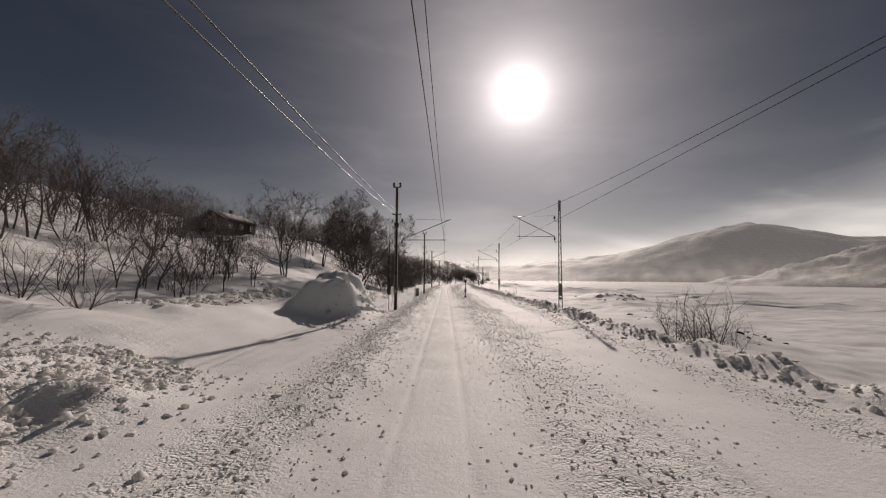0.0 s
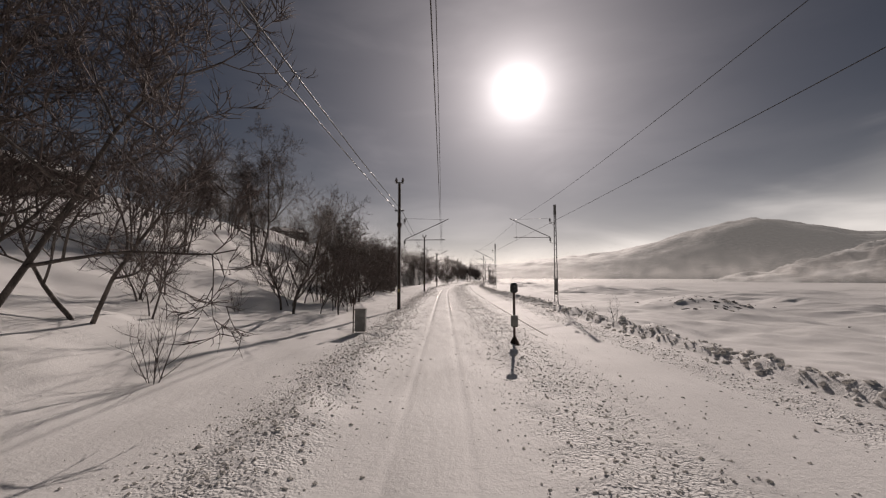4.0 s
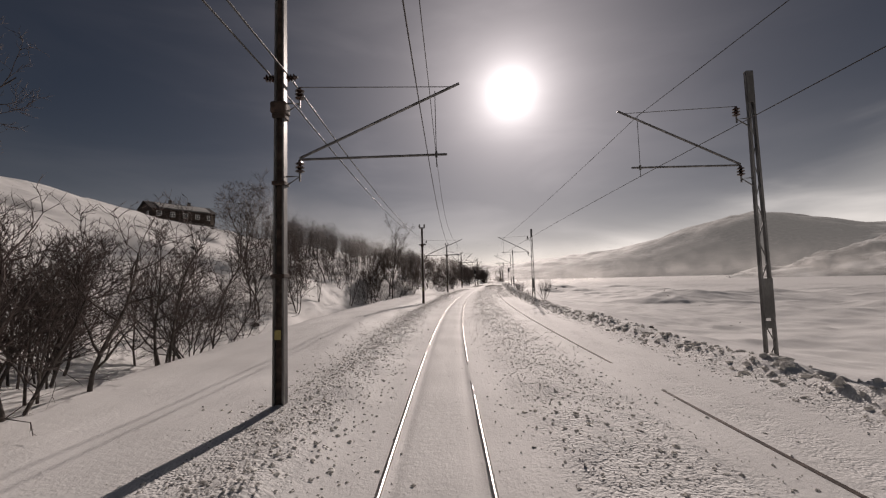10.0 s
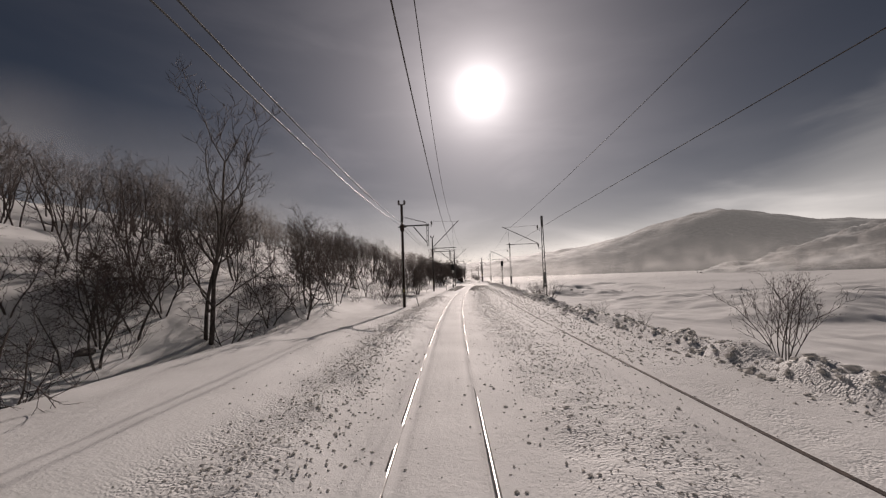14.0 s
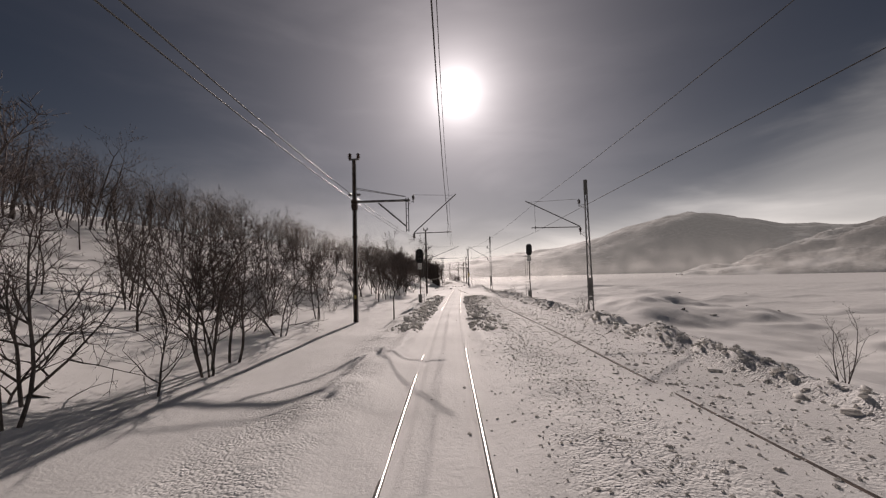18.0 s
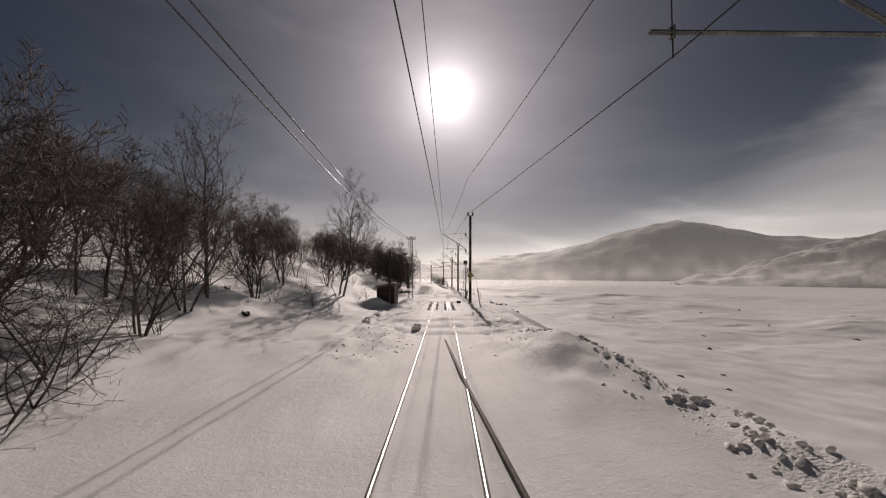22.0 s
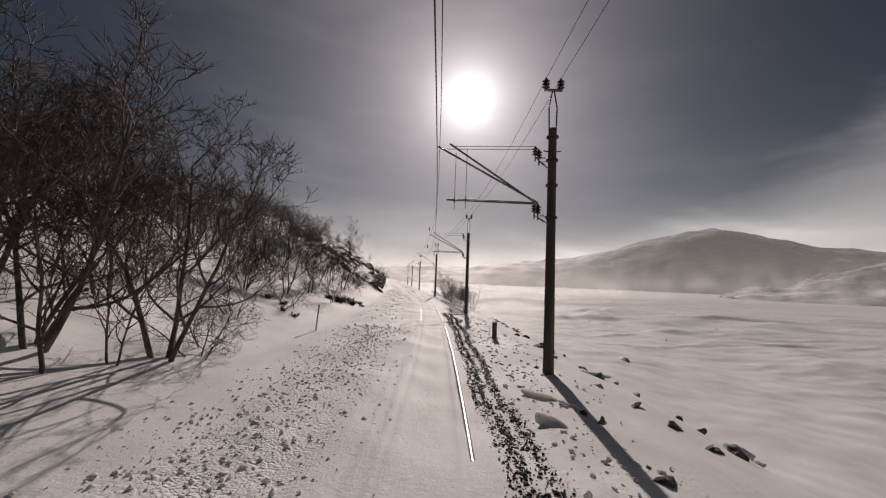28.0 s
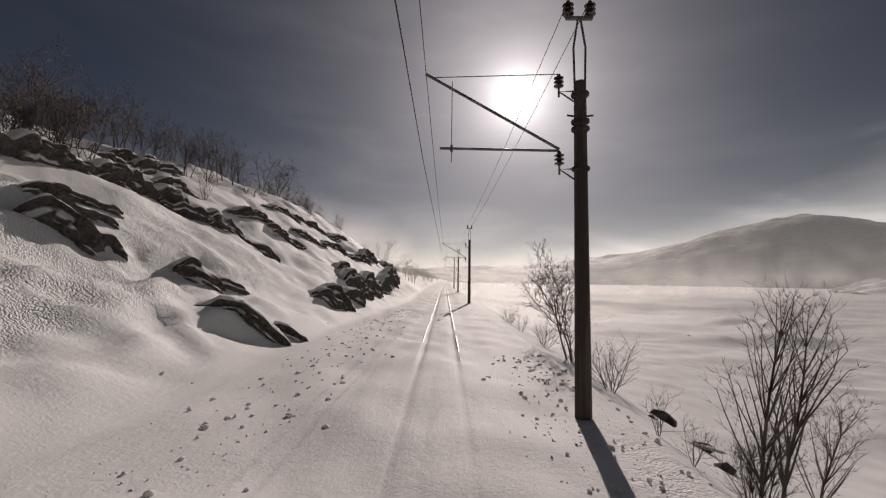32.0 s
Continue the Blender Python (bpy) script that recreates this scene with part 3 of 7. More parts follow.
class Shape:
    """Collects simple solids into one mesh."""

    def __init__(self):
        self.v, self.f = [], []

    def add(self, verts, faces):
        n = len(self.v)
        self.v += [tuple(p) for p in verts]
        self.f += [tuple(i + n for i in f) for f in faces]
        return self

    def box(self, c, size, m=None, cut=0.0):
        """A box with its edges broken by cut."""
        x, y, z = (a / 2 for a in size)
        if cut:
            k = min(cut, 0.45 * min(size))
            vs, idx = [], {}
            for sx in (-1, 1):
                for sy in (-1, 1):
                    for sz in (-1, 1):
                        for ax, p in enumerate(((sx * x, sy * (y - k), sz * (z - k)), (sx * (x - k), sy * y, sz * (z - k)), (sx * (x - k), sy * (y - k), sz * z))):
                            idx[sx, sy, sz, ax] = len(vs)
                            vs.append(p)
            fs = []
            for s in (-1, 1):
                fs.append([idx[s, a, b, 0] for a, b in ((-1, -1), (1, -1), (1, 1), (-1, 1))][::s])
                fs.append([idx[a, s, b, 1] for a, b in ((-1, -1), (-1, 1), (1, 1), (1, -1))][::s])
                fs.append([idx[a, b, s, 2] for a, b in ((-1, -1), (1, -1), (1, 1), (-1, 1))][::s])
            for a in (-1, 1):
                for b in (-1, 1):
                    fs.append([idx[-1, a, b, 1], idx[1, a, b, 1], idx[1, a, b, 2], idx[-1, a, b, 2]][::-a * b])
                    fs.append([idx[a, -1, b, 0], idx[a, 1, b, 0], idx[a, 1, b, 2], idx[a, -1, b, 2]][::a * b])
                    fs.append([idx[a, b, -1, 0], idx[a, b, 1, 0], idx[a, b, 1, 1], idx[a, b, -1, 1]][::-a * b])
                    for e in (-1, 1):
                        fs.append([idx[a, b, e, 0], idx[a, b, e, 1], idx[a, b, e, 2]][::a * b * e])
        else:
            vs = [(a * x, b * y, d * z) for a in (-1, 1) for b in (-1, 1) for d in (-1, 1)]
            fs = [(0, 1, 3, 2), (4, 6, 7, 5), (0, 4, 5, 1), (2, 3, 7, 6), (0, 2, 6, 4), (1, 5, 7, 3)]
        c = Vector(c)
        return self.add([(m @ Vector(p) if m else Vector(p)) + c for p in vs], fs)

    def tube(self, a, b, r0, r1=None, n=8, caps=True):
        a, b = Vector(a), Vector(b)
        r1 = r0 if r1 is None else r1
        d = (b - a).normalized()
        u = d.cross(Vector((0, 0, 1)) if abs(d.z) < 0.95 else Vector((1, 0, 0))).normalized()
        w = d.cross(u)
        ring = [(math.cos(2 * math.pi * i / n), math.sin(2 * math.pi * i / n)) for i in range(n)]
        vs = [a + (u * x + w * y) * r0 for x, y in ring] + [b + (u * x + w * y) * r1 for x, y in ring]
        fs = [(i, (i + 1) % n, n + (i + 1) % n, n + i) for i in range(n)]
        if caps:
            fs += [tuple(range(n))[::-1], tuple(range(n, 2 * n))]
        return self.add(vs, fs)

    def line(self, pts, r, n=6):
        """One bent tube through the points."""
        pts = [Vector(p) for p in pts]
        vs, fs = [], []
        for i, p in enumerate(pts):
            d = (pts[min(i + 1, len(pts) - 1)] - pts[max(i - 1, 0)]).normalized()
            u = d.cross(Vector((0.03, 0.05, 1)) if abs(d.z) < 0.95 else Vector((1, 0, 0))).normalized()
            w = d.cross(u)
            vs += [p + (u * math.cos(2 * math.pi * k / n) + w * math.sin(2 * math.pi * k / n)) * r for k in range(n)]
        for i in range(len(pts) - 1):
            fs += [(i * n + k, i * n + (k + 1) % n, i * n + n + (k + 1) % n, i * n + n + k) for k in range(n)]
        fs += [tuple(range(n))[::-1], tuple(range((len(pts) - 1) * n, len(pts) * n))]
        return self.add(vs, fs)

    def lathe(self, base, axis, profile, n=10):
        """profile: (radius, height) pairs along axis from base."""
        base, d = Vector(base), Vector(axis).normalized()
        u = d.cross(Vector((0, 0, 1)) if abs(d.z) < 0.95 else Vector((1, 0, 0))).normalized()
        w = d.cross(u)
        vs, fs = [], []
        for r, h in profile:
            vs += [base + d * h + (u * math.cos(2 * math.pi * i / n) + w * math.sin(2 * math.pi * i / n)) * r for i in range(n)]
        for k in range(len(profile) - 1):
            fs += [(k * n + i, k * n + (i + 1) % n, (k + 1) * n + (i + 1) % n, (k + 1) * n + i) for i in range(n)]
        fs += [tuple(range(n))[::-1], tuple(range((len(profile) - 1) * n, len(profile) * n))]
        return self.add(vs, fs)

    def prism(self, outline, y0, y1):
        """An outline in x, z drawn out along y."""
        n = len(outline)
        vs = [(x, y0, z) for x, z in outline] + [(x, y1, z) for x, z in outline]
        fs = [(i, (i + 1) % n, n + (i + 1) % n, n + i) for i in range(n)] + [tuple(range(n))[::-1], tuple(range(n, 2 * n))]
        return self.add(vs, fs)

    def mesh(self, name, mat):
        me = bpy.data.meshes.new(name)
        me.from_pydata(self.v, [], self.f)
        me.materials.append(mat)
        me.validate()
        bm = bmesh.new()
        bm.from_mesh(me)
        bmesh.ops.recalc_face_normals(bm, faces=bm.faces)
        bm.to_mesh(me)
        bm.free()
        return me


def part(name, shape, mat, parent, label=""):
    ob = new(name, shape.mesh(name, mat) if isinstance(shape, Shape) else shape)
    ob.parent = parent
    return tagged(ob, label) if label else ob


def thing(name, m, label, category, group="", kind=""):
    ob = new(name)
    ob.empty_display_size = 0.2
    ob.matrix_basis = m
    return tagged(ob, label, category, group, kind)


def raw_mesh(name, verts, faces, mat, smooth_shade=False):
    """Fast mesh from arrays; faces all alike in their corners."""
    verts, faces = np.asarray(verts, np.float32), np.asarray(faces, np.int32)
    me = bpy.data.meshes.new(name)
    k = faces.shape[1]
    me.vertices.add(len(verts))
    me.vertices.foreach_set("co", verts.ravel())
    me.loops.add(faces.size)
    me.loops.foreach_set("vertex_index", faces.ravel())
    me.polygons.add(len(faces))
    me.polygons.foreach_set("loop_start", np.arange(0, faces.size, k, dtype=np.int32))
    if smooth_shade:
        me.polygons.foreach_set("use_smooth", np.ones(len(faces), bool))
    me.materials.append(mat)
    me.update(calc_edges=True)
    return me


def lettering(text, size, m, mat, parent, name="lettering"):
    c = bpy.data.curves.new(name, "FONT")
    c.body, c.size, c.extrude, c.align_x = text, size, 0.002, "CENTER"
    tmp = bpy.data.objects.new(name, c)
    scene.collection.objects.link(tmp)
    me = bpy.data.meshes.new_from_object(tmp)
    bpy.data.objects.remove(tmp)
    me.materials.clear()
    me.materials.append(mat)
    ob = new(name, me)
    ob.parent = parent
    ob.matrix_basis = m
    return ob


# ---------------------------------------------------------------- ground
def spaced(lo, hi, first, growth):
    out, x, step = [], lo, first
    while x < hi:
        x += step
        step *= growth
        out.append(min(x, hi))
    return out


lats = list(np.arange(-6.0, 10.0, 0.17)) + [sgn * w for sgn in (-1, 1) for w in (0.47, 0.51, 0.58, 0.62, 0.635, 0.70, 0.715, 0.75, 0.85)]
lats += [-6.0 - (x - 6.0) for x in spaced(6.0, 48.0, 0.2, 1.013)] + [-48.0 - (x - 48.0) for x in spaced(48.0, 3200.0, 1.0, 1.10)]
lats += spaced(10.0, 60.0, 0.2, 1.02) + spaced(60.0, 3600.0, 1.3, 1.07)
lats = np.unique(np.round(lats, 3))
sss = list(np.arange(0.0, 440.0, 0.33)) + [-x for x in spaced(0, 140, 0.6, 1.05)] + spaced(440, 2900, 0.4, 1.035)
sss = np.unique(np.round(sss, 3))
GS, GL = np.meshgrid(sss, lats, indexing="ij")
GX, GY = place(GS, GL, OFFSET)
GZ = terrain(GS, GL)
NV = GS.shape
idx = np.arange(NV[0] * NV[1]).reshape(NV)
quads = np.stack([idx[:-1, :-1], idx[:-1, 1:], idx[1:, 1:], idx[1:, :-1]], -1).reshape(-1, 4)
ground = new("ground", raw_mesh("ground", np.stack([GX, GY, GZ], -1).reshape(-1, 3), quads, SNOW, True))
# how far the snow is broken up: beside the rails, on the ploughed banks, on the crust of the knoll
BL2, BRB = loop_lat(GS), bank_lat(GS)
two = ramp01(GS, 246, 236)
broken = np.exp(-((GL + 2.7 + 0.3 * np.sin(GS / 7)) / 1.05) ** 4) * np.maximum(two, 0.8 * ramp01(GS, 298, 306) * ramp01(GS, 356, 346))
broken = np.maximum(broken, two * 0.95 * np.exp(-((GL - 2.75) / 1.1) ** 4))
broken = np.maximum(broken, two * 0.7 * ramp01(GS, 60, 110) * np.exp(-((GL - BL2) / 0.6) ** 2))
broken = np.maximum(broken, two * np.exp(-((GL - BL2 - 1.95) / 0.8) ** 4))
broken = np.maximum(broken, 0.45 * ramp01(GS, 262, 250) * np.exp(-((GL - BRB + 0.3) / 0.7) ** 4))
broken = np.maximum(broken, 0.8 * ramp01(GS, 254, 258) * ramp01(GS, 296, 288) * np.exp(-((GL - 3.2) / 1.0) ** 4))
broken = np.maximum(broken, 1.0 * ramp01(GS, 266, 271) * ramp01(GS, 294, 288) * np.exp(-((GL + 2.7) / 1.3) ** 4))
broken = np.maximum(broken, 0.6 * ramp01(GS, 386, 392) * ramp01(GS, 420, 408) * np.exp(-((GL - 3.2) / 0.8) ** 4))
broken = np.maximum(broken, 1.5 * ramp01(GS, 388, 393) * ramp01(GS, 412, 404) * ramp01(-GL, 7.5, 9.0) * ramp01(-GL, 16, 12))
broken = np.maximum(broken, 0.9 * ramp01(GS, 288, 291) * ramp01(GS, 320, 308) * np.maximum(np.exp(-((np.abs(GL) - 0.75) / 0.22) ** 2), np.exp(-((GL + 2.6) / 0.5) ** 2)))
broken = np.maximum(broken, 1.2 * ramp01(GS, 0, 2) * ramp01(GS, 14, 10) * np.exp(-((GL + 7.6) / 2.4) ** 4))
stony = np.maximum(ramp01(-GL - left_edge(GS), 1.0, 4.0) * ramp01(GS, 60, 75), ramp01(GL - BRB, 1.5, 4.0))
ground.data.attributes.new("stony", "FLOAT", "POINT").data.foreach_set("value", stony.astype(np.float32).ravel())
ground.data.attributes.new("broken", "FLOAT", "POINT").data.foreach_set("value", broken.astype(np.float32).ravel())
tagged(ground, "wind-packed snow over the railway bed, hillside and frozen lake", "snow", kind="structure")


def ground_z(s, lat):
    """Height of the snow, from the ground's own grid."""
    i = min(max(int(np.searchsorted(sss, s)) - 1, 0), len(sss) - 2)
    j = min(max(int(np.searchsorted(lats, lat)) - 1, 0), len(lats) - 2)
    u, v = (s - sss[i]) / (sss[i + 1] - sss[i]), (lat - lats[j]) / (lats[j + 1] - lats[j])
    return float((GZ[i, j] * (1 - v) + GZ[i, j + 1] * v) * (1 - u) + (GZ[i + 1, j] * (1 - v) + GZ[i + 1, j + 1] * v) * u)
# ---------------------------------------------------------------- far mountains


def mountain(name, az0, az1, dist, profile, depth, seed, label, amp, mat):
    """A long hill at the distance dist between two bearings; profile: (bearing, height)."""
    n, k = 220, 26
    az = np.linspace(az0, az1, n)
    t = np.linspace(0, 1, k)
    A, T = np.meshgrid(az, t, indexing="ij")
    hgt = np.interp(A, [p for p, _ in profile], [p for _, p in profile])
    R = dist + depth * T
    X, Y = R * np.sin(np.radians(A)), R * np.cos(np.radians(A))
    shape = np.sin(np.pi * np.clip(T, 0, 1) * 0.5) ** 0.9
    Z = -10 + hgt * shape + amp * shape * fbm(X / (dist * 0.05), Y / (dist * 0.05), seed, 5)
    ids = np.arange(n * k).reshape(n, k)
    q = np.stack([ids[:-1, :-1], ids[:-1, 1:], ids[1:, 1:], ids[1:, :-1]], -1).reshape(-1, 4)
    ob = new(name, raw_mesh(name, np.stack([X, Y, Z], -1).reshape(-1, 3), q, mat, True))
    return tagged(ob, label, "mountain", kind="structure")


def haze_glow_snow(name, glow, bare=(1.13, 1.04)):
    """Snow with an even emission painting in the glow of kilometres of sunlit haze."""
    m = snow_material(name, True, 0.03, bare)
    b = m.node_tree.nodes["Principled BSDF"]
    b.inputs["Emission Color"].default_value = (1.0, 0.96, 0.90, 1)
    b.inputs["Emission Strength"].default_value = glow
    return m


# emission on both backdrops stands in for the bright haze before them
mountain("backdrop", -30, 85, 1900, [(-30, 36), (-8, 60), (4, 70), (12, 92), (15.5, 116), (20, 128), (23.5, 146), (27.5, 184), (31.5, 236), (35, 280), (37.4, 290), (39.4, 272), (42.4, 236), (45.5, 204), (50, 176), (63, 135), (85, 95)], 600, 5, "broad snow-covered mountain beyond the frozen lake", 8, haze_glow_snow("far_hill_snow_haze_glow", 0.13, (1.50, 1.2)))
mountain("backdrop", 33, 85, 1000, [(33, 0), (38, 26), (43, 60), (49, 96), (57, 128), (70, 98), (85, 48)], 300, 15, "lower rocky snow-covered ridge beside the lake", 13, haze_glow_snow("near_hill_snow_haze_glow", 0.10, (1.38, 1.18)))

# ---------------------------------------------------------------- rails and sleepers
RAIL_PROFILE = [(-0.036, 0.0), (0.036, 0.0), (0.036, -0.03), (0.01, -0.042), (0.01, -0.13), (0.07, -0.145), (0.07, -0.158), (-0.07, -0.158), (-0.07, -0.145), (-0.01, -0.13), (-0.01, -0.042), (-0.036, -0.03)]


def rail_mesh(name, s0, s1, lat_of, mat, step=2.0, drop=0.0):
    ss = np.arange(s0, s1 + 0.01, step)
    vs, n = [], len(RAIL_PROFILE)
    for s in ss:
        for x, z in RAIL_PROFILE:
            px, py = place(s, lat_of(s) + x, OFFSET)
            vs.append((float(px), float(py), z + drop))
    fs = [(a * n + i, a * n + (i + 1) % n, (a + 1) * n + (i + 1) % n, (a + 1) * n + i) for a in range(len(ss) - 1) for i in range(n)]
    return raw_mesh(name, vs, fs, mat)


main_track = thing("railway_track", Matrix(), "snow-covered main line with polished rails in the snow", "track", kind="structure")
for side in (-0.70, 0.70):
    part("rail", rail_mesh("rail", -100, 700, lambda s: side, RAIL), RAIL, main_track, "polished steel rail")
for side in (-0.48, 0.48):
    part("guard_rail", rail_mesh("guard_rail", 274, 290, lambda s: side, RAIL), RAIL, main_track, "inner rail of the turnout")
second = thing("railway_track", Matrix(), "snow-covered passing track joining the main line", "track", kind="structure")
for side in (-0.70, 0.70):
    part("rail", rail_mesh("rail", -100, 262, lambda s: loop_lat(s) + side, RUST, 2.0, 0.017 if side < 0 else -0.02), RUST, second, "dull rusty rail")
sl = Shape().box((0, 0, 0), (2.5, 0.24, 0.16), cut=0.02).mesh("sleeper", SLEEPER)
for i in range(20):
    ob = new("sleeper", sl)
    ob.parent = main_track
    ob.matrix_basis = at(275.5 + i * 0.6, 0, -0.215)

# ---------------------------------------------------------------- masts, arms and wires


def insulator(name, base, axis, parent, size=1.0):
    prof, h = [(0.03, 0.0)], 0.0
    for k in range(3):
        prof += [(0.035, h + 0.01), (0.10, h + 0.035), (0.105, h + 0.05), (0.045, h + 0.085)]
        h += 0.085
    prof += [(0.03, h + 0.05)]
    return part(name, Shape().lathe(base, axis, [(r * size, z * size) for r, z in prof], 10), CERAMIC, parent, "brown porcelain insulator")


def beam_post(parent, height, w=0.25, d=0.22, k=0.8, wall=0.02):
    """An upright post of two channels with a web between them."""
    quads = [(0, 1, 5, 4), (1, 2, 6, 5), (2, 3, 7, 6), (3, 0, 4, 7), (0, 3, 2, 1), (4, 5, 6, 7)]

    def bar(x0, x1, y):
        return Shape().add([(x0, -y, -1.2), (x1, -y, -1.2), (x1, y, -1.2), (x0, y, -1.2), (x0 * k, -y * k, height), (x1 * k, -y * k, height), (x1 * k, y * k, height), (x0 * k, y * k, height)], quads)

    part("channel", bar(-w / 2, -w / 2 + wall * 2.2, d / 2), STEEL, parent, "galvanised steel channel")
    part("channel", bar(w / 2 - wall * 2.2, w / 2, d / 2), STEEL, parent, "galvanised steel channel")
    part("web", bar(-w / 2 + wall * 2.2 + 0.001, w / 2 - wall * 2.2 - 0.001, 0.015), RUST, parent)


def cantilever(parent, side, x0, reach, zlow, zhigh, up=None, offset=0.0):
    """Two insulators on short brackets and the tubes that carry the wire; side: +1 reaches to the right."""
    sx = side
    bx = x0 + sx * 0.16
    for z in (zlow - 0.42, zhigh - 0.05):
        part("bracket", Shape().line([(x0, offset, z - 0.15), (bx + sx * 0.14, offset, z + 0.05), (x0, offset, z + 0.06)], 0.02, 5).tube((bx + sx * 0.14, offset, z - 0.06), (bx + sx * 0.14, offset, z + 0.14), 0.022, n=6), STEEL, parent)
        insulator("insulator", (bx + sx * 0.14, offset, z + 0.12), (0, 0, 1), parent, 0.95)
    tip = x0 + sx * reach
    rx = bx + sx * 0.14
    part("pull_off_tube", Shape().tube((rx, offset, zlow), (tip - sx * 0.05, offset, zlow + 0.02), 0.027, n=8), STEEL, parent, "slim steel registration tube")
    part("stay_tube", Shape().tube((rx, offset, zlow + 0.03), (tip + sx * 0.25, offset, zhigh + 0.33), 0.03, n=8), STEEL, parent, "slanting steel bracket tube")
    part("stay_wire", Shape().tube((rx, offset, zhigh + 0.36), (tip + sx * 0.1, offset, zhigh + 0.26), 0.010, n=5), STEEL, parent)
    part("dropper", Shape().tube((tip - sx * 0.28, offset, zlow - 0.25), (tip - sx * 0.28, offset, zhigh + 0.18), 0.008, n=5), WIRE, parent)
    part("clamp", Shape().box((tip - sx * 0.28, offset, zlow + 0.02), (0.05, 0.06, 0.14), cut=0.01), STEEL, parent)


def mast_left(s, lat, top, zlow, zhigh, portal=False, reach=None):
    g = ground_z(s, lat)
    th = thing("catenary_mast", at(s, lat, 0), "grey galvanised steel catenary mast with two insulators on its top", "mast", "masts along the line")
    beam_post(th, top)
    part("top_bracket", Shape().box((0, 0, top + 0.04), (0.62, 0.10, 0.10), cut=0.015), STEEL, th)
    for x in (-0.25, 0.25):
        insulator("insulator", (x, 0, top + 0.08), (0, 0, 1), th, 1.15)
    for x in (-1, 1):
        insulator("insulator", (x * 0.13, 0, top * 0.78), (x, 0, 0.1), th, 0.8)
    for z in (top * 0.30, top * 0.52, zhigh - 0.3):
        part("clamp_band", Shape().box((0, 0, z), (0.28, 0.27, 0.09), cut=0.01), RUST, th)
    part("junction", Shape().box((0, -0.02, zhigh - 0.12), (0.34, 0.30, 0.26), cut=0.03), RUST, th)
    part("mast_plate", Shape().box((0, -0.125, g + 1.45), (0.13, 0.012, 0.2), cut=0.004), YELLOW, th, "small yellow plate")
    reach = reach or (-lat + 0.1)
    if not portal:
        cantilever(th, 1, 0.12, reach - 0.12, zlow, zhigh)
    else:
        arm = portal
        za = zhigh + 0.05
        bm = Shape()
        for y in (-0.09, 0.09):
            bm.box((arm / 2, y, za + 0.10), (arm + 0.3, 0.05, 0.10), cut=0.01)
        for k in range(6):
            bm.box((arm * (k + 0.5) / 6, 0, za + 0.10), (0.05, 0.2, 0.05), cut=0.01)
        part("arm", bm, STEEL, th, "horizontal double-channel arm")
        part("arm_strut", Shape().tube((arm * 0.45, 0.06, za), (arm - 0.05, 0.06, za - 1.45), 0.05, n=6), STEEL, th)
        part("arm_tie", Shape().tube((0, 0.05, za + 0.95), (arm - 0.1, 0.05, za + 0.35), 0.016, n=5).tube((0, -0.05, za + 0.85), (arm - 0.1, -0.05, za + 0.3), 0.016, n=5), STEEL, th)
        drop = Shape()
        for x in (-0.07, 0.07):
            drop.box((arm + x, 0, za - 0.75), (0.05, 0.07, 2.0), cut=0.01)
        for k in range(5):
            drop.box((arm, 0, za - 1.65 + k * 0.42), (0.14, 0.04, 0.04))
        part("drop_frame", drop, STEEL, th, "hanging steel frame")
        part("arm_end", Shape().box((0, 0, za + 0.1), (0.36, 0.34, 0.22), cut=0.03), RUST, th)
        cantilever(th, 1, arm + 0.06, reach - arm, zlow, zhigh + 0.1)
    return th


def mast_lattice(s, lat, top, zlow, zhigh, reach):
    th = thing("catenary_mast", at(s, lat, 0), "slim grey lattice catenary mast of two channels with a cover plate", "mast", "masts along the second track")
    h, w0, w1 = top, 0.36, 0.17
    g = ground_z(s, lat)
    for sx in (-1, 1):
        vs = []
        for z, w in ((-1.5, w0), (h, w1)):
            vs += [(sx * w / 2, -0.05, z), (sx * (w / 2 - 0.055), -0.05, z), (sx * (w / 2 - 0.055), 0.05, z), (sx * w / 2, 0.05, z)]
        part("channel", Shape().add(vs, [(0, 1, 5, 4), (1, 2, 6, 5), (2, 3, 7, 6), (3, 0, 4, 7), (0, 3, 2, 1), (4, 5, 6, 7)]), STEEL, th)
    n = int(h / 0.55)
    for k in range(n):
        z0, z1 = g - 0.2 + k * 0.55, g - 0.2 + (k + 1) * 0.55
        if z1 > h - 0.1 or (g + 0.95 < z0 < g + 1.9):
            continue
        wa, wb = (w0 + (w1 - w0) * (z + 1.5) / (h + 1.5) for z in (z0, z1))
        sg = 1 if k % 2 else -1
        part("lacing_bar", Shape().tube((sg * (wa / 2 - 0.03), 0, z0), (-sg * (wb / 2 - 0.03), 0, z1), 0.014, n=5), STEEL, th)
    part("cover_plate", Shape().box((0, -0.06, g + 1.55), (0.30, 0.015, 1.05), cut=0.004), STEEL, th, "flat grey cover plate")
    part("lower_plate", Shape().box((0, -0.06, g + 0.85), (0.27, 0.015, 0.2), cut=0.004), STEEL, th)
    part("cap", Shape().box((0, 0, h - 0.35), (0.2, 0.12, 0.9), cut=0.01), STEEL, th)
    cantilever(th, -1, -0.12, reach, zlow, zhigh)
    return th


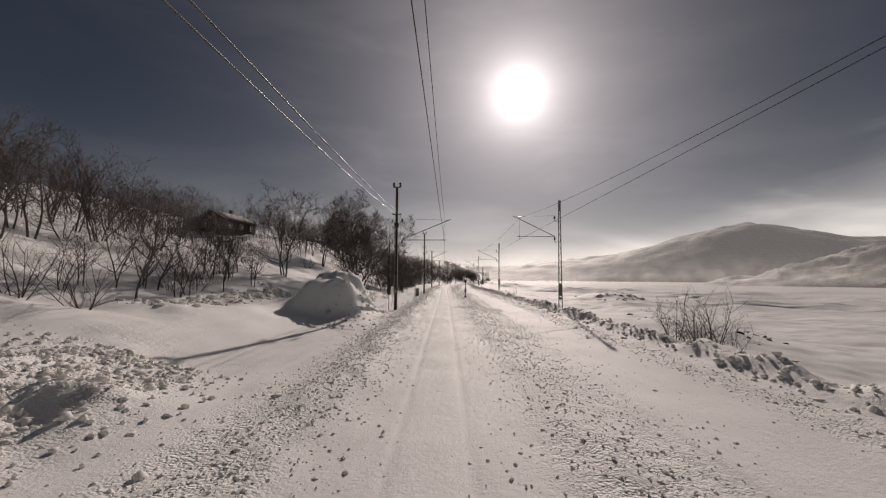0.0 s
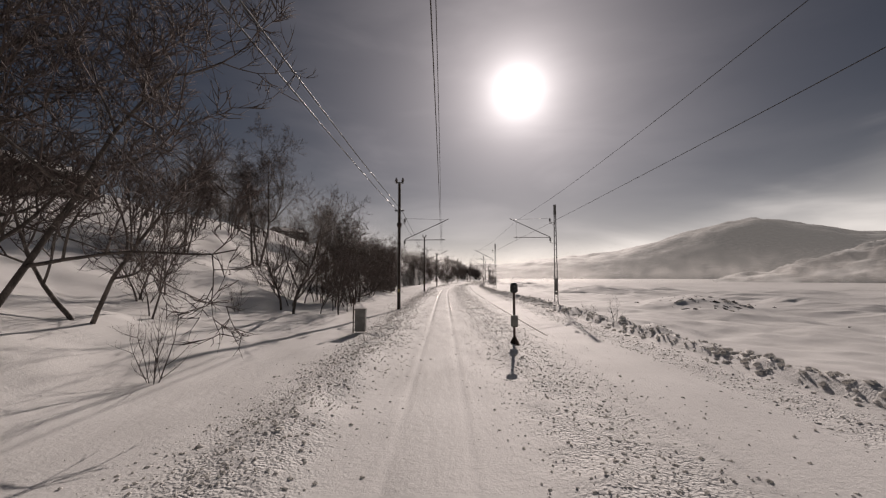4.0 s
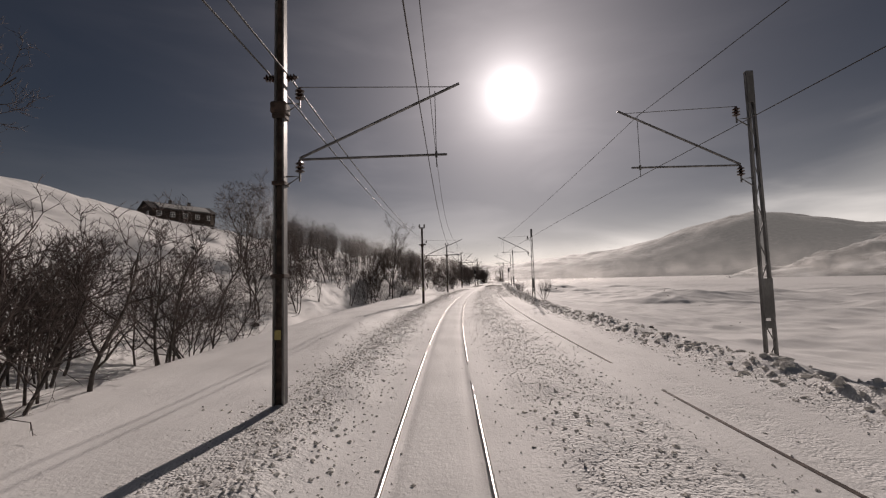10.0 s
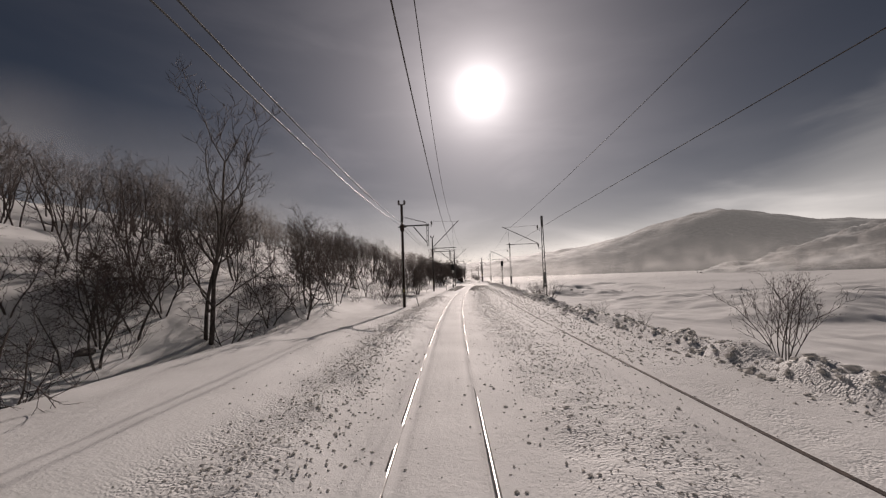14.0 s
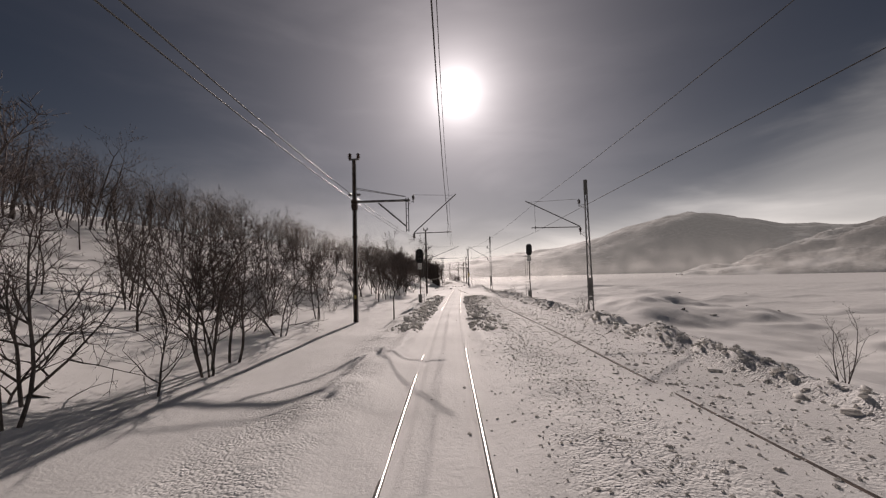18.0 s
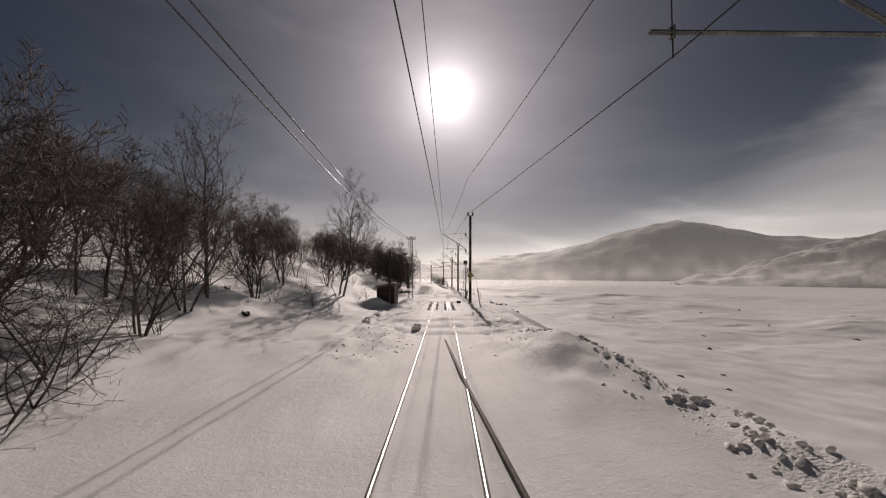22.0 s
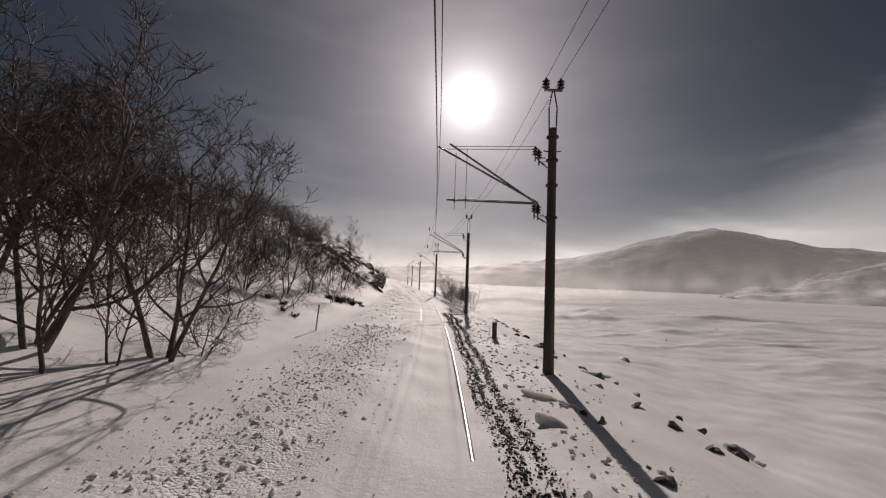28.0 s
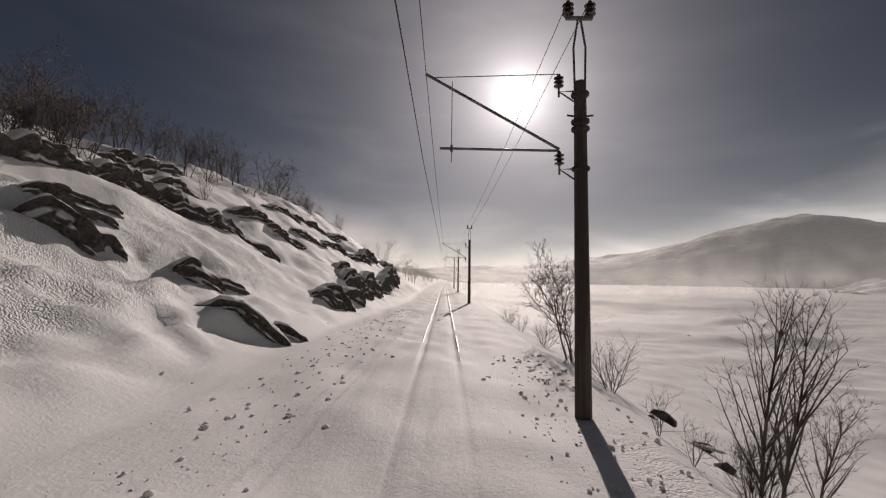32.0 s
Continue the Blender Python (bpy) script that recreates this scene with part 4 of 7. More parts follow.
def mast_single(s, lat, top, zlow, zhigh, reach, wooden=True, fork=0.0, double=False, sign=False):
    g = ground_z(s, lat)
    what = "dark tarred wooden catenary pole with insulators on its top" if wooden else "square grey steel catenary mast with a yellow warning sign"
    th = thing("catenary_mast", at(s, lat, 0), what, "mast", "masts along the single track")
    pole_top = top - fork
    if wooden:
        part("post", Shape().lathe((0, 0, g - 1.0), (0, 0, 1), [(0.165, 0), (0.16, 1.2), (0.145, (pole_top - g) * 0.5), (0.12, pole_top - g + 1.0)], 12), WOODPOLE, th, "round tarred wooden pole")
    else:
        beam_post(th, pole_top, 0.27, 0.24)
    if fork:
        for sx in (-1, 1):
            part("fork_bar", Shape().tube((sx * 0.10, 0, pole_top - 0.25), (sx * 0.12, 0, top - fork * 0.45), 0.022, n=6).tube((sx * 0.12, 0, top - fork * 0.45), (sx * 0.03, 0, top), 0.022, n=6), STEEL, th)
    part("top_bracket", Shape().box((0, 0, top + 0.03), (0.55, 0.07, 0.07), cut=0.012), STEEL, th)
    for x in (-0.22, 0.22):
        insulator("insulator", (x, 0, top + 0.06), (0, 0, 1), th, 1.1)
    for z in (pole_top - 0.3, pole_top - 1.0, zlow - 0.4, zlow + 0.55):
        part("clamp_band", Shape().lathe((0, 0, z), (0, 0, 1), [(0.15, 0), (0.175, 0.01), (0.175, 0.07), (0.15, 0.08)], 10), RUST, th)
    for sx in (-1, 1):
        part("step_bolt", Shape().tube((sx * 0.1, 0, pole_top - 0.7), (sx * 0.26, 0, pole_top - 0.68), 0.02, n=5), RUST, th)
    cantilever(th, -1, -0.12, reach, zlow, zhigh, offset=-0.12 if double else 0.0)
    if double:
        cantilever(th, -1, -0.12, reach - 0.35, zlow + 0.12, zhigh + 0.25, offset=0.35)
    if sign:
        z = 2.55
        part("warning_sign", Shape().prism([(-0.36, z), (0.36, z), (0.0, z + 0.62)], -0.175, -0.16), BLACK, th, "yellow triangular high-voltage warning sign")
        part("sign_face", Shape().prism([(-0.31, z + 0.03), (0.31, z + 0.03), (0.0, z + 0.565)], -0.18, -0.176), YELLOW, th)
        part("bolt_mark", Shape().prism([(0.05, z + 0.40), (-0.06, z + 0.24), (0.0, z + 0.24), (-0.03, z + 0.08), (0.07, z + 0.28), (0.01, z + 0.28)], -0.184, -0.181), BLACK, th, "black lightning mark")
        part("small_plate", Shape().box((0, -0.16, z - 0.25), (0.26, 0.015, 0.36), cut=0.004), YELLOW, th)
    return th


ML = [(31.9, -3.85, 9.55, 5.45, 6.75), (68.0, -3.45, 9.7, 5.3, 6.6), (105.2, -3.55, 9.0, 5.2, 6.45), (139.6, -3.85, 7.95, 5.05, 6.3), (247.9, -4.4, 9.2, 5.0, 6.4)]
for s, lat, top, zl, zh in ML:
    mast_left(s, lat, top, zl, zh)
mast_left(174.4, -4.5, 8.9, 5.0, 6.9, portal=2.2)
mast_left(211.9, -5.55, 9.5, 5.05, 6.85, portal=3.1)
MR = [(34.2, 9.45, 8.95, 6.0, 7.4, 3.5), (70.8, 9.25, 8.4, 5.75, 7.0, 3.4), (107.8, 8.5, 8.0, 5.45, 6.75, 3.3), (141.6, 7.8, 7.6, 5.25, 6.6, 3.2), (176.4, 7.9, 7.6, 5.2, 6.5, 3.2), (212.5, 8.1, 7.9, 5.2, 6.5, 3.2), (249.2, 5.0, 8.0, 5.0, 6.4, 2.9)]
for s, lat, top, zl, zh, rc in MR:
    mast_lattice(s, lat, top, zl, zh, rc)
mast_single(284.2, 2.5, 8.3, 5.15, 6.3, 2.3, wooden=False, sign=True)
MS = [(316.6, 2.75, 7.9, 4.9, 6.1, 2.7, 0.0, True), (342.2, 3.1, 8.3, 4.85, 6.1, 3.0, 1.15, True), (366.6, 3.1, 8.1, 5.0, 6.2, 3.1, 1.3, True), (393.8, 2.6, 7.8, 5.1, 6.3, 2.7, 1.3, False), (430.0, 2.6, 8.0, 4.9, 6.1, 2.6, 1.2, False), (466.0, 2.6, 8.0, 4.9, 6.1, 2.6, 1.2, False), (500.0, 2.6, 8.0, 4.9, 6.1, 2.6, 0, False)]
for s, lat, top, zl, zh, rc, fk, db in MS:
    mast_single(s, lat, top, zl, zh, rc, True, fk, db)


def wire(name, label, pts, mat, r=0.008, sag=0.25, group="overhead wires"):
    """A wire hung from points (s, lat, z) with a sag in each span."""
    line = []
    for (s0, l0, z0), (s1, l1, z1) in zip(pts, pts[1:]):
        n = 14
        for k in range(n):
            f = k / n
            s = s0 + (s1 - s0) * f
            x, y = place(s, l0 + (l1 - l0) * f)
            line.append((float(x), float(y), z0 + (z1 - z0) * f - sag * 4 * f * (1 - f) * ((s1 - s0) / 40) ** 2))
    x, y = place(pts[-1][0], pts[-1][1])
    line.append((float(x), float(y), pts[-1][2]))
    n = 5
    vs, fs = [], []
    for i, p in enumerate(line):
        a, b = Vector(line[max(0, i - 1)]), Vector(line[min(len(line) - 1, i + 1)])
        d = (b - a).normalized()
        u = d.cross(Vector((0, 0, 1))).normalized()
        w = u.cross(d)
        vs += [Vector(p) + (u * math.cos(2 * math.pi * j / n) + w * math.sin(2 * math.pi * j / n)) * r for j in range(n)]
        if i:
            fs += [((i - 1) * n + j, (i - 1) * n + (j + 1) % n, i * n + (j + 1) % n, i * n + j) for j in range(n)]
    ob = new(name, raw_mesh(name, [tuple(v) for v in vs], fs, mat, True))
    return tagged(ob, label, "wire", group)


sup = [(-42, -0.1, 5.3, 6.6), (-5, -0.45, 5.4, 6.7)] + [(s, l, zl - 0.2, zh + 0.2) for l, (s, _, _, zl, zh) in zip((-0.1, -0.28, -0.33, -0.40), ML[:4])]
sup += [(174.4, -0.12, 4.8, 7.05), (211.9, 0.0, 5.0, 7.35), (247.9, -0.45, 4.8, 6.6), (284.2, 0.0, 4.95, 6.5)] + [(s, l, zl - 0.2, zh + 0.2) for l, (s, lat, _, zl, zh, rc, _, _) in zip((0, -.25, -.4, -.5, -.2, 0, 0), MS)]
wire("contact_wire", "dark copper contact wire over the main line", [(s, l, z) for s, l, z, _ in sup], WIRE, 0.008, 0.04)
wire("messenger_wire", "dark carrying wire above the contact wire", [(s, l * 0.9, z) for s, l, _, z in sup], WIRE, 0.008, 0.55)
rs = [(-40, 5.6, 5.9, 7.3)] + [(s, lat - rc + 0.2, zl - 0.2, zh + 0.2) for s, lat, _, zl, zh, rc in MR] + [(262.0, 0.9, 5.1, 6.6), (283.5, 0.2, 5.2, 6.8)]
wire("contact_wire", "dark copper contact wire over the passing track", [(s, l, z) for s, l, z, _ in rs], WIRE, 0.008, 0.04)
wire("messenger_wire", "dark carrying wire over the passing track", [(s, l, z) for s, l, _, z in rs], WIRE, 0.008, 0.5)
lf = [(-42, -3.8, 9.7)] + [(s, lat, top) for s, lat, top, _, _ in ML[:4]] + [(174.4, -4.5, 8.9), (211.9, -5.9, 9.5), (247.9, -4.4, 9.2)]
hung = [(s, l, z * 0.785 + (0.5 if 130 < s < 150 else 0.2 if 150 < s < 180 else 0.0)) for s, l, z in lf] + [(269.0, -4.1, 6.0)]
for dx in (-0.19, 0.19):
    wire("feeder_wire", "bright aluminium feeder wire beside the masts", [(s, l + dx, z) for s, l, z in hung] + [(293.2, -3.75 + dx, 6.8)], ALUWIRE, 0.019, 0.35)
for dx in (-0.22, 0.22):
    wire("feeder_wire", "thin dark wire on the pole tops", [(284.2, 2.5 + dx, 8.7)] + [(s, lat + dx, top + 0.4) for s, lat, top, *_ in MS], WIRE, 0.008, 0.35)
# ---------------------------------------------------------------- trees and shrubs


def tube_mesh(name, segs, mat, sides):
    """Tapered twigs as one mesh; segs: rows of x0 y0 z0 x1 y1 z1 r0 r1."""
    a = np.asarray(segs, float)
    p0, p1, r0, r1 = a[:, 0:3], a[:, 3:6], a[:, 6], a[:, 7]
    d = p1 - p0
    d /= np.maximum(np.linalg.norm(d, axis=1), 1e-6)[:, None]
    ref = np.where(np.abs(d[:, 2:3]) < 0.9, np.array([[0.0, 0, 1]]), np.array([[1.0, 0, 0]]))
    u = np.cross(d, ref)
    u /= np.linalg.norm(u, axis=1)[:, None]
    w = np.cross(d, u)
    vs = []
    for p, r in ((p0, r0), (p1, r1)):
        for k in range(sides):
            c, s = math.cos(2 * math.pi * k / sides), math.sin(2 * math.pi * k / sides)
            vs.append(p + (u * c + w * s) * r[:, None])
    V = np.stack(vs, 1).reshape(-1, 3)
    base = np.arange(len(a))[:, None] * (2 * sides)
    fs = [np.concatenate([base + k, base + (k + 1) % sides, base + sides + (k + 1) % sides, base + sides + k], 1) for k in range(sides)]
    return raw_mesh(name, V, np.concatenate(fs), mat)


def twig_mesh(name, segs, mat):
    """Thin branches as three-sided tubes and their last twigs as slim spikes, one mesh."""
    a = np.asarray(segs, float)
    a = a[np.argsort(a[:, 7] < 0.0035, kind="stable")]
    n = int((a[:, 7] >= 0.0035).sum())
    p0, p1, r0, r1 = a[:, 0:3], a[:, 3:6], a[:, 6], a[:, 7]
    d = p1 - p0
    d /= np.maximum(np.linalg.norm(d, axis=1), 1e-6)[:, None]
    ref = np.where(np.abs(d[:, 2:3]) < 0.9, np.array([[0.0, 0, 1]]), np.array([[1.0, 0, 0]]))
    u = np.cross(d, ref)
    u /= np.linalg.norm(u, axis=1)[:, None]
    w = np.cross(d, u)
    ring = [u * math.cos(q) + w * math.sin(q) for q in (0.0, 2.094, 4.189)]
    tubes = np.stack([(p0 + g * r0[:, None])[:n] for g in ring] + [(p1 + g * r1[:, None])[:n] for g in ring], 1).reshape(-1, 3)
    spikes = np.stack([(p0 + g * r0[:, None])[n:] for g in ring] + [p1[n:]], 1).reshape(-1, 3)
    b6, b4 = np.arange(n)[:, None] * 6, 6 * n + np.arange(len(a) - n)[:, None] * 4
    F = []
    for i in range(3):
        k = (i + 1) % 3
        F += [b6 + np.array([[i, k, 3 + k]]), b6 + np.array([[i, 3 + k, 3 + i]]), b4 + np.array([[i, k, 3]])]
    return raw_mesh(name, np.concatenate([tubes, spikes]), np.concatenate(F), mat)


def grow_tree(rng, height, stems, lean, spread, levels, kids, low=0.2, wob=0.30, twigs=2, fat=1.0, droop=0.0):
    """Segments of a bare, crooked mountain birch: thick (stems and limbs) and thin (twigs)."""
    thick, thin = [], []
    slender = fat * min(1.0, 0.2 + height / 8)

    def unit(v):
        return v / max(np.linalg.norm(v), 1e-6)

    def branch(p, d, length, r, level, swing):
        n = max(3, min(9, int(round(length / (0.5 if level == 0 else 0.34)))))
        many = kids[level] if level < levels else 0
        owed, bend = 0.0, np.array([rng.uniform(-1, 1), rng.uniform(-1, 1), rng.uniform(-0.4, 0.4)])
        for i in range(n):
            f = (i + 1) / n
            w = wob * (0.75 if level == 0 else 1.15)
            bend = 0.55 * bend + np.array([rng.uniform(-1, 1), rng.uniform(-1, 1), rng.uniform(-0.8, 0.8)])
            d = unit(d + bend * w * 0.55 + np.array([0, 0, 0.10 if level == 0 else 0.13 - droop]))
            q = p + d * length / n
            r0, r1 = r * (1 - 0.66 * i / n), r * (1 - 0.66 * f)
            (thick if level == 0 or r0 > 0.02 else thin).append((*p, *q, r0, r1))
            p = q
            if many and f > (low if level == 0 else 0.15):
                owed += many / (n * (1 - (low if level == 0 else 0.15)))
                while owed > rng.random():
                    owed -= 1
                    swing += 2.4 + rng.uniform(-0.5, 0.5)
                    side = unit(np.cross(d, np.array([math.cos(swing), math.sin(swing), 0.15])))
                    a = radians(rng.uniform(32, 66)) * spread
                    branch(p, unit(d * math.cos(a) + side * math.sin(a)), length * (0.62 - 0.30 * f) * rng.uniform(0.7, 1.2), max(r1 * rng.uniform(0.55, 0.8), (0.026, 0.017, 0.011)[min(level, 2)] * slender), level + 1, swing)
            if level == levels or (level == levels - 1 and f > 0.6):
                for _ in range(twigs):
                    ang = rng.uniform(0, 2 * math.pi)
                    nd = unit(d * 0.75 + np.array([math.cos(ang), math.sin(ang), rng.uniform(-0.3, 0.7)]) * 0.75)
                    ln = rng.uniform(0.25, 0.55) * (0.6 + height * 0.06)
                    m = p + nd * ln * 0.55
                    e = m + unit(nd + np.array([rng.uniform(-.5, .5), rng.uniform(-.5, .5), rng.uniform(-0.2, .5)])) * ln * 0.6
                    g = m + unit(nd + np.array([rng.uniform(-.9, .9), rng.uniform(-.9, .9), rng.uniform(-0.3, .6)])) * ln * 0.5
                    thin.append((*p, *m, 0.0105 * slender, 0.008 * slender))
                    thin.append((*m, *e, 0.009 * slender, 0.0030))
                    thin.append((*m, *g, 0.0085 * slender, 0.0030))

    for k in range(stems):
        ang = 2 * math.pi * k / stems + rng.uniform(-0.7, 0.7)
        t = lean * rng.uniform(0.4, 1.6) if stems > 1 else lean * rng.uniform(0.3, 1.0)
        d = unit(np.array([math.cos(ang) * t, math.sin(ang) * t, 1.0]))
        h = height * (rng.uniform(0.7, 1.0) if k else 1.0)
        off = np.array([math.cos(ang), math.sin(ang), 0]) * (0.02 * height if stems > 1 else 0)
        branch(off - np.array([0, 0, 0.35]), d, h * 0.93, (0.0135 * h / stems ** 0.25 + 0.008) * fat, 0, rng.uniform(0, 6))
    return thick, thin


rng = random.Random(11)


def tree_kind(name, label, category, m, group, *shape, **more):
    thick, thin = grow_tree(rng, *shape, **more)
    th = thing(name, m, label, category, group)
    part("trunk", tube_mesh("trunk", thick, BARK, 6), BARK, th, "crooked dark trunk and limbs")
    part("crown", twig_mesh("crown", thin, TWIG), TWIG, th, "fine bare twigs")
    return th


def on_ground(s, lat, turn=0.0, sink=0.05, size=1.0):
    return at(s, lat, ground_z(s, lat) - sink, turn) @ Matrix.Diagonal((size, size, size, 1))


HILL, LOW = "birches on the hillside", "shrubs in the snow"
# old trees that stand alone
broad_birch = tree_kind("birch_tree", "old broad birch with many crooked stems above the drift", "tree", on_ground(44.0, -9.4, 170), HILL, 9.0, 5, 0.36, 1.15, 3, (8, 6, 4), low=0.12, wob=0.30, twigs=2)
dark_birch = tree_kind("birch_tree", "tall old birch with a dark rounded crown on the slope", "tree", on_ground(77.3, -18.6), HILL, 11.6, 3, 0.14, 1.15, 3, (9, 7, 4), low=0.3, wob=0.30, twigs=2)
wide_birch = tree_kind("birch_tree", "leaning birch whose low limbs spread over the snow", "tree", on_ground(73.0, -7.7), HILL, 8.4, 3, 0.28, 1.2, 3, (9, 6, 3), low=0.08, wob=0.34, twigs=1)
tall_birch = tree_kind("birch_tree", "tall slender birch with two bare trunks", "tree", on_ground(158.0, -11.4), HILL, 9.4, 2, 0.16, 0.9, 3, (9, 4, 3), low=0.22, wob=0.26, twigs=1)
twin_birch = tree_kind("birch_tree", "tall crooked birch with two trunks beside the shed", "tree", on_ground(281.0, -8.8), HILL, 8.4, 2, 0.24, 1.05, 3, (9, 5, 3), low=0.2, wob=0.36, twigs=1)
big = [tree_kind("birch_tree", "bare leafless mountain birch standing in the snow", "tree", on_ground(q, lat), HILL, h, st, ln, sp, 3, (8, 5, 3), low=lo, wob=0.34, twigs=1)
       for h, st, ln, sp, lo, q, lat in ((6.8, 3, 0.34, 1.1, 0.2, 35.2, -13.8), (6.2, 4, 0.42, 1.15, 0.15, 339.2, -8.6), (6.4, 2, 0.22, 1.0, 0.3, 86.0, -9.0), (5.6, 4, 0.36, 1.0, 0.15, 306.0, -6.9))]
mid = [tree_kind("birch_tree", "slender bare birch on the snowy slope", "tree", on_ground(q, lat), HILL, h, st, ln, sp, 2, (9, 5), low=lo, wob=0.34, twigs=2, fat=0.9)
       for h, st, ln, sp, lo, q, lat in ((5.2, 3, 0.30, 1.05, 0.25, 86, -11.5), (4.8, 4, 0.40, 1.1, 0.2, 92, -10), (5.2, 2, 0.26, 1.0, 0.3, 120, -14), (4.6, 3, 0.5, 1.15, 0.15, 98, -12), (5.6, 2, 0.14, 0.95, 0.3, 185, -12))]
slim = [tree_kind("birch_tree", "thin young birch with a few crooked branches", "tree", on_ground(q, lat), HILL, h, st, ln, 0.95, 2, (9, 4), low=0.22, wob=0.38, twigs=1, fat=0.85)
        for h, st, ln, q, lat in ((4.4, 1, 0.2, 62.0, -6.5), (4.0, 2, 0.22, 63.6, -7.2), (4.6, 1, 0.16, 227.0, -8.8), (3.8, 2, 0.3, 231.5, -7.5))]
# low birches bent over by the weight of the snow
bent = [tree_kind("birch_tree", "low bent birch with branches spreading over the snow", "tree", on_ground(q, lat), HILL, h, st, ln, 1.2, 2, (7, 4), low=0.1, wob=0.40, twigs=1, fat=0.9, droop=0.16)
        for h, st, ln, q, lat in ((3.8, 4, 1.3, 94.0, -8.0), (3.4, 3, 1.6, 97.0, -8.4), (4.2, 3, 1.0, 147.5, -10.4))]
small = [tree_kind("shrub", "bare leafless shrub poking out of the snow", "shrub", on_ground(q, lat), LOW, h, st, ln, 0.85, 1, (6,), low=0.15, wob=0.34, twigs=2, fat=0.75)
         for h, st, ln, q, lat in ((2.2, 5, 0.40, 17.6, 9.6), (1.8, 6, 0.50, 18.6, 11.2), (2.6, 6, 0.42, 183.0, 9.6), (2.9, 3, 0.26, 20, -13), (3.0, 5, 0.32, 374, 4.8))]
fan = tree_kind("shrub", "wide fan-shaped bare shrub beside the snow bank", "shrub", on_ground(152.4, 10.4), LOW, 3.0, 8, 0.24, 0.7, 2, (6, 3), low=0.25, wob=0.26, twigs=1, fat=0.75)
sapling = [tree_kind("birch_sapling", "slender young birch with upright bare twigs", "tree", on_ground(q, lat), "saplings below the embankment", h, st, 0.12, 0.55, 1, (26,), low=0.1, wob=0.2, twigs=3, fat=0.7)
           for h, st, q, lat in ((3.0, 1, 392.5, 4.9), (3.1, 1, 393.0, 5.6), (1.9, 1, 393.2, 6.3), (1.1, 2, 391.5, 4.1))]


def open_slope(s, lat):
    """Bare snow below the two cabins."""
    return (100 < s < 178 and 0.40 < -lat / (s - 86) < 0.86 and lat < -13) or (24 < s < 76 and 0.44 < -lat / (s - 9) < 0.63 and lat < -11)


def put(kind, s, lat, size, turn=None):
    src = rng.choice(kind)
    turn = rng.uniform(0, 360) if turn is None else turn
    g = ground_z(s, lat) - 0.05 * size
    m = at(s, lat, g, turn)
    ob = copy_thing(src, m)
    ob.matrix_basis = m @ Matrix.Diagonal((size, size, size * rng.uniform(0.9, 1.12), 1))
    return ob


# single trees and shrubs that stand out
for kind, rows in (
        (big, ((48.5, -10.4, .95), (85.0, -8.8, .85), (89.5, -9.2, .85), (84, -13.5, .9), (107, -21.5, 1.2), (104, -19, 1.1), (132, -19, .95), (188, -15, .9), (165, -14, .75), (262, -10.5, .8), (255, -11, .75), (252.5, -9.2, .85), (257.5, -9.0, .8), (270.5, -11.5, .9), (276, -12, .85), (281.4, -10.0, .8), (308, -7.6, .9), (311, -7.2, .8), (313, -7.4, .8), (316, -7.2, .72), (319, -7.6, .7), (307.5, -10.0, .8), (340.8, -6.9, .95), (339.6, -10.6, 1.1), (338.6, -12.6, 1.15), (353, -13.5, .7), (358, -12.5, .65), (343, -14, 1.0), (362, -11.0, .7))),
        (mid, ((52, -11, .7), (69.6, -7.3, 1.05), (70.6, -7.8, 1.1), (68.0, -9.2, 1.0), (66.2, -11.2, .9), (82.6, -8.2, 1.0), (92, -7.8, .7), (97.2, -9.6, .8), (101.5, -9.2, .85), (104.6, -8.6, .9), (154.2, -13.2, .9), (155.6, -13.0, .85), (164.0, -9.2, 1.1), (166.5, -9.8, 1.0), (161.5, -10.2, .9), (170, -9.4, .9), (195.2, -7.6, .72), (199.2, -6.5, .75), (200.0, -7.0, .8), (201, -6.8, .75), (206, -7.4, .8), (212, -7.8, .8), (244, -7.0, .85), (247, -7.4, .9), (279, -8.6, .8))),
        (slim, ((59.6, -8.4, 1.5), (61.0, -7.3, .68), (64.4, -6.5, .7), (60.4, -9.4, 1.2), (65.6, -7.6, 1.0), (94.2, -8.8, 1.0), (95.4, -10.0, 1.05), (97.6, -9.4, 1.1), (99.0, -8.6, 1.0), (102.6, -9.2, 1.1), (103.4, -8.2, 1.0), (106.6, -8.8, 1.0), (182, -7.6, .7), (181.5, -9.6, .95), (186, -8.4, .9), (189.5, -9.6, 1.0), (196, -8.2, .7), (197.4, -6.6, .5), (227.6, -7.3, 1.0), (228.2, -9.6, 1.0), (229.4, -7.9, .9), (234, -7.2, .95), (235.6, -8.0, 1.0), (233, -9.2, 1.0), (237.5, -7.4, 1.0), (240, -7.2, 1.05), (242, -7.8, 1.0), (339.7, -7.3, .75), (338.4, -7.6, .8), (361, -7.4, .7))),
        (bent, ((41.4, -7.6, .4), (67.0, -7.0, .8), (75.0, -8.4, .9), (93.4, -8.8, 1.0), (98.5, -8.4, .9), (102, -9.4, 1.0), (90.5, -8.4, .9), (150, -12.0, .9), (152.5, -13, .8), (158, -10.6, .9), (166, -10, .85), (177.4, -5.6, .6), (179, -6.6, .7), (252.0, -7.2, .95), (251.0, -8.2, 1.0), (253.6, -7.8, .8), (304.8, -6.6, .9), (341.6, -6.4, .6), (342.8, -7.0, .6), (348, -8.6, .7), (355, -8.6, .8), (378.6, -8.6, .9), (206, -9, .8), (196, -8.6, .8)))):
    for q, lat, size in rows:
        put(kind, q, lat, size)
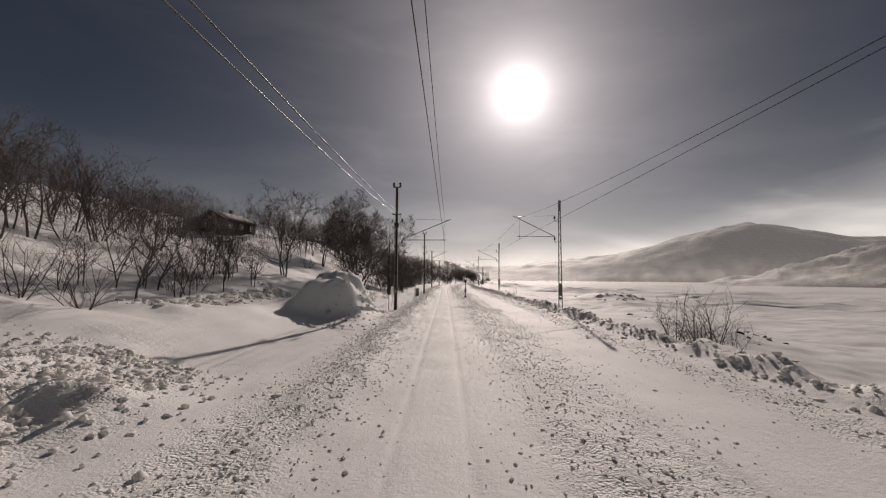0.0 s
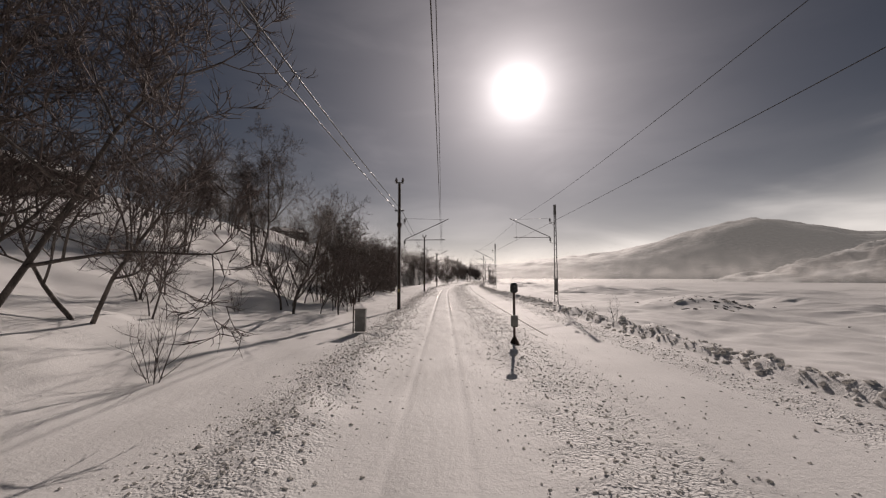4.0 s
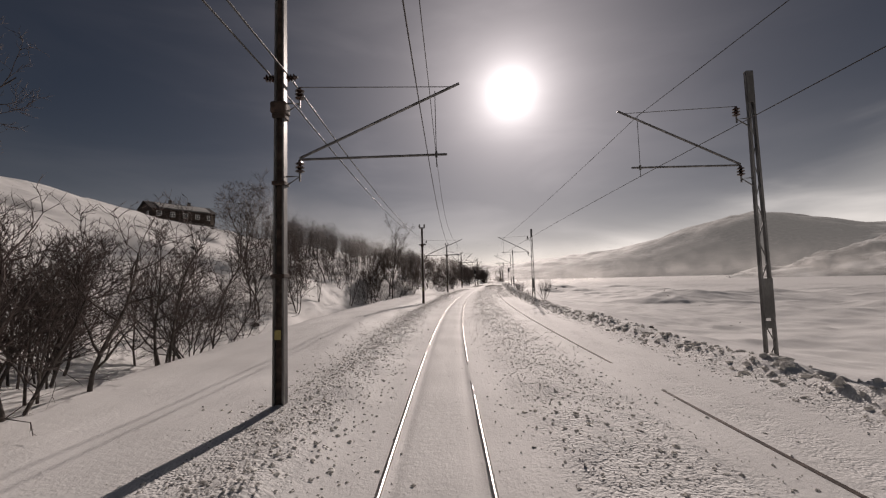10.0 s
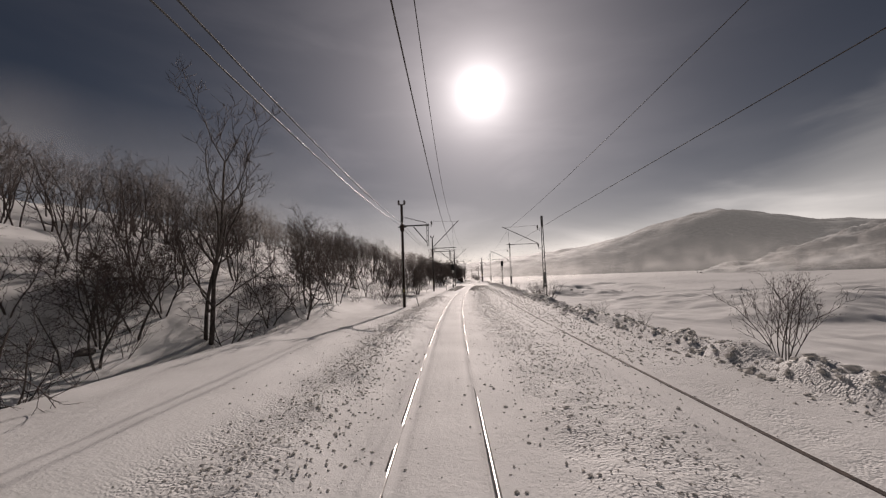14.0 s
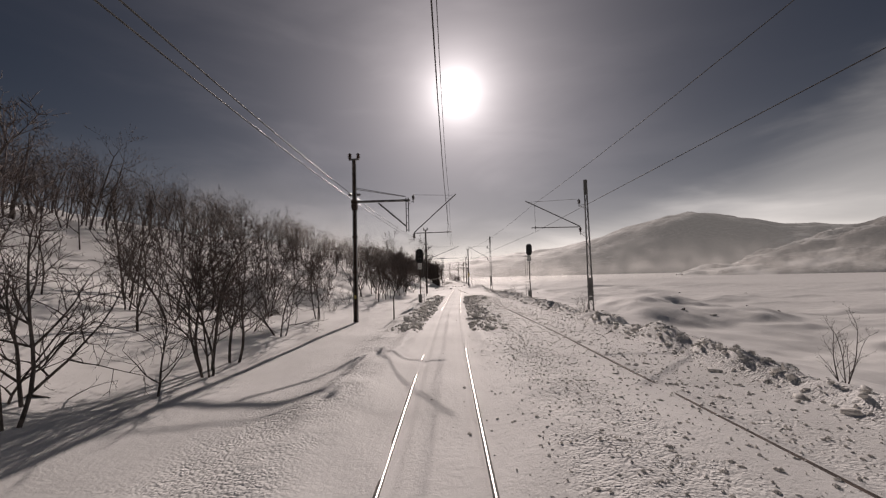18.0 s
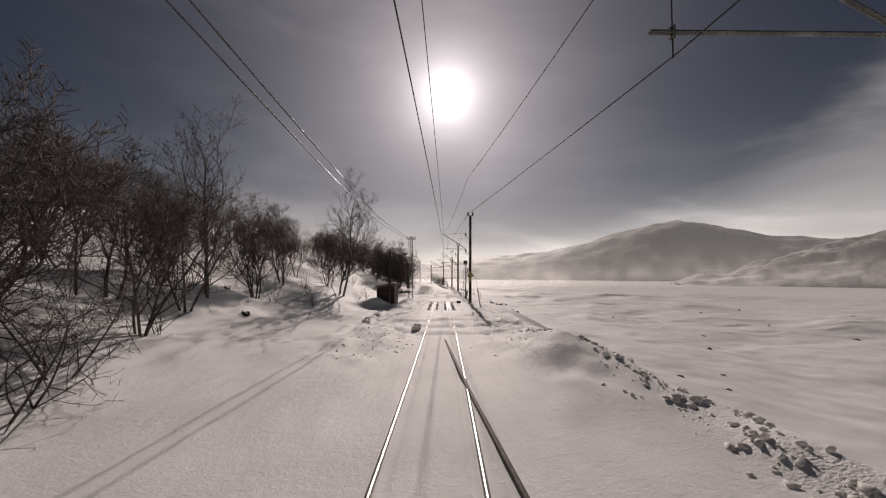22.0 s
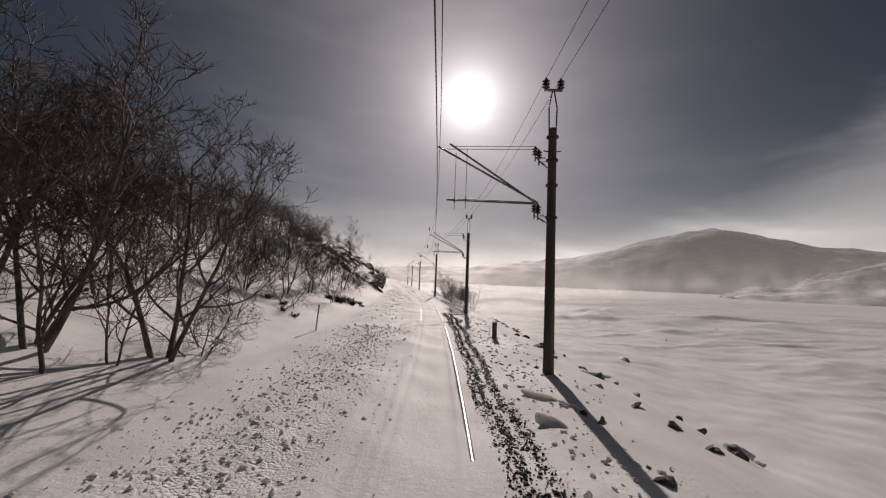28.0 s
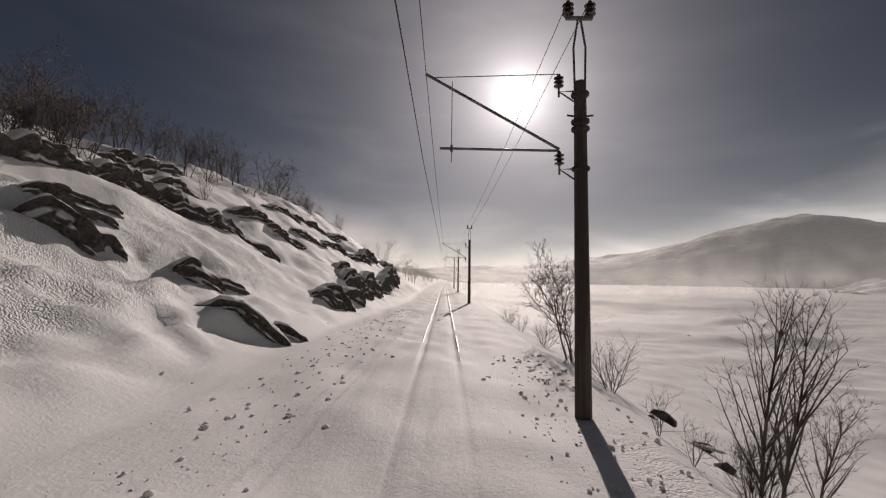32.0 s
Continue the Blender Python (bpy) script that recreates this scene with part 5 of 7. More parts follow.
put([dark_birch], 108.5, -19.5, .85)
put([dark_birch], 69.0, -20.5, .7)
put([tall_birch], 266.0, -12.0, .8)
put([twin_birch], 378.0, -9.4, .72)
for q, lat, size in ((15.0, 10.2, .75), (19.8, 12.0, .9), (20.5, 13.2, 1.0), (21.6, 12.6, .8), (26, 14.5, .5), (62, 10.4, .5), (65, 9.9, .55), (79, 10.8, .6), (160, 9.4, .4), (162, 9.1, .4), (166, 9.3, .6), (186, 9.1, .7), (188, 9.9, .9), (190.5, 9.2, .8), (193, 9.7, .9), (196, 10.4, .9), (198, 9.1, .6), (243, 7.4, .5), (218, 9.5, .5), (221, 10, .6),
                     (369.5, 3.4, .7), (371.5, 3.6, .8), (374, 3.5, .7), (376, 3.4, .7), (398.6, 5.0, .8), (399.4, 5.4, .6), (403, 5.2, .7), (406, 4.9, .6), (407.4, 5.1, .6), (412, 4.8, .6), (416, 4.7, .7), (418, 5.0, .6), (391.5, 4.0, .42), (392.2, 3.7, .3), (394, 4.1, .3), (46, -6.6, .6), (39.6, -6.9, .5), (284.0, -7.2, .5), (282, -7.6, .45), (331, -7.0, .5)):
    put(small, q, lat, size)
for q, lat, size in ((404.5, 5.6, .8), (381.5, 4.1, .58), (380.8, 4.7, .55), (384, 3.7, .5), (377.5, 3.6, .4), (386.5, 3.7, .4), (372.5, 3.9, .4)):
    put(mid, q, lat, size)
# rows of young growth and the wood on the slope
for s0, s1, l0, l1, n, kind, a, b in ((300, 322, -13, -18, 8, mid, .7, 1.0), (103, 114, -9.4, -12.6, 9, mid, .65, .85), (103, 115, -9.2, -13, 8, slim, .7, .95), (17, 30, -12.8, -15.5, 18, slim, .6, .9), (14, 30, -12.4, -16, 10, small, .7, 1.1), (2, 30, -20, -26, 12, mid, .8, 1.2), (30, 62, -14, -26, 10, small, .6, 1.1), (54, 70, -8.5, -14, 8, slim, .7, 1.1), (54, 84, -9, -14, 8, small, .5, .9), (93, 108, -9, -12, 8, slim, .7, 1.0), (95, 108, -10, -13, 3, mid, .7, .9), (86, 106, -8, -11, 8, small, .6, 1.0),
                                      (110, 172, -12.5, -17, 16, mid, .6, 1.0), (110, 172, -12, -18, 20, small, .7, 1.2), (118, 150, -12.5, -15, 3, bent, .6, 1.0), (168, 250, -8.6, -14, 18, slim, .7, 1.1), (170, 250, -9, -16, 8, mid, .6, .9), (170, 250, -8, -14, 22, small, .5, 1.0), (248, 282, -11, -16, 9, mid, .7, 1.1), (252, 296, -8.5, -14, 14, small, .4, .8), (312, 345, -10, -15, 10, mid, .7, 1.1), (312, 336, -10, -13, 5, big, .7, 1.0),
                                      (345, 385, -10, -15, 6, mid, .6, 1.0), (346, 392, -7.5, -16, 14, small, .5, .95), (383, 393, -8, -13, 8, bent, .5, .9), (386, 440, -19, -24, 4, mid, .6, 1.0), (398, 445, -15, -20, 12, small, .5, .9)):
    for _ in range(n):
        q, lat, size = rng.uniform(s0, s1), rng.uniform(l1, l0), rng.uniform(a, b)
        if not open_slope(q, lat):
            put(kind, q, lat, size)


def woods(name, label, count, s0, s1, lat_fn, size, seed, fat=0.012):
    """A far wood of bare crowns, too many to count, in one mesh."""
    r = random.Random(seed)
    kinds = [[np.array(x) for x in grow_tree(r, 5.0, r.choice((1, 2, 2)), 0.22, 1.05, 2, (6, 3), low=0.3, wob=0.30, twigs=1)] for _ in range(6)]
    out = []
    for _ in range(count):
        thick, thin = r.choice(kinds)
        s = r.uniform(s0, s1)
        lat = lat_fn(r, s)
        if open_slope(s, lat) or (284 < s < 304 and lat > -19):
            continue
        x, y = place(s, lat)
        k, c = r.uniform(*size), r.uniform(0, 6.28)
        rot = np.array([[math.cos(c), -math.sin(c), 0], [math.sin(c), math.cos(c), 0], [0, 0, 1]]) * k
        org = np.array([float(x), float(y), ground_z(s, lat)])
        for a in (thick, thin):
            b = a.copy()
            b[:, 0:3] = a[:, 0:3] @ rot.T + org
            b[:, 3:6] = a[:, 3:6] @ rot.T + org
            b[:, 6:8] = np.maximum(a[:, 6:8] * k, fat if a is thin else 1.6 * fat)
            if a is thin:
                b[:, 7] = 0.0
            out.append(b)
    return tagged(new(name, twig_mesh(name, np.concatenate(out), TWIG)), label, "woods", kind="stuff")


woods("birch_wood", "dense bare birch wood along the crest of the hill", 420, 60, 300, lambda r, s: -r.uniform(24, 34 if 128 < s < 176 else 50), (0.8, 1.35), 3)
woods("birch_wood", "bare birch wood on the skyline above the cabin", 120, 8, 74, lambda r, s: -r.uniform(27, 46), (0.8, 1.3), 7)
woods("birch_wood", "bare birch wood on the slope beside the line", 230, 108, 345, lambda r, s: -12.5 - 17 * r.random() ** 0.8, (0.55, 1.05), 4, 0.009)
woods("birch_wood", "dense bare birch wood before the rocky knoll", 90, 338, 392, lambda r, s: -r.uniform(17, 33), (0.7, 1.2), 8, 0.010)
woods("birch_wood", "bare birch wood along the top of the rocky knoll", 130, 392, 475, lambda r, s: -r.uniform(21, 36), (0.6, 1.0), 5)
woods("birch_wood", "low dark thicket on the shoulder of the knoll", 40, 394, 406, lambda r, s: -r.uniform(16.5, 20), (0.35, 0.6), 9)
woods("birch_wood", "far bare birch wood on the hill ahead", 260, 455, 900, lambda r, s: -r.uniform(7, 70), (0.7, 1.3), 6)


def sprig_bush(name, s, lat, size, seed, label="dark green juniper half buried in snow"):
    r = random.Random(seed)
    th = thing(name, on_ground(s, lat), label, "shrub", "low evergreen bushes")
    stems, needles = [], []
    for k in range(20):
        a, t = r.uniform(0, 6.28), r.uniform(0.3, 1.6)
        d = Vector((math.cos(a) * t, math.sin(a) * t, 0.8)).normalized()
        p = Vector((r.uniform(-.22, .22), r.uniform(-.22, .22), -0.12)) * size
        for j in range(r.choice((3, 4, 5))):
            q = p + d * 0.11 * size
            stems.append((*p, *q, 0.008 * size, 0.006 * size))
            for _ in range(22):
                n = (d * 0.9 + Vector((r.uniform(-1, 1), r.uniform(-1, 1), r.uniform(-.6, .9)))).normalized() * r.uniform(0.05, 0.13) * size
                b = p + (q - p) * r.random()
                needles.append((*b, *(b + n), 0.0075 * size, 0.002))
            p, d = q, (d + Vector((r.uniform(-.35, .35), r.uniform(-.35, .35), r.uniform(-0.1, 0.2)))).normalized()
    part("stems", tube_mesh("stems", stems, BARK, 5), BARK, th)
    part("foliage", tube_mesh("foliage", needles, NEEDLE, 3), NEEDLE, th, "dark green needles")
    return th


for i, (s, lat, size) in enumerate(((364.0, -8.2, 1.3), (365.0, -7.4, 1.3), (366.2, -6.9, 1.0), (367.4, -6.3, .8), (365.6, -5.8, .6), (363.4, -7.4, 1.1), (364.6, -6.6, .9), (366.4, -7.8, 1.1), (367.8, -7.4, .8), (368.6, -6.6, .6), (352, -8, .6), (355, -9, .7), (351.5, -7.2, .45), (358, -11, .8), (306.8, -5.9, 1.7), (307.6, -5.4, 1.4), (308.4, -5.6, 1.2), (270, -13, .6), (264.5, -9.3, .6))):
    sprig_bush("juniper_bush", s, lat, size, 60 + i)


def spruce(s, lat, h):
    th = thing("spruce_tree", on_ground(s, lat), "small dark spruce standing alone on the crest", "tree")
    part("trunk", Shape().tube((0, 0, -0.3), (0, 0, h), 0.09, 0.01, 6), BARK, th)
    r, segs = random.Random(5), []
    for k in range(170):
        z = h * (0.1 + 0.88 * r.random())
        a, ln = r.uniform(0, 6.28), (h - z) * 0.30 * r.uniform(0.7, 1.1) + 0.08
        e = (math.cos(a) * ln, math.sin(a) * ln, z - ln * 0.25)
        segs.append((0, 0, z, *e, 0.06, 0.02))
        for _ in range(3):
            f = r.uniform(0.3, 1)
            b = np.array([e[0] * f, e[1] * f, z + (e[2] - z) * f])
            segs.append((*b, *(b + np.array([r.uniform(-.15, .15), r.uniform(-.15, .15), -0.16])), 0.03, 0.01))
    part("foliage", tube_mesh("foliage", segs, NEEDLE, 4), NEEDLE, th, "drooping dark green boughs")


spruce(392, -34.0, 4.4)

# ---------------------------------------------------------------- rocks


def rock_mesh(name, seed, flat=0.7):
    r = random.Random(seed)
    bm = bmesh.new()
    bmesh.ops.create_icosphere(bm, subdivisions=2, radius=1.0)
    cuts = [(Vector((r.uniform(-1, 1), r.uniform(-1, 1), r.uniform(-.5, 1))).normalized(), r.uniform(0.22, 0.7)) for _ in range(12)]
    for v in bm.verts:
        for n, d in cuts:
            k = v.co.dot(n)
            if k > d:
                v.co -= n * (k - d)
        v.co += Vector((r.uniform(-1, 1), r.uniform(-1, 1), r.uniform(-1, 1))) * 0.07
        v.co.z *= flat
    me = bpy.data.meshes.new(name)
    bm.to_mesh(me)
    bm.free()
    me.materials.append(ROCK)
    return me


def snow_hat(name, seed, flat):
    r = random.Random(seed)
    bm = bmesh.new()
    bmesh.ops.create_icosphere(bm, subdivisions=2, radius=1.0)
    for v in bm.verts:
        v.co += v.co * noise.noise(v.co * 1.6 + Vector((seed, 0, 0))) * 0.3
        v.co.z = v.co.z * 0.35
    me = bpy.data.meshes.new(name)
    bm.to_mesh(me)
    bm.free()
    me.polygons.foreach_set("use_smooth", [True] * len(me.polygons))
    me.materials.append(CLOD)
    return me


HATS = [snow_hat("snow_cap", 20 + i, 0.3) for i in range(4)]
ROCKS = [rock_mesh("boulder", 100 + i, 0.55 + 0.08 * i) for i in range(6)]


def boulder(s, lat, size, sink=0.3):
    ob = new("boulder", rng.choice(ROCKS))
    ob.matrix_basis = at(s, lat, ground_z(s, lat) - sink * size * 0.8, rng.uniform(0, 360)) @ Matrix.Rotation(rng.uniform(-.6, .6), 4, "X") @ Matrix.Rotation(rng.uniform(-.4, .4), 4, "Y") @ Matrix.Diagonal((size * rng.uniform(1.1, 1.6), size * rng.uniform(.6, 1), size * rng.uniform(.7, 1.1), 1))
    if rng.random() > 0.4:
        return tagged(ob, "dark angular boulder sticking out of the snow", "rock", "boulders in the snow")
    hat = new("snow_cap", rng.choice(HATS))
    hat.parent = ob
    hat.matrix_basis = Matrix.Translation((rng.uniform(-.1, .1), 0.34, 0.26)) @ Matrix.Rotation(radians(rng.uniform(-16, 6)), 4, "X") @ Matrix.Diagonal((0.85, 0.74, 0.5, 1))
    return tagged(ob, "dark angular boulder sticking out of the snow", "rock", "boulders in the snow")


for s, lat, size in ((312, 43, 1.3), (298.0, 9.0, .4), (297.0, 9.6, .3), (299.5, 10.2, .4), (292.5, 6.0, .25), (294.0, 5.6, .2), (297.5, 7.2, .4), (338.7, 2.9, .3), (338.3, 3.1, .24), (339.3, 2.7, .2), (340.9, 4.9, .42), (339.4, 5.2, .4), (344.8, 5.4, .42), (350, 5.0, .4), (351.5, 5.4, .3), (343.1, 2.9, .3), (342.6, 3.1, .2), (338.5, 5.3, .26), (338.9, 6.0, .34), (337.1, 2.9, .2), (336.6, 3.1, .2), (336.0, 3.0, .25), (335.2, 3.3, .2), (347, 4.6, .22), (348.6, 4.9, .28), (342.4, 4.6, .2), (346.2, 5.6, .3), (354, 4.6, .3), (357, 5.2, .35), (332, 4.2, .3), (330, 5.0, .35), (339.7, 2.2, .42), (338.0, 2.15, .36), (393.5, 5.0, .3), (395.0, 5.6, .34), (396.5, 5.2, .22), (398, 6.2, .35), (24.5, 31, .6), (25.5, 33, .45), (27, 36, .5), (29, 24, .35), (22, 18, .3), (21.2, 21, .3)):
    boulder(s, lat, size)
for _ in range(60):
    boulder(rng.uniform(288, 385), rng.uniform(4.6, 14), rng.uniform(0.10, 0.32))
for _ in range(75):
    a, d = rng.uniform(0, 6.28), rng.random() ** 0.5
    boulder(112 + 13 * d * math.sin(a), 44 + 9 * d * math.cos(a), rng.uniform(0.2, 0.9))
for _ in range(28):
    a, d = rng.uniform(0, 6.28), rng.random() ** 0.5
    boulder(43 + 10 * d * math.sin(a), 26 + 7 * d * math.cos(a), rng.uniform(0.15, 0.5))
for _ in range(45):
    boulder(rng.uniform(10, 330), rng.uniform(14, 75), rng.uniform(0.15, 0.5))
for _ in range(36):
    boulder(rng.uniform(290, 560), rng.uniform(26, 130), rng.uniform(0.3, 1.1))
for _ in range(46):
    boulder(rng.uniform(359, 392), rng.uniform(4.8, 10.5), rng.uniform(0.07, 0.26))
for _ in range(34):
    boulder(rng.uniform(100, 380), -rng.uniform(11, 30), rng.uniform(0.2, 0.55))

# rock ledges showing through the snow of the knoll


def rock_ledge(s, lat, long, high, deep, turn, seed):
    """A broken band of rock that juts from the slope, with snow lying on its back."""
    r = random.Random(seed)
    th = thing("rock_ledge", at(s, lat, 0, turn), "dark broken rock ledge jutting from the snowy knoll", "rock", "rock ledges of the knoll")
    long *= 0.72
    n, k = max(10, int(long / 0.09)), 12
    c = math.cos(radians(turn)), math.sin(radians(turn))
    cracks = [r.uniform(-long / 2, long / 2) for _ in range(int(long * 1.6) + 2)]
    V, cap = [], []
    for i in range(n):
        y = long * (i / (n - 1) - 0.5)
        env = max(0.0, 1 - (2 * y / long) ** 2) ** 0.7 * max(0.05, 0.7 + 0.75 * noise.noise(Vector((y * 0.55, seed, 0))) + 0.3 * noise.noise(Vector((y * 1.9, seed, 4))))
        block = noise.cell(Vector((y * 1.3 + seed, 3.0, 0)))
        g = ground_z(s + y * c[0], lat - y * c[1])
        notch = 0.07 * sum(math.exp(-((y - q) / 0.07) ** 2) for q in cracks)
        for j in range(k):
            f = j / (k - 1)
            z = g - 0.5 + (high * env + 0.5) * f + 0.05 * noise.noise(Vector((y * 2, f * 3, seed)))
            lay = noise.cell(Vector((y * 0.8, f * 6 + block + y * 0.25, seed)))
            out = deep * env * (0.45 + 0.3 * f + 0.75 * lay + 0.35 * block) + 0.16 * noise.noise(Vector((y * 1.7, f * 4, seed + 5.0))) + 0.09 * noise.noise(Vector((y * 4.5, f * 9, seed + 9.0))) - notch
            V.append((out, y, z))
        V.append((out - deep * 0.7 - 0.3, y, g + high * env * 1.05 + 0.02))
        V.append((out - deep * 1.6 - 1.0, y, g - 0.3))
        cap.append((y, out, g + high * env + 0.03, env))
    m = k + 2
    F = [(i * m + j, (i + 1) * m + j, (i + 1) * m + j + 1, i * m + j + 1) for i in range(n - 1) for j in range(m - 1)]
    part("rock_face", raw_mesh("rock_face", V, F, LEDGE), LEDGE, th)
    C, Q = [], []
    for y, out, z, env in cap:
        back = deep * 1.3 + 0.9
        for u, h in ((-0.16, -0.03), (-0.20, 0.03), (-0.38, 0.07), (-0.7, 0.06), (-1.0, -0.4)):
            C.append((out + u * back, y, z + h * min(1.0, 0.3 + env) + 0.025 * noise.noise(Vector((y * 2.2, u * 3, seed)))))
    Q = [(i * 5 + j, (i + 1) * 5 + j, (i + 1) * 5 + j + 1, i * 5 + j + 1) for i in range(n - 1) for j in range(4)]
    part("snow_cap", raw_mesh("snow_cap", C, Q, CLOD, True), CLOD, th, "soft snow lying on the ledge")
    return th


for i, (s, lat, long, high, deep, turn) in enumerate(((398.6, -11.6, 3.8, 1.0, .35, -42), (399.6, -12.6, 3.6, .6, .3, -30), (400.6, -13.2, 3.4, .4, .3, -38), (404.8, -15.6, 8.0, 1.2, .35, -16), (407.0, -15.0, 7.0, .9, .3, -22), (409.0, -16.4, 9.0, .7, .3, -14), (410, -18.4, 9.0, .9, .3, -12), (412, -20.4, 12.0, 1.0, .35, -10), (408.2, -13.6, 5.0, 1.3, .4, -38), (409.6, -12.6, 4.6, .9, .35, -30), (411.0, -11.6, 4.4, .5, .3, -40), (414.5, -13.4, 6.5, .6, .3, -20), (417.0, -12.0, 5.5, .4, .25, -24), (402.0, -9.6, 2.6, .8, .4, -48), (403.2, -9.0, 2.2, .35, .3, -40), (400.3, -6.9, 4.2, .5, .4, -62), (402.0, -5.9, 1.8, .3, .25, -50), (410.4, -6.8, 3.4, .8, .3, -40), (411.8, -6.6, 3.2, 1.2, .3, -50), (414.6, -6.3, 3.4, 1.0, .3, -30), (418.0, -6.6, 5.0, 1.5, .35, -26), (420.0, -7.6, 5.0, 1.1, .3, -34), (422.5, -6.3, 5.2, 1.7, .35, -20), (427.5, -6.1, 5.6, 1.9, .35, -14), (433, -6.1, 6.0, 2.1, .35, -16), (440, -6.5, 7.0, 2.1, .35, -8), (424, -15.2, 8.0, .5, .3, -14), (429, -14.4, 9.0, .6, .3, -18), (434, -12.6, 8.0, .7, .3, -12), (421, -11.6, 6.0, .5, .3, -25), (426, -10.6, 7.0, .6, .3, -18), (431, -9.4, 7.0, .8, .3, -20), (437, -9.4, 8.0, 1.0, .3, -12), (446, -8.0, 10.0, 1.4, .35, -8), (396.5, -15.0, 5.0, .9, .35, -20), (401.5, -16.0, 6.0, 1.2, .35, -18), (397.5, -17.0, 6.0, 1.0, .35, -10), (393.5, -15.4, 4.0, .7, .3, -15))):
    rock_ledge(s, lat, long, high, deep, turn, 300 + i)

# ---------------------------------------------------------------- broken snow
ICO = bmesh.new()
bmesh.ops.create_icosphere(ICO, subdivisions=1, radius=1.0)
BALLV = np.array([v.co for v in ICO.verts])
BALLF = np.array([[v.index for v in f.verts] for f in ICO.faces])
ICO.free()


OCTV = np.array([(1, 0, 0), (-1, 0, 0), (0, 1, 0), (0, -1, 0), (0, 0, 1), (0, 0, -1)], float)
OCTF = np.array([(0, 2, 4), (2, 1, 4), (1, 3, 4), (3, 0, 4), (2, 0, 5), (1, 2, 5), (3, 1, 5), (0, 3, 5)])


def clods(name, label, count, s0, s1, lat_fn, lo, hi, seed, mat=None, power=2.5, lift=0.25, category="snow", snap=0.0):
    """Lumps strewn over a stretch, one mesh."""
    r = np.random.RandomState(seed)
    ICOV, ICOF = (OCTV, OCTF) if hi < 0.06 else (BALLV, BALLF)
    s = r.uniform(s0, s1, count)
    if snap:
        s = 275.8 + snap * np.round((s - 275.8) / snap) + 0.075 * r.randn(count)
    lat = lat_fn(r, s)
    size = lo + (hi - lo) * r.rand(count) ** power
    x, y = place(s, lat, OFFSET)
    z = terrain(s, lat) + size * lift
    V = np.repeat(ICOV[None], count, 0) * (1 + r.uniform(-0.5, 0.38, (count, len(ICOV), 1)))
    V = V * np.stack([r.uniform(.7, 1.3, count), r.uniform(.7, 1.3, count), r.uniform(.5, .95, count)], 1)[:, None, :] * size[:, None, None]
    c, sn = np.cos(r.uniform(0, 6.28, count)), np.sin(r.uniform(0, 6.28, count))
    V = np.stack([V[..., 0] * c[:, None] - V[..., 1] * sn[:, None], V[..., 0] * sn[:, None] + V[..., 1] * c[:, None], V[..., 2]], -1)
    V = V + np.stack([x, y, z], 1)[:, None, :]
    F = (ICOF[None] + (np.arange(count) * len(ICOV))[:, None, None]).reshape(-1, 3)
    return tagged(new(name, raw_mesh(name, V.reshape(-1, 3), F, mat or CLOD)), label, category, kind="stuff")


clods("snow_clods", "small broken snow crumbs beside the main line", 46000, -4, 190, lambda r, s: -2.7 + 0.7 * r.randn(len(s)) + 0.3 * np.sin(s / 7), 0.010, 0.042, 1, power=2.6)
clods("snow_clods", "small broken snow crumbs between the tracks", 46000, -4, 240, lambda r, s: 2.8 + 0.85 * r.randn(len(s)), 0.009, 0.038, 2, power=2.6)
clods("snow_clods", "broken snow crumbs beyond the second track", 18000, 0, 235, lambda r, s: loop_lat(s) + 1.9 + 0.5 * r.randn(len(s)), 0.009, 0.04, 3)
clods("snow_lumps", "heavy lumps of ploughed snow on the bank", 8400, -10, 264, lambda r, s: bank_lat(s) - 0.5 + 0.34 * r.randn(len(s)), 0.02, 0.12, 4, lift=0.1)
clods("snow_lumps", "ploughed lumps of snow along both rails", 3600, 206, 238, lambda r, s: np.where(r.rand(len(s)) < .5, -1, 1) * (1.12 + np.abs(0.62 + 0.42 * r.randn(len(s)))), 0.015, 0.16, 5, power=4.5)
clods("snow_lumps", "blocks of snow beside the pile", 420, 20, 31, lambda r, s: -5.6 + 0.9 * r.randn(len(s)), 0.02, 0.12, 6, power=3)
clods("snow_lumps", "row of broken snow lumps along the foot of the slope", 500, 16, 30, lambda r, s: -11.6 + 0.5 * r.randn(len(s)), 0.03, 0.20, 26, power=2.6, lift=0.1)
clods("snow_lumps", "field of broken snow lumps at the foot of the slope", 3400, 1, 11, lambda r, s: -7.6 + 1.3 * r.randn(len(s)), 0.015, 0.085, 16, power=2.2)
clods("snow_clods", "fine crumbs of snow on the passing track", 9000, 150, 240, lambda r, s: loop_lat(s) + 0.8 * r.randn(len(s)), 0.010, 0.05, 17, power=2.6)
clods("snow_clods", "trodden lumps of snow by the hut", 2300, 258, 289, lambda r, s: np.where(r.rand(len(s)) < .5, -2.7 + 0.8 * r.randn(len(s)), np.minimum(3.0 + 0.9 * r.randn(len(s)), bank_lat(s))), 0.010, 0.05, 7, power=3)
clods("snow_clods", "wind-scoured crumbs of snow beside the single track", 11000, 302, 352, lambda r, s: -2.9 + 0.8 * r.randn(len(s)), 0.010, 0.055, 8, power=3)
clods("snow_clods", "scattered crumbs of snow below the cutting", 1500, 350, 420, lambda r, s: -3.4 + 0.8 * r.randn(len(s)), 0.010, 0.07, 9, power=3)
clods("snow_clods", "scattered crumbs of snow on the embankment", 4000, 288, 400, lambda r, s: 2.6 + 0.6 * r.randn(len(s)), 0.010, 0.06, 10)
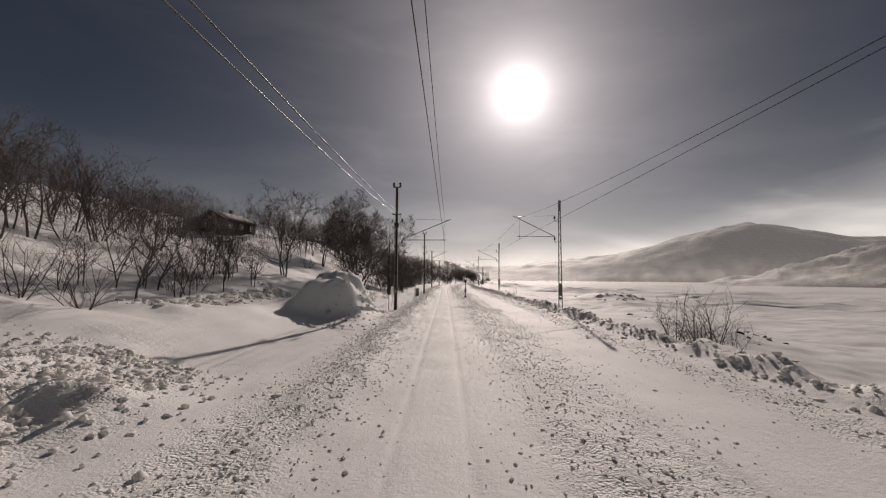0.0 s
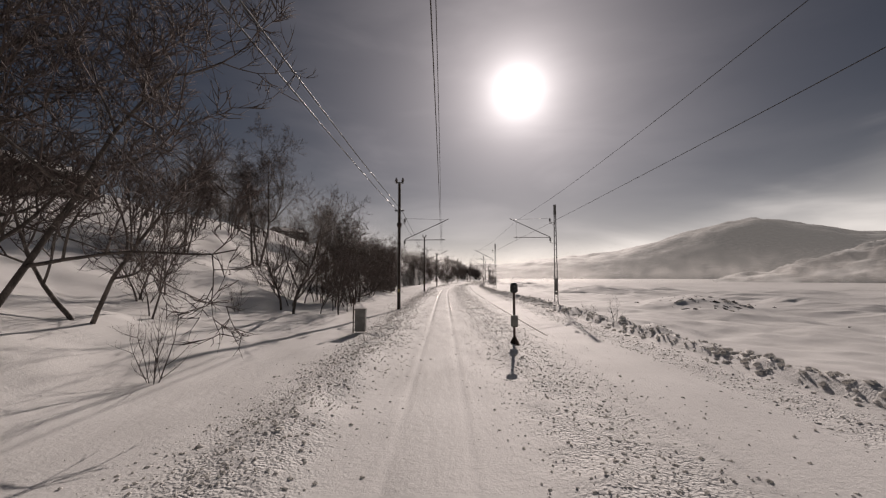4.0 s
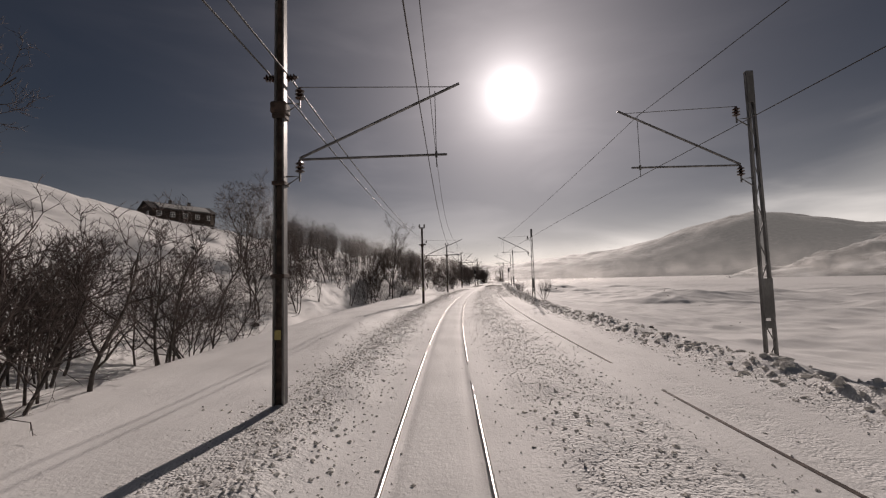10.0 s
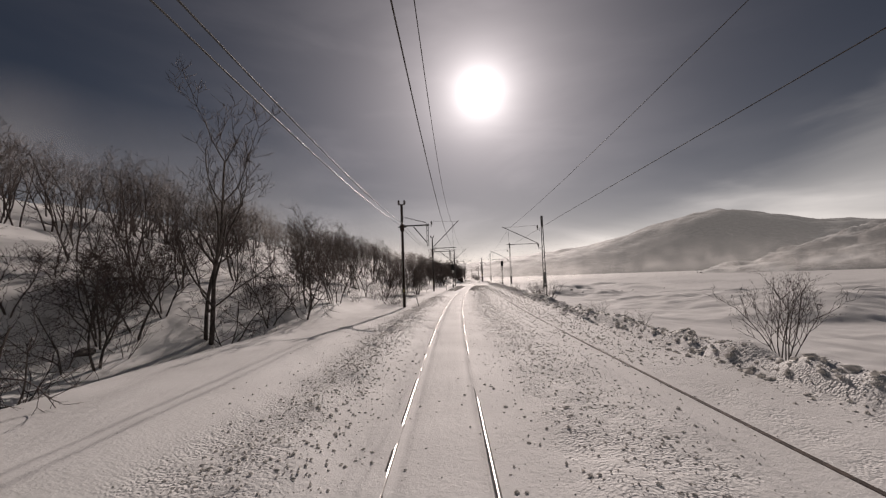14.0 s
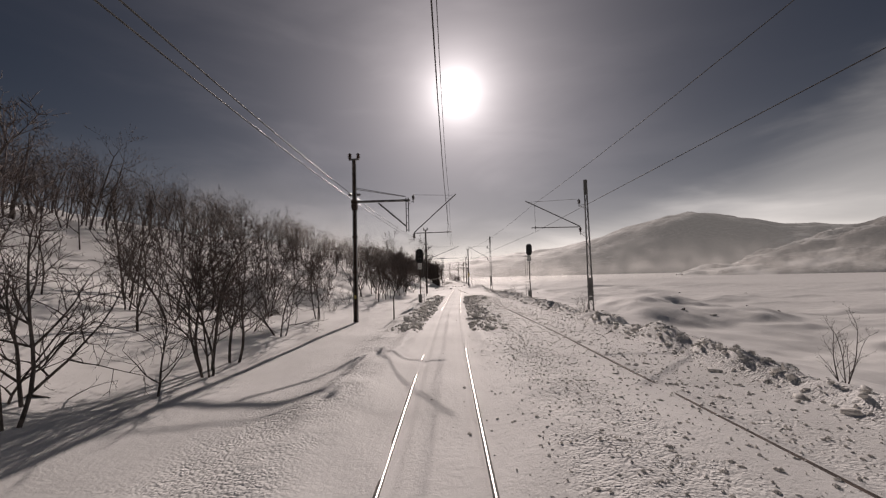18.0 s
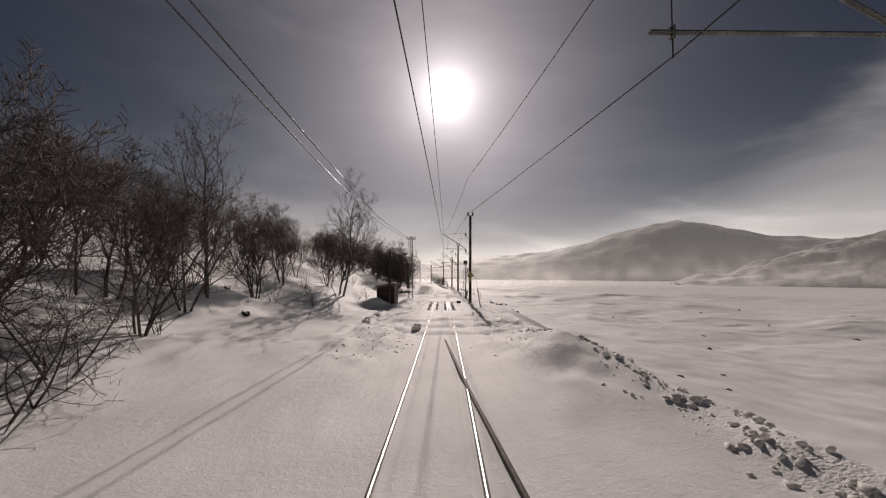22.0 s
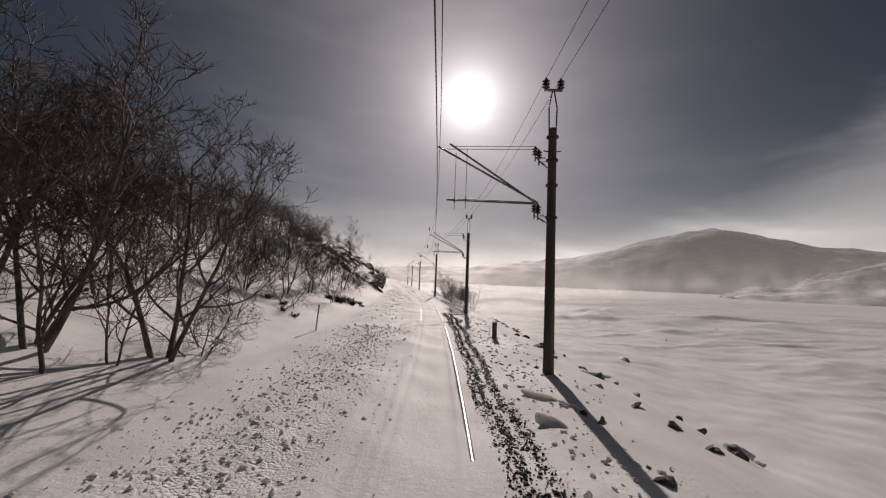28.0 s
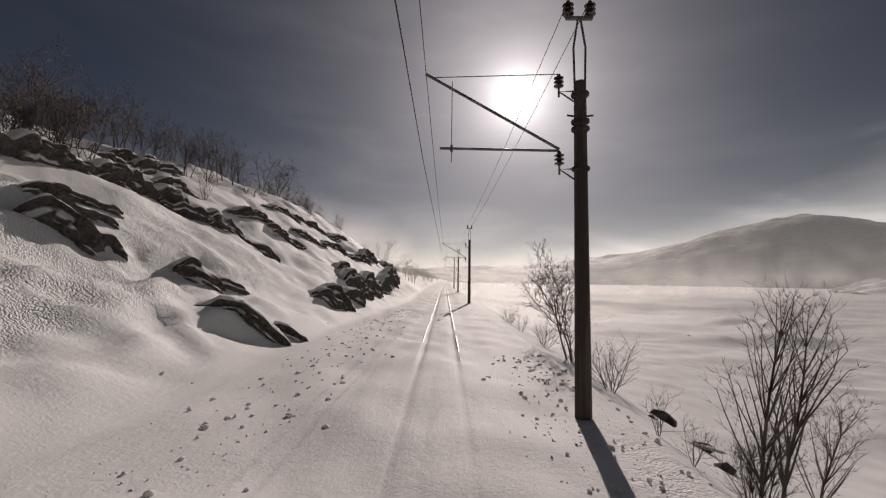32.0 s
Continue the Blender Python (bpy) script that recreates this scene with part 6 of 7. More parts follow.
clods("ballast", "bare strip of dark ballast stones beside the rail", 13000, 331, 363, lambda r, s: r.choice([1.06, 1.24, 1.26, 1.52, 1.6], len(s)) + 0.16 * r.rand(len(s)) * (s < 339) + (0.03 + 0.04 * np.sin(s * 1.7) ** 2) * r.randn(len(s)) + 0.05 * np.sin(s * 0.9), 0.010, 0.036, 11, mat=GRAVEL, category="gravel")
clods("ballast", "dark ballast stones between the sleepers", 3600, 276.4, 286.8, lambda r, s: r.choice([-1.0, -.4, .4, 1.0], len(s)) + 0.07 * r.randn(len(s)), 0.02, 0.05, 12, mat=GRAVEL, category="gravel", snap=0.6, lift=0.0)


# single blocks of hard snow beside the crossing
for s, lat, size in ((265.0, -1.35, .22), (266.7, -1.4, .2), (267.4, -4.2, .22), (269.0, -4.4, .18), (271.0, -4.1, .16), (231.5, 3.0, .3)):
    bm = bmesh.new()
    bmesh.ops.create_icosphere(bm, subdivisions=3, radius=1.0)
    for v in bm.verts:
        n = noise.noise(v.co * 1.4 + Vector((s, lat, 0))) * 0.35 + noise.noise(v.co * 4 + Vector((s, 0, lat))) * 0.12
        v.co = v.co * (1 + n)
        v.co.z *= 0.6
    me = bpy.data.meshes.new("snow_block")
    bm.to_mesh(me)
    bm.free()
    me.materials.append(CLOD)
    ob = new("snow_block", me)
    ob.matrix_basis = at(s, lat, ground_z(s, lat) + size * 0.3, rng.uniform(0, 360)) @ Matrix.Diagonal((size, size, size, 1))
    tagged(ob, "rough block of hard snow lying beside the track", "snow", "blocks of snow")
# ---------------------------------------------------------------- hut and lamp beside the line


def plank_hut(s, lat, z):
    """Shed of upright planks; x runs from the track side to the back, y along the line."""
    L, W, H, Hb = 3.0, 1.45, 1.98, 1.72
    th = thing("tool_shed", at(s, lat, z), "weathered plank tool shed with a lean-to roof in the snow", "shed")
    n = 17
    w = L / n
    front = part("front_wall", Shape().box((-0.05, L / 2, H / 2 - 0.1), (0.03, L - 0.02, H + 0.1)), DARKWOOD, th, "dark boarding behind the planks")
    for i in range(n):
        hole = 0.15 < (i + 0.5) * w < 1.15
        lo = -0.3 + rng.uniform(0, 0.06)
        p = part("plank", Shape().box((-0.018, (i + 0.5) * w, (lo + H) / 2), (0.026, w * (0.9 if hole else 0.74), H - lo), cut=0.004), BOARD, front)
    door = part("door", Shape().box((0.012, 0.68, 0.82), (0.03, 0.98, 1.62), cut=0.005), BOARD, th, "plank door with cross battens")
    part("batten", Shape().box((0.036, 0.68, 1.42), (0.022, 0.86, 0.13), cut=0.004), BOARD, door)
    part("batten", Shape().box((0.036, 0.68, 0.35), (0.022, 0.86, 0.13), cut=0.004), BOARD, door)
    part("batten", Shape().box((0.034, 0.68, 0.88), (0.02, 0.11, 1.18), Matrix.Rotation(radians(38), 3, "X"), cut=0.004), BOARD, door)
    part("latch", Shape().box((0.045, 1.08, 0.95), (0.03, 0.12, 0.05), cut=0.008), RUST, door)
    side = part("side_wall", Shape().box((-W / 2, -0.012, 0.75), (W, 0.03, 1.9)), DARKWOOD, th, "dark boarded gable")
    for i in range(9):
        x = -(i + 0.5) * W / 9
        top = H - (H - Hb) * (-x / W)
        part("plank", Shape().box((x, -0.04, (top - 0.3) / 2), (W / 9 * 0.84, 0.026, top + 0.3), cut=0.004), DARKWOOD, side)
    part("back_wall", Shape().box((-W, L / 2, 0.7), (0.04, L, 2.0)), DARKWOOD, th)
    part("far_wall", Shape().box((-W / 2, L, 0.75), (W, 0.04, 1.9)), DARKWOOD, th)
    tilt = math.atan2(H - Hb, W)
    part("roof", Shape().box((-W / 2 + 0.02, L / 2, (H + Hb) / 2 + 0.05), (W + 0.34, L + 0.36, 0.06), Matrix.Rotation(-tilt, 3, "Y"), cut=0.01), ROOFING, th, "dark felt roof")
    part("eaves_board", Shape().box((0.16, L / 2, H + 0.03), (0.03, L + 0.36, 0.15), cut=0.006), BOARD, th)
    part("verge_board", Shape().box((-W / 2 + 0.02, -0.19, (H + Hb) / 2 + 0.03), (W + 0.34, 0.03, 0.15), Matrix.Rotation(-tilt, 3, "Y"), cut=0.006), BOARD, th)
    part("snow_cover", Shape().box((-W / 2 - 0.1, L / 2, (H + Hb) / 2 + 0.12), (W - 0.1, L + 0.1, 0.08), Matrix.Rotation(-tilt, 3, "Y"), cut=0.04), CLOD, th, "thin snow on the roof")
    for k in range(4):
        x = -0.12 - 0.1 * k
        part("loose_cable", Shape().line([(x, -0.1, 0.55 + 0.03 * k), (x - 0.04, -0.16, 0.25), (x + 0.03 * k, -0.2, -0.05), (x + 0.1, -0.14, 0.1 * k)], 0.008, 5), BLACK, th)
    return th


plank_hut(279.8, -4.12, -0.12)
lp = thing("street_lamp", at(279.2, -4.45, 0), "wooden lamp post with a curved arm and a flat lantern", "lamp")
part("post", Shape().lathe((0, 0, -0.6), (0, 0, 1), [(0.095, 0), (0.09, 1.5), (0.075, 3.8), (0.06, 5.25), (0.03, 5.32)], 10), WOODPOLE, lp, "round weathered post")
part("cap", Shape().lathe((0, 0, 4.68), (0, 0, 1), [(0.05, 0), (0.055, 0.05), (0.03, 0.12), (0.012, 0.18)], 8), RUST, lp)
part("arm", Shape().line([(0.05, 0, 4.22), (0.3, 0.02, 4.30), (0.62, 0.04, 4.38), (0.9, 0.05, 4.40)], 0.018, 6), STEEL, lp, "curved steel arm")
lan = part("lantern", Shape().lathe((0.86, 0.05, 4.41), (1, 0, 0), [(0.03, 0), (0.07, 0.06), (0.11, 0.25), (0.11, 0.45), (0.06, 0.6), (0.02, 0.63)], 10), BOXGREY, lp, "flat grey lantern")
part("glass_bowl", Shape().lathe((0.97, 0.05, 4.355), (1, 0, 0), [(0.02, 0), (0.08, 0.05), (0.085, 0.36), (0.02, 0.46)], 8), LENSG, lan)
part("arm_clamp", Shape().box((0.03, 0, 4.22), (0.2, 0.2, 0.08), cut=0.02), RUST, lp)

# ---------------------------------------------------------------- lattice tower with its weights
tw = thing("lattice_tower", at(293.2, -3.75, 0.2), "narrow riveted lattice anchor tower", "tower")
TH0, WB, WT = 6.9, 0.46, 0.26
for sx in (-1, 1):
    for sy in (-1, 1):
        part("leg", Shape().tube((sx * WB / 2, sy * WB / 2, -0.6), (sx * WT / 2, sy * WT / 2, TH0), 0.036, 0.03, 4), STEEL, tw, "angle-iron leg")
for k in range(15):
    z0, z1 = k * 0.46, (k + 1) * 0.46
    a, b = (WB + (WT - WB) * (z + 0.6) / (TH0 + 0.6) for z in (z0, z1))
    for face in range(4):
        m = Matrix.Rotation(face * math.pi / 2, 3, "Z")
        part("brace", Shape().tube(m @ Vector((-a / 2, -a / 2, z0)), m @ Vector((b / 2, -b / 2, z1)), 0.014, n=4), STEEL, tw)
        part("brace", Shape().tube(m @ Vector((a / 2, -a / 2, z0)), m @ Vector((-b / 2, -b / 2, z1)), 0.014, n=4), STEEL, tw)
part("cap_plate", Shape().box((0, 0, TH0 + 0.02), (0.36, 0.36, 0.05), cut=0.01), RUST, tw)
part("cross_arm", Shape().box((0, 0, TH0 - 0.25), (0.9, 0.08, 0.09), cut=0.012), RUST, tw)
for x in (-0.42, 0.42):
    insulator("insulator", (x, 0, TH0 - 0.2), (0, 0, 1), tw, 0.9)
for z in (0.55, 2.9):
    part("clamp_ring", Shape().box((0, 0, z), (0.5, 0.5, 0.07), cut=0.01), RUST, tw)
part("signal_box", Shape().box((0.38, -0.1, 1.1), (0.14, 0.2, 0.3), cut=0.02), BOXGREY, tw)
cw = thing("tension_weight", at(292.9, -4.08, 0.2), "dark stack of round tension weights hanging beside the tower", "weight")
for k in range(14):
    part("weight_disc", Shape().lathe((0, 0, 0.95 + k * 0.21), (0, 0, 1), [(0.10, 0), (0.135, 0.02), (0.135, 0.18), (0.10, 0.205)], 12), RUST, cw)
part("rod", Shape().tube((0, 0, -0.3), (0, 0, 6.4), 0.02, n=6), RUST, cw, "guide rod")
wire("guy_wire", "dark anchor wire with insulators slanting to the ground", [(293.5, -3.6, 6.6), (305.0, -5.2, 1.0)], WIRE, 0.008, 0.02)

cw2 = copy_thing(cw, at(31.7, -4.35, 0.3))


def guy(p, q, label, beads):
    """A taut guy wire from p to q (s, lat, z) with small insulators strung on it."""
    a, b = at(p[0], p[1], p[2]).translation, at(q[0], q[1], q[2]).translation
    th = thing("guy_wire", Matrix(), label, "wire")
    part("wire", Shape().tube(a, b, 0.009, n=6), WIRE, th)
    d = (b - a).normalized()
    for f in beads:
        part("insulator", Shape().lathe(a + (b - a) * f, d, [(0.012, 0), (0.03, 0.02), (0.036, 0.05), (0.03, 0.08), (0.012, 0.10)], 8), CERAMIC, th, "small dark insulator")
    return th


guy((32.0, -3.5, 6.4), (36.8, -4.8, ground_z(36.8, -4.8) - 0.1), "thin guy wire with small insulators anchored in the snow", [0.30 + 0.035 * k for k in range(6)])
for s, lat, z in ((365.9, -0.42, 6.75), (365.9, -0.5, 5.25)):
    th = thing("strain_insulator", at(s, lat, z), "dark ribbed insulator hung in the overhead line", "insulator", "insulators in the wires")
    part("body", Shape().lathe((0, 0, 0), (0, 0, 1), [(0.02, 0), (0.05, 0.03), (0.03, 0.06), (0.055, 0.10), (0.03, 0.14), (0.055, 0.18), (0.03, 0.22), (0.05, 0.25), (0.02, 0.28)], 10), CERAMIC, th)
    part("clamp", Shape().box((0, 0, 0.31), (0.05, 0.12, 0.06), cut=0.01), STEEL, th, "steel wire clamp")
for s, lat, z in ((305.0, 2.32, 8.12), (305.5, 2.76, 8.11)):
    th = thing("strain_insulator", at(s, lat, z), "dark ribbed insulator hung in the overhead line", "insulator", "insulators in the wires")
    part("body", Shape().lathe((0, -0.3, 0), (0, 1, 0), [(0.02, 0), (0.05, 0.05), (0.07, 0.10), (0.035, 0.16), (0.07, 0.22), (0.035, 0.28), (0.07, 0.34), (0.035, 0.40), (0.07, 0.46), (0.05, 0.52), (0.02, 0.6)], 10), CERAMIC, th)
    for y in (-0.33, 0.33):
        part("clamp", Shape().box((0, y, 0), (0.04, 0.1, 0.05), cut=0.01), STEEL, th, "steel wire clamp")

# ---------------------------------------------------------------- signals


def oval_outline(w, h, n=9):
    r = w / 2
    return [(r * math.cos(a), h / 2 - r + r * math.sin(a)) for a in [math.pi * k / n for k in range(n + 1)]] + [(r * math.cos(a), -h / 2 + r + r * math.sin(a)) for a in [math.pi + math.pi * k / n for k in range(n + 1)]]


def ladder(parent, x, y, z0, z1, w=0.3):
    ld = part("ladder", Shape().tube((x - w / 2, y, z0), (x - w / 2, y, z1), 0.014, n=6).tube((x + w / 2, y, z0), (x + w / 2, y, z1), 0.014, n=6), STEEL, parent, "narrow steel ladder")
    k = 0
    while z0 + 0.25 + 0.3 * k < z1:
        z = z0 + 0.25 + 0.3 * k
        part("rung", Shape().tube((x - w / 2, y, z), (x + w / 2, y, z), 0.009, n=5), STEEL, ld)
        k += 1
    pts = [(x + 0.32 * math.sin(a) * 1.0, y - 0.28 + 0.30 * math.cos(a), z1 + 0.02) for a in [2 * math.pi * i / 14 for i in range(15)]]
    part("hoop", Shape().line(pts, 0.016, 5), BLACK, ld, "round safety hoop")


def main_signal(s, lat, letter, ztop, ladder_x, turn=0.0, w=0.68, h=1.34):
    g = ground_z(s, lat)
    th = thing("railway_signal", at(s, lat, 0, turn), "black oval railway light signal on a slim grey post", "signal", "main signals")
    hz = ztop - h / 2
    head = part("signal_head", Shape().prism([(x, hz + z) for x, z in oval_outline(w, h)], -0.14, -0.10), BLACK, th, "black oval backing board")
    part("housing", Shape().prism([(x * 0.62, hz + z * 0.8) for x, z in oval_outline(w, h)], -0.10, 0.12), BLACK, head)
    for k, z in enumerate((h / 4, 0.0, -h / 4)):
        part("lens", Shape().lathe((0, -0.142, hz + z), (0, -1, 0), [(0.09, 0), (0.09, 0.02), (0.06, 0.035)], 14), LENSG, head)
        hood = Shape()
        n = 9
        vs, fs = [], []
        for j in range(n + 1):
            a = math.pi * (0.0 + j / n)
            for r, y in ((0.125, -0.14), (0.125, -0.36), (0.115, -0.36), (0.115, -0.14)):
                vs.append((r * math.cos(a), y, hz + z + r * math.sin(a)))
        for j in range(n):
            fs += [(j * 4 + q, j * 4 + (q + 1) % 4, j * 4 + 4 + (q + 1) % 4, j * 4 + 4 + q) for q in range(4)]
        part("hood", hood.add(vs, fs), BLACK, head)
    part("post", Shape().tube((0, 0, g - 0.3), (0, 0, hz), 0.058, 0.045, 10), RUST, th, "round dark steel post")
    pl = part("name_plate", Shape().box((0, -0.085, hz - h / 2 - 0.29), (0.36, 0.012, 0.58), cut=0.004), WHITE, th, "white plate with black letters")
    for i, t in enumerate((letter, "314", "UST")):
        lettering(t, 0.20, Matrix.Translation((0, -0.0935, hz - h / 2 - 0.15 - 0.18 * i)) @ Matrix.Rotation(math.pi / 2, 4, "X"), BLACK, pl)
    part("base_box", Shape().box((-0.03, -0.02, g + 0.42), (0.30, 0.24, 0.72), cut=0.02), BOXGREY, th, "grey connection box")
    part("foot", Shape().add([(-.2, -.2, g - .2), (.2, -.2, g - .2), (.2, .2, g - .2), (-.2, .2, g - .2), (-.07, -.07, g + .12), (.07, -.07, g + .12), (.07, .07, g + .12), (-.07, .07, g + .12)], [(0, 1, 5, 4), (1, 2, 6, 5), (2, 3, 7, 6), (3, 0, 4, 7), (4, 5, 6, 7)]), RUST, th)
    ladder(th, ladder_x, 0.22, g - 0.1, hz - 0.62, 0.2)
    for z in (g + 1.4, hz - 0.7):
        part("stay", Shape().tube((0, 0, z), (ladder_x, 0.22, z), 0.012, n=5), STEEL, th)
    return th


main_signal(226.4, -3.15, "M", 5.1, 0.22)
main_signal(228.4, 7.3, "O", 5.4, -0.26, w=0.56, h=1.12)

sb = thing("railway_signal", at(293.2, 2.62, 0), "signal post with a square lamp box, horn and ladder", "signal", "main signals")
g = ground_z(293.2, 2.62)
part("post", Shape().tube((0, 0, g - 0.3), (0, 0, 4.0), 0.065, 0.055, 10), RUST, sb, "dark steel post")
bx = part("lamp_box", Shape().box((-0.06, -0.02, 4.17), (0.42, 0.3, 0.46), cut=0.02), BLACK, sb, "square black lamp box")
part("lamp_face", Shape().box((-0.06, -0.172, 4.17), (0.36, 0.01, 0.4), cut=0.004), LENSG, bx)
for k in range(5):
    part("lamp_point", Shape().lathe((-0.14 + 0.045 * k, -0.178, 4.08 + 0.03 * k), (0, -1, 0), [(0.018, 0), (0.012, 0.012)], 8), WHITE, bx)
hn = part("horn_lamp", Shape().lathe((0.12, 0.0, 3.38), (0.7, -0.7, 0.15), [(0.06, 0), (0.075, 0.1), (0.09, 0.2), (0.12, 0.27), (0.11, 0.275)], 12), BOXGREY, sb, "grey horn on a bracket")
part("horn_body", Shape().lathe((0.2, 0.02, 3.0), (0, 0, 1), [(0.05, 0), (0.08, 0.04), (0.08, 0.22), (0.05, 0.27)], 10), BOXGREY, hn)
part("horn_bracket", Shape().line([(0, 0, 2.95), (0.2, 0.02, 2.95), (0.2, 0.02, 3.4), (0, 0, 3.45)], 0.018, 5), RUST, sb)
zp = part("name_plate", Shape().box((0.03, -0.08, 2.08), (0.16, 0.01, 0.3), cut=0.004), WHITE, sb, "small white plate with a black Z")
lettering("Z", 0.19, Matrix.Translation((0.0, -0.0865, 2.04)) @ Matrix.Rotation(math.pi / 2, 4, "X"), BLACK, zp)
part("base_box", Shape().box((0.06, -0.1, 0.62), (0.32, 0.22, 0.56), cut=0.02), BOXGREY, sb, "grey connection box")
part("foot", Shape().add([(-.24, -.24, g - .2), (.24, -.24, g - .2), (.24, .24, g - .2), (-.24, .24, g - .2), (-.07, -.07, .34), (.07, -.07, .34), (.07, .07, .34), (-.07, .07, .34)], [(0, 1, 5, 4), (1, 2, 6, 5), (2, 3, 7, 6), (3, 0, 4, 7), (4, 5, 6, 7)]), RUST, sb)
ladder(sb, -0.17, 0.1, g - 0.1, 3.65, 0.16)

# small line-side things
dw = thing("shunting_signal", at(51.4, 2.47, 0), "low signal on a thin post between the tracks", "signal")
g = ground_z(51.4, 2.47)
part("post", Shape().tube((0, 0, g - 0.3), (0, 0, 2.15), 0.045, n=8), RUST, dw)
part("signal_head", Shape().box((0, 0, 2.12), (0.26, 0.18, 0.36), cut=0.06), BLACK, dw, "small black signal head")
for k in range(2):
    part("lens", Shape().lathe((0, -0.09, 2.05 + 0.15 * k), (0, -1, 0), [(0.05, 0), (0.05, 0.03), (0.03, 0.04)], 10), LENSG, dw)
part("switch_box", Shape().box((0, -0.04, 0.95), (0.24, 0.18, 0.42), cut=0.03), BOXGREY, dw)
part("foot", Shape().lathe((0, 0, g - 0.2), (0, 0, 1), [(0.2, 0), (0.18, 0.15), (0.06, 0.4)], 8), RUST, dw)
cb = thing("relay_cabinet", at(54.9, -3.72, 0), "grey relay cabinet on a post half buried in snow", "cabinet")
g = ground_z(54.9, -3.72)
part("body", Shape().box((0, 0, g + 0.55), (0.46, 0.34, 0.95), cut=0.02), BOXGREY, cb)
part("door", Shape().box((0, -0.18, g + 0.55), (0.40, 0.02, 0.86), cut=0.006), BOXGREY, cb)
part("lid", Shape().box((0, 0, g + 1.04), (0.52, 0.4, 0.05), cut=0.012), BOXGREY, cb)
part("side_post", Shape().tube((-0.34, 0.1, g - 0.3), (-0.34, 0.1, g + 1.45), 0.03, n=6).box((-0.34, 0.1, g + 1.4), (0.14, 0.08, 0.24), cut=0.02), RUST, cb)


def stake(s, lat, h, label="thin dark marker stake standing in the snow", lean=0.0, mat=None, r=0.03):
    g = ground_z(s, lat)
    th = thing("snow_stake", at(s, lat, g), label, "stake", "marker stakes")
    part("rod", Shape().tube((0, 0, -0.4), (lean, 0, h), r, r * 0.9, 7), mat or WOODPOLE, th)
    part("tip", Shape().lathe((lean * (1 - .12 / h), 0, h - 0.12), (0, 0, 1), [(r * 1.25, 0), (r * 1.25, 0.1), (r * 0.5, 0.13)], 7), mat or WOODPOLE, th)


stake(211.9, -3.35, 1.3, r=0.04)
stake(241, -3.9, 0.95)
stake(349.6, -5.6, 1.15, lean=0.12)
stake(174.0, -3.1, 0.75, lean=-0.3)
stake(294.6, 4.5, 0.75, r=0.015)
stake(211.5, -7.6, 1.0, r=0.012)
tb = thing("marker_board", at(294.3, 2.05, 0), "small yellowish board on a leaning rod", "sign")
g = ground_z(294.3, 2.05)
part("rod", Shape().tube((-0.03, 0, g - 0.3), (0.33, 0, 1.86), 0.018, n=6), RUST, tb)
part("board", Shape().box((0.33, -0.02, 1.9), (0.26, 0.02, 0.1), cut=0.006), YELLOW, tb)
gp = thing("guy_anchor", at(280.6, 3.05, 0), "striped guard post round the guy wire", "post")
part("guard_tube", Shape().tube((0.12, 0, ground_z(280.6, 3.05) - 0.2), (-0.12, 0.6, 1.55), 0.04, n=8), RUST, gp, "dark protective tube")
part("band", Shape().tube((-0.02, 0.35, 1.15), (-0.05, 0.43, 1.27), 0.043, n=8), WHITE, gp)
wire("guy_wire", "thin guy wire with a string of insulators", [(281.2, 2.95, 1.5), (284.0, 2.35, 5.6)], WIRE, 0.009, 0.0)
pb = thing("track_box", at(284.6, 1.45, 0.08), "low dark cable box beside the rail", "box")
part("body", Shape().box((0, 0, 0.05), (0.4, 0.3, 0.2), cut=0.02), BLACK, pb)
part("lid", Shape().box((0, 0, 0.165), (0.44, 0.34, 0.03), cut=0.01), BOXGREY, pb)
part("cable", Shape().line([(-0.2, 0, 0.08), (-0.45, 0.02, 0.05), (-0.66, 0, -0.02)], 0.016, 6), BLACK, pb)
sp = thing("cut_post", at(349.3, 2.6, 0), "short dark wooden post on the embankment", "post")
part("post", Shape().box((0, 0, ground_z(349.3, 2.6) + 0.2), (0.2, 0.2, 1.1), cut=0.03), WOODPOLE, sp)
part("cap", Shape().box((0, 0, ground_z(349.3, 2.6) + 0.77), (0.23, 0.23, 0.05), cut=0.015), CLOD, sp, "little cap of snow")

# ---------------------------------------------------------------- boardwalk with its railing
bw = thing("boardwalk", Matrix(), "dark planked walkway with a thin steel railing beside the line", "walkway")
B0, B1 = 362.2, 385.0


def jog(s):
    """The walkway swings towards the line at its near end."""
    return -0.38 * float(ramp01(s, 366.2, 362.2))


cuts = [B0, 364.2, 366.2] + [366.2 + 2.35 * k for k in range(1, 9)]
for j in range(7):
    for s0, s1 in zip(cuts, cuts[1:]):
        a, b = place(s0 + 0.01, 1.93 + j * 0.115 + jog(s0)), place(s1 - 0.01, 1.93 + j * 0.115 + jog(s1))
        mid, d = Vector(((float(a[0] + b[0])) / 2, float(a[1] + b[1]) / 2, -0.06 - 0.004 * (j % 2) + rng.uniform(-.004, .004))), Vector((float(b[0] - a[0]), float(b[1] - a[1]), 0))
        part("plank", Shape().box(mid, (0.098, d.length, 0.045), Matrix.Rotation(math.atan2(-d.x, d.y), 3, "Z"), cut=0.006), FROSTED, bw)
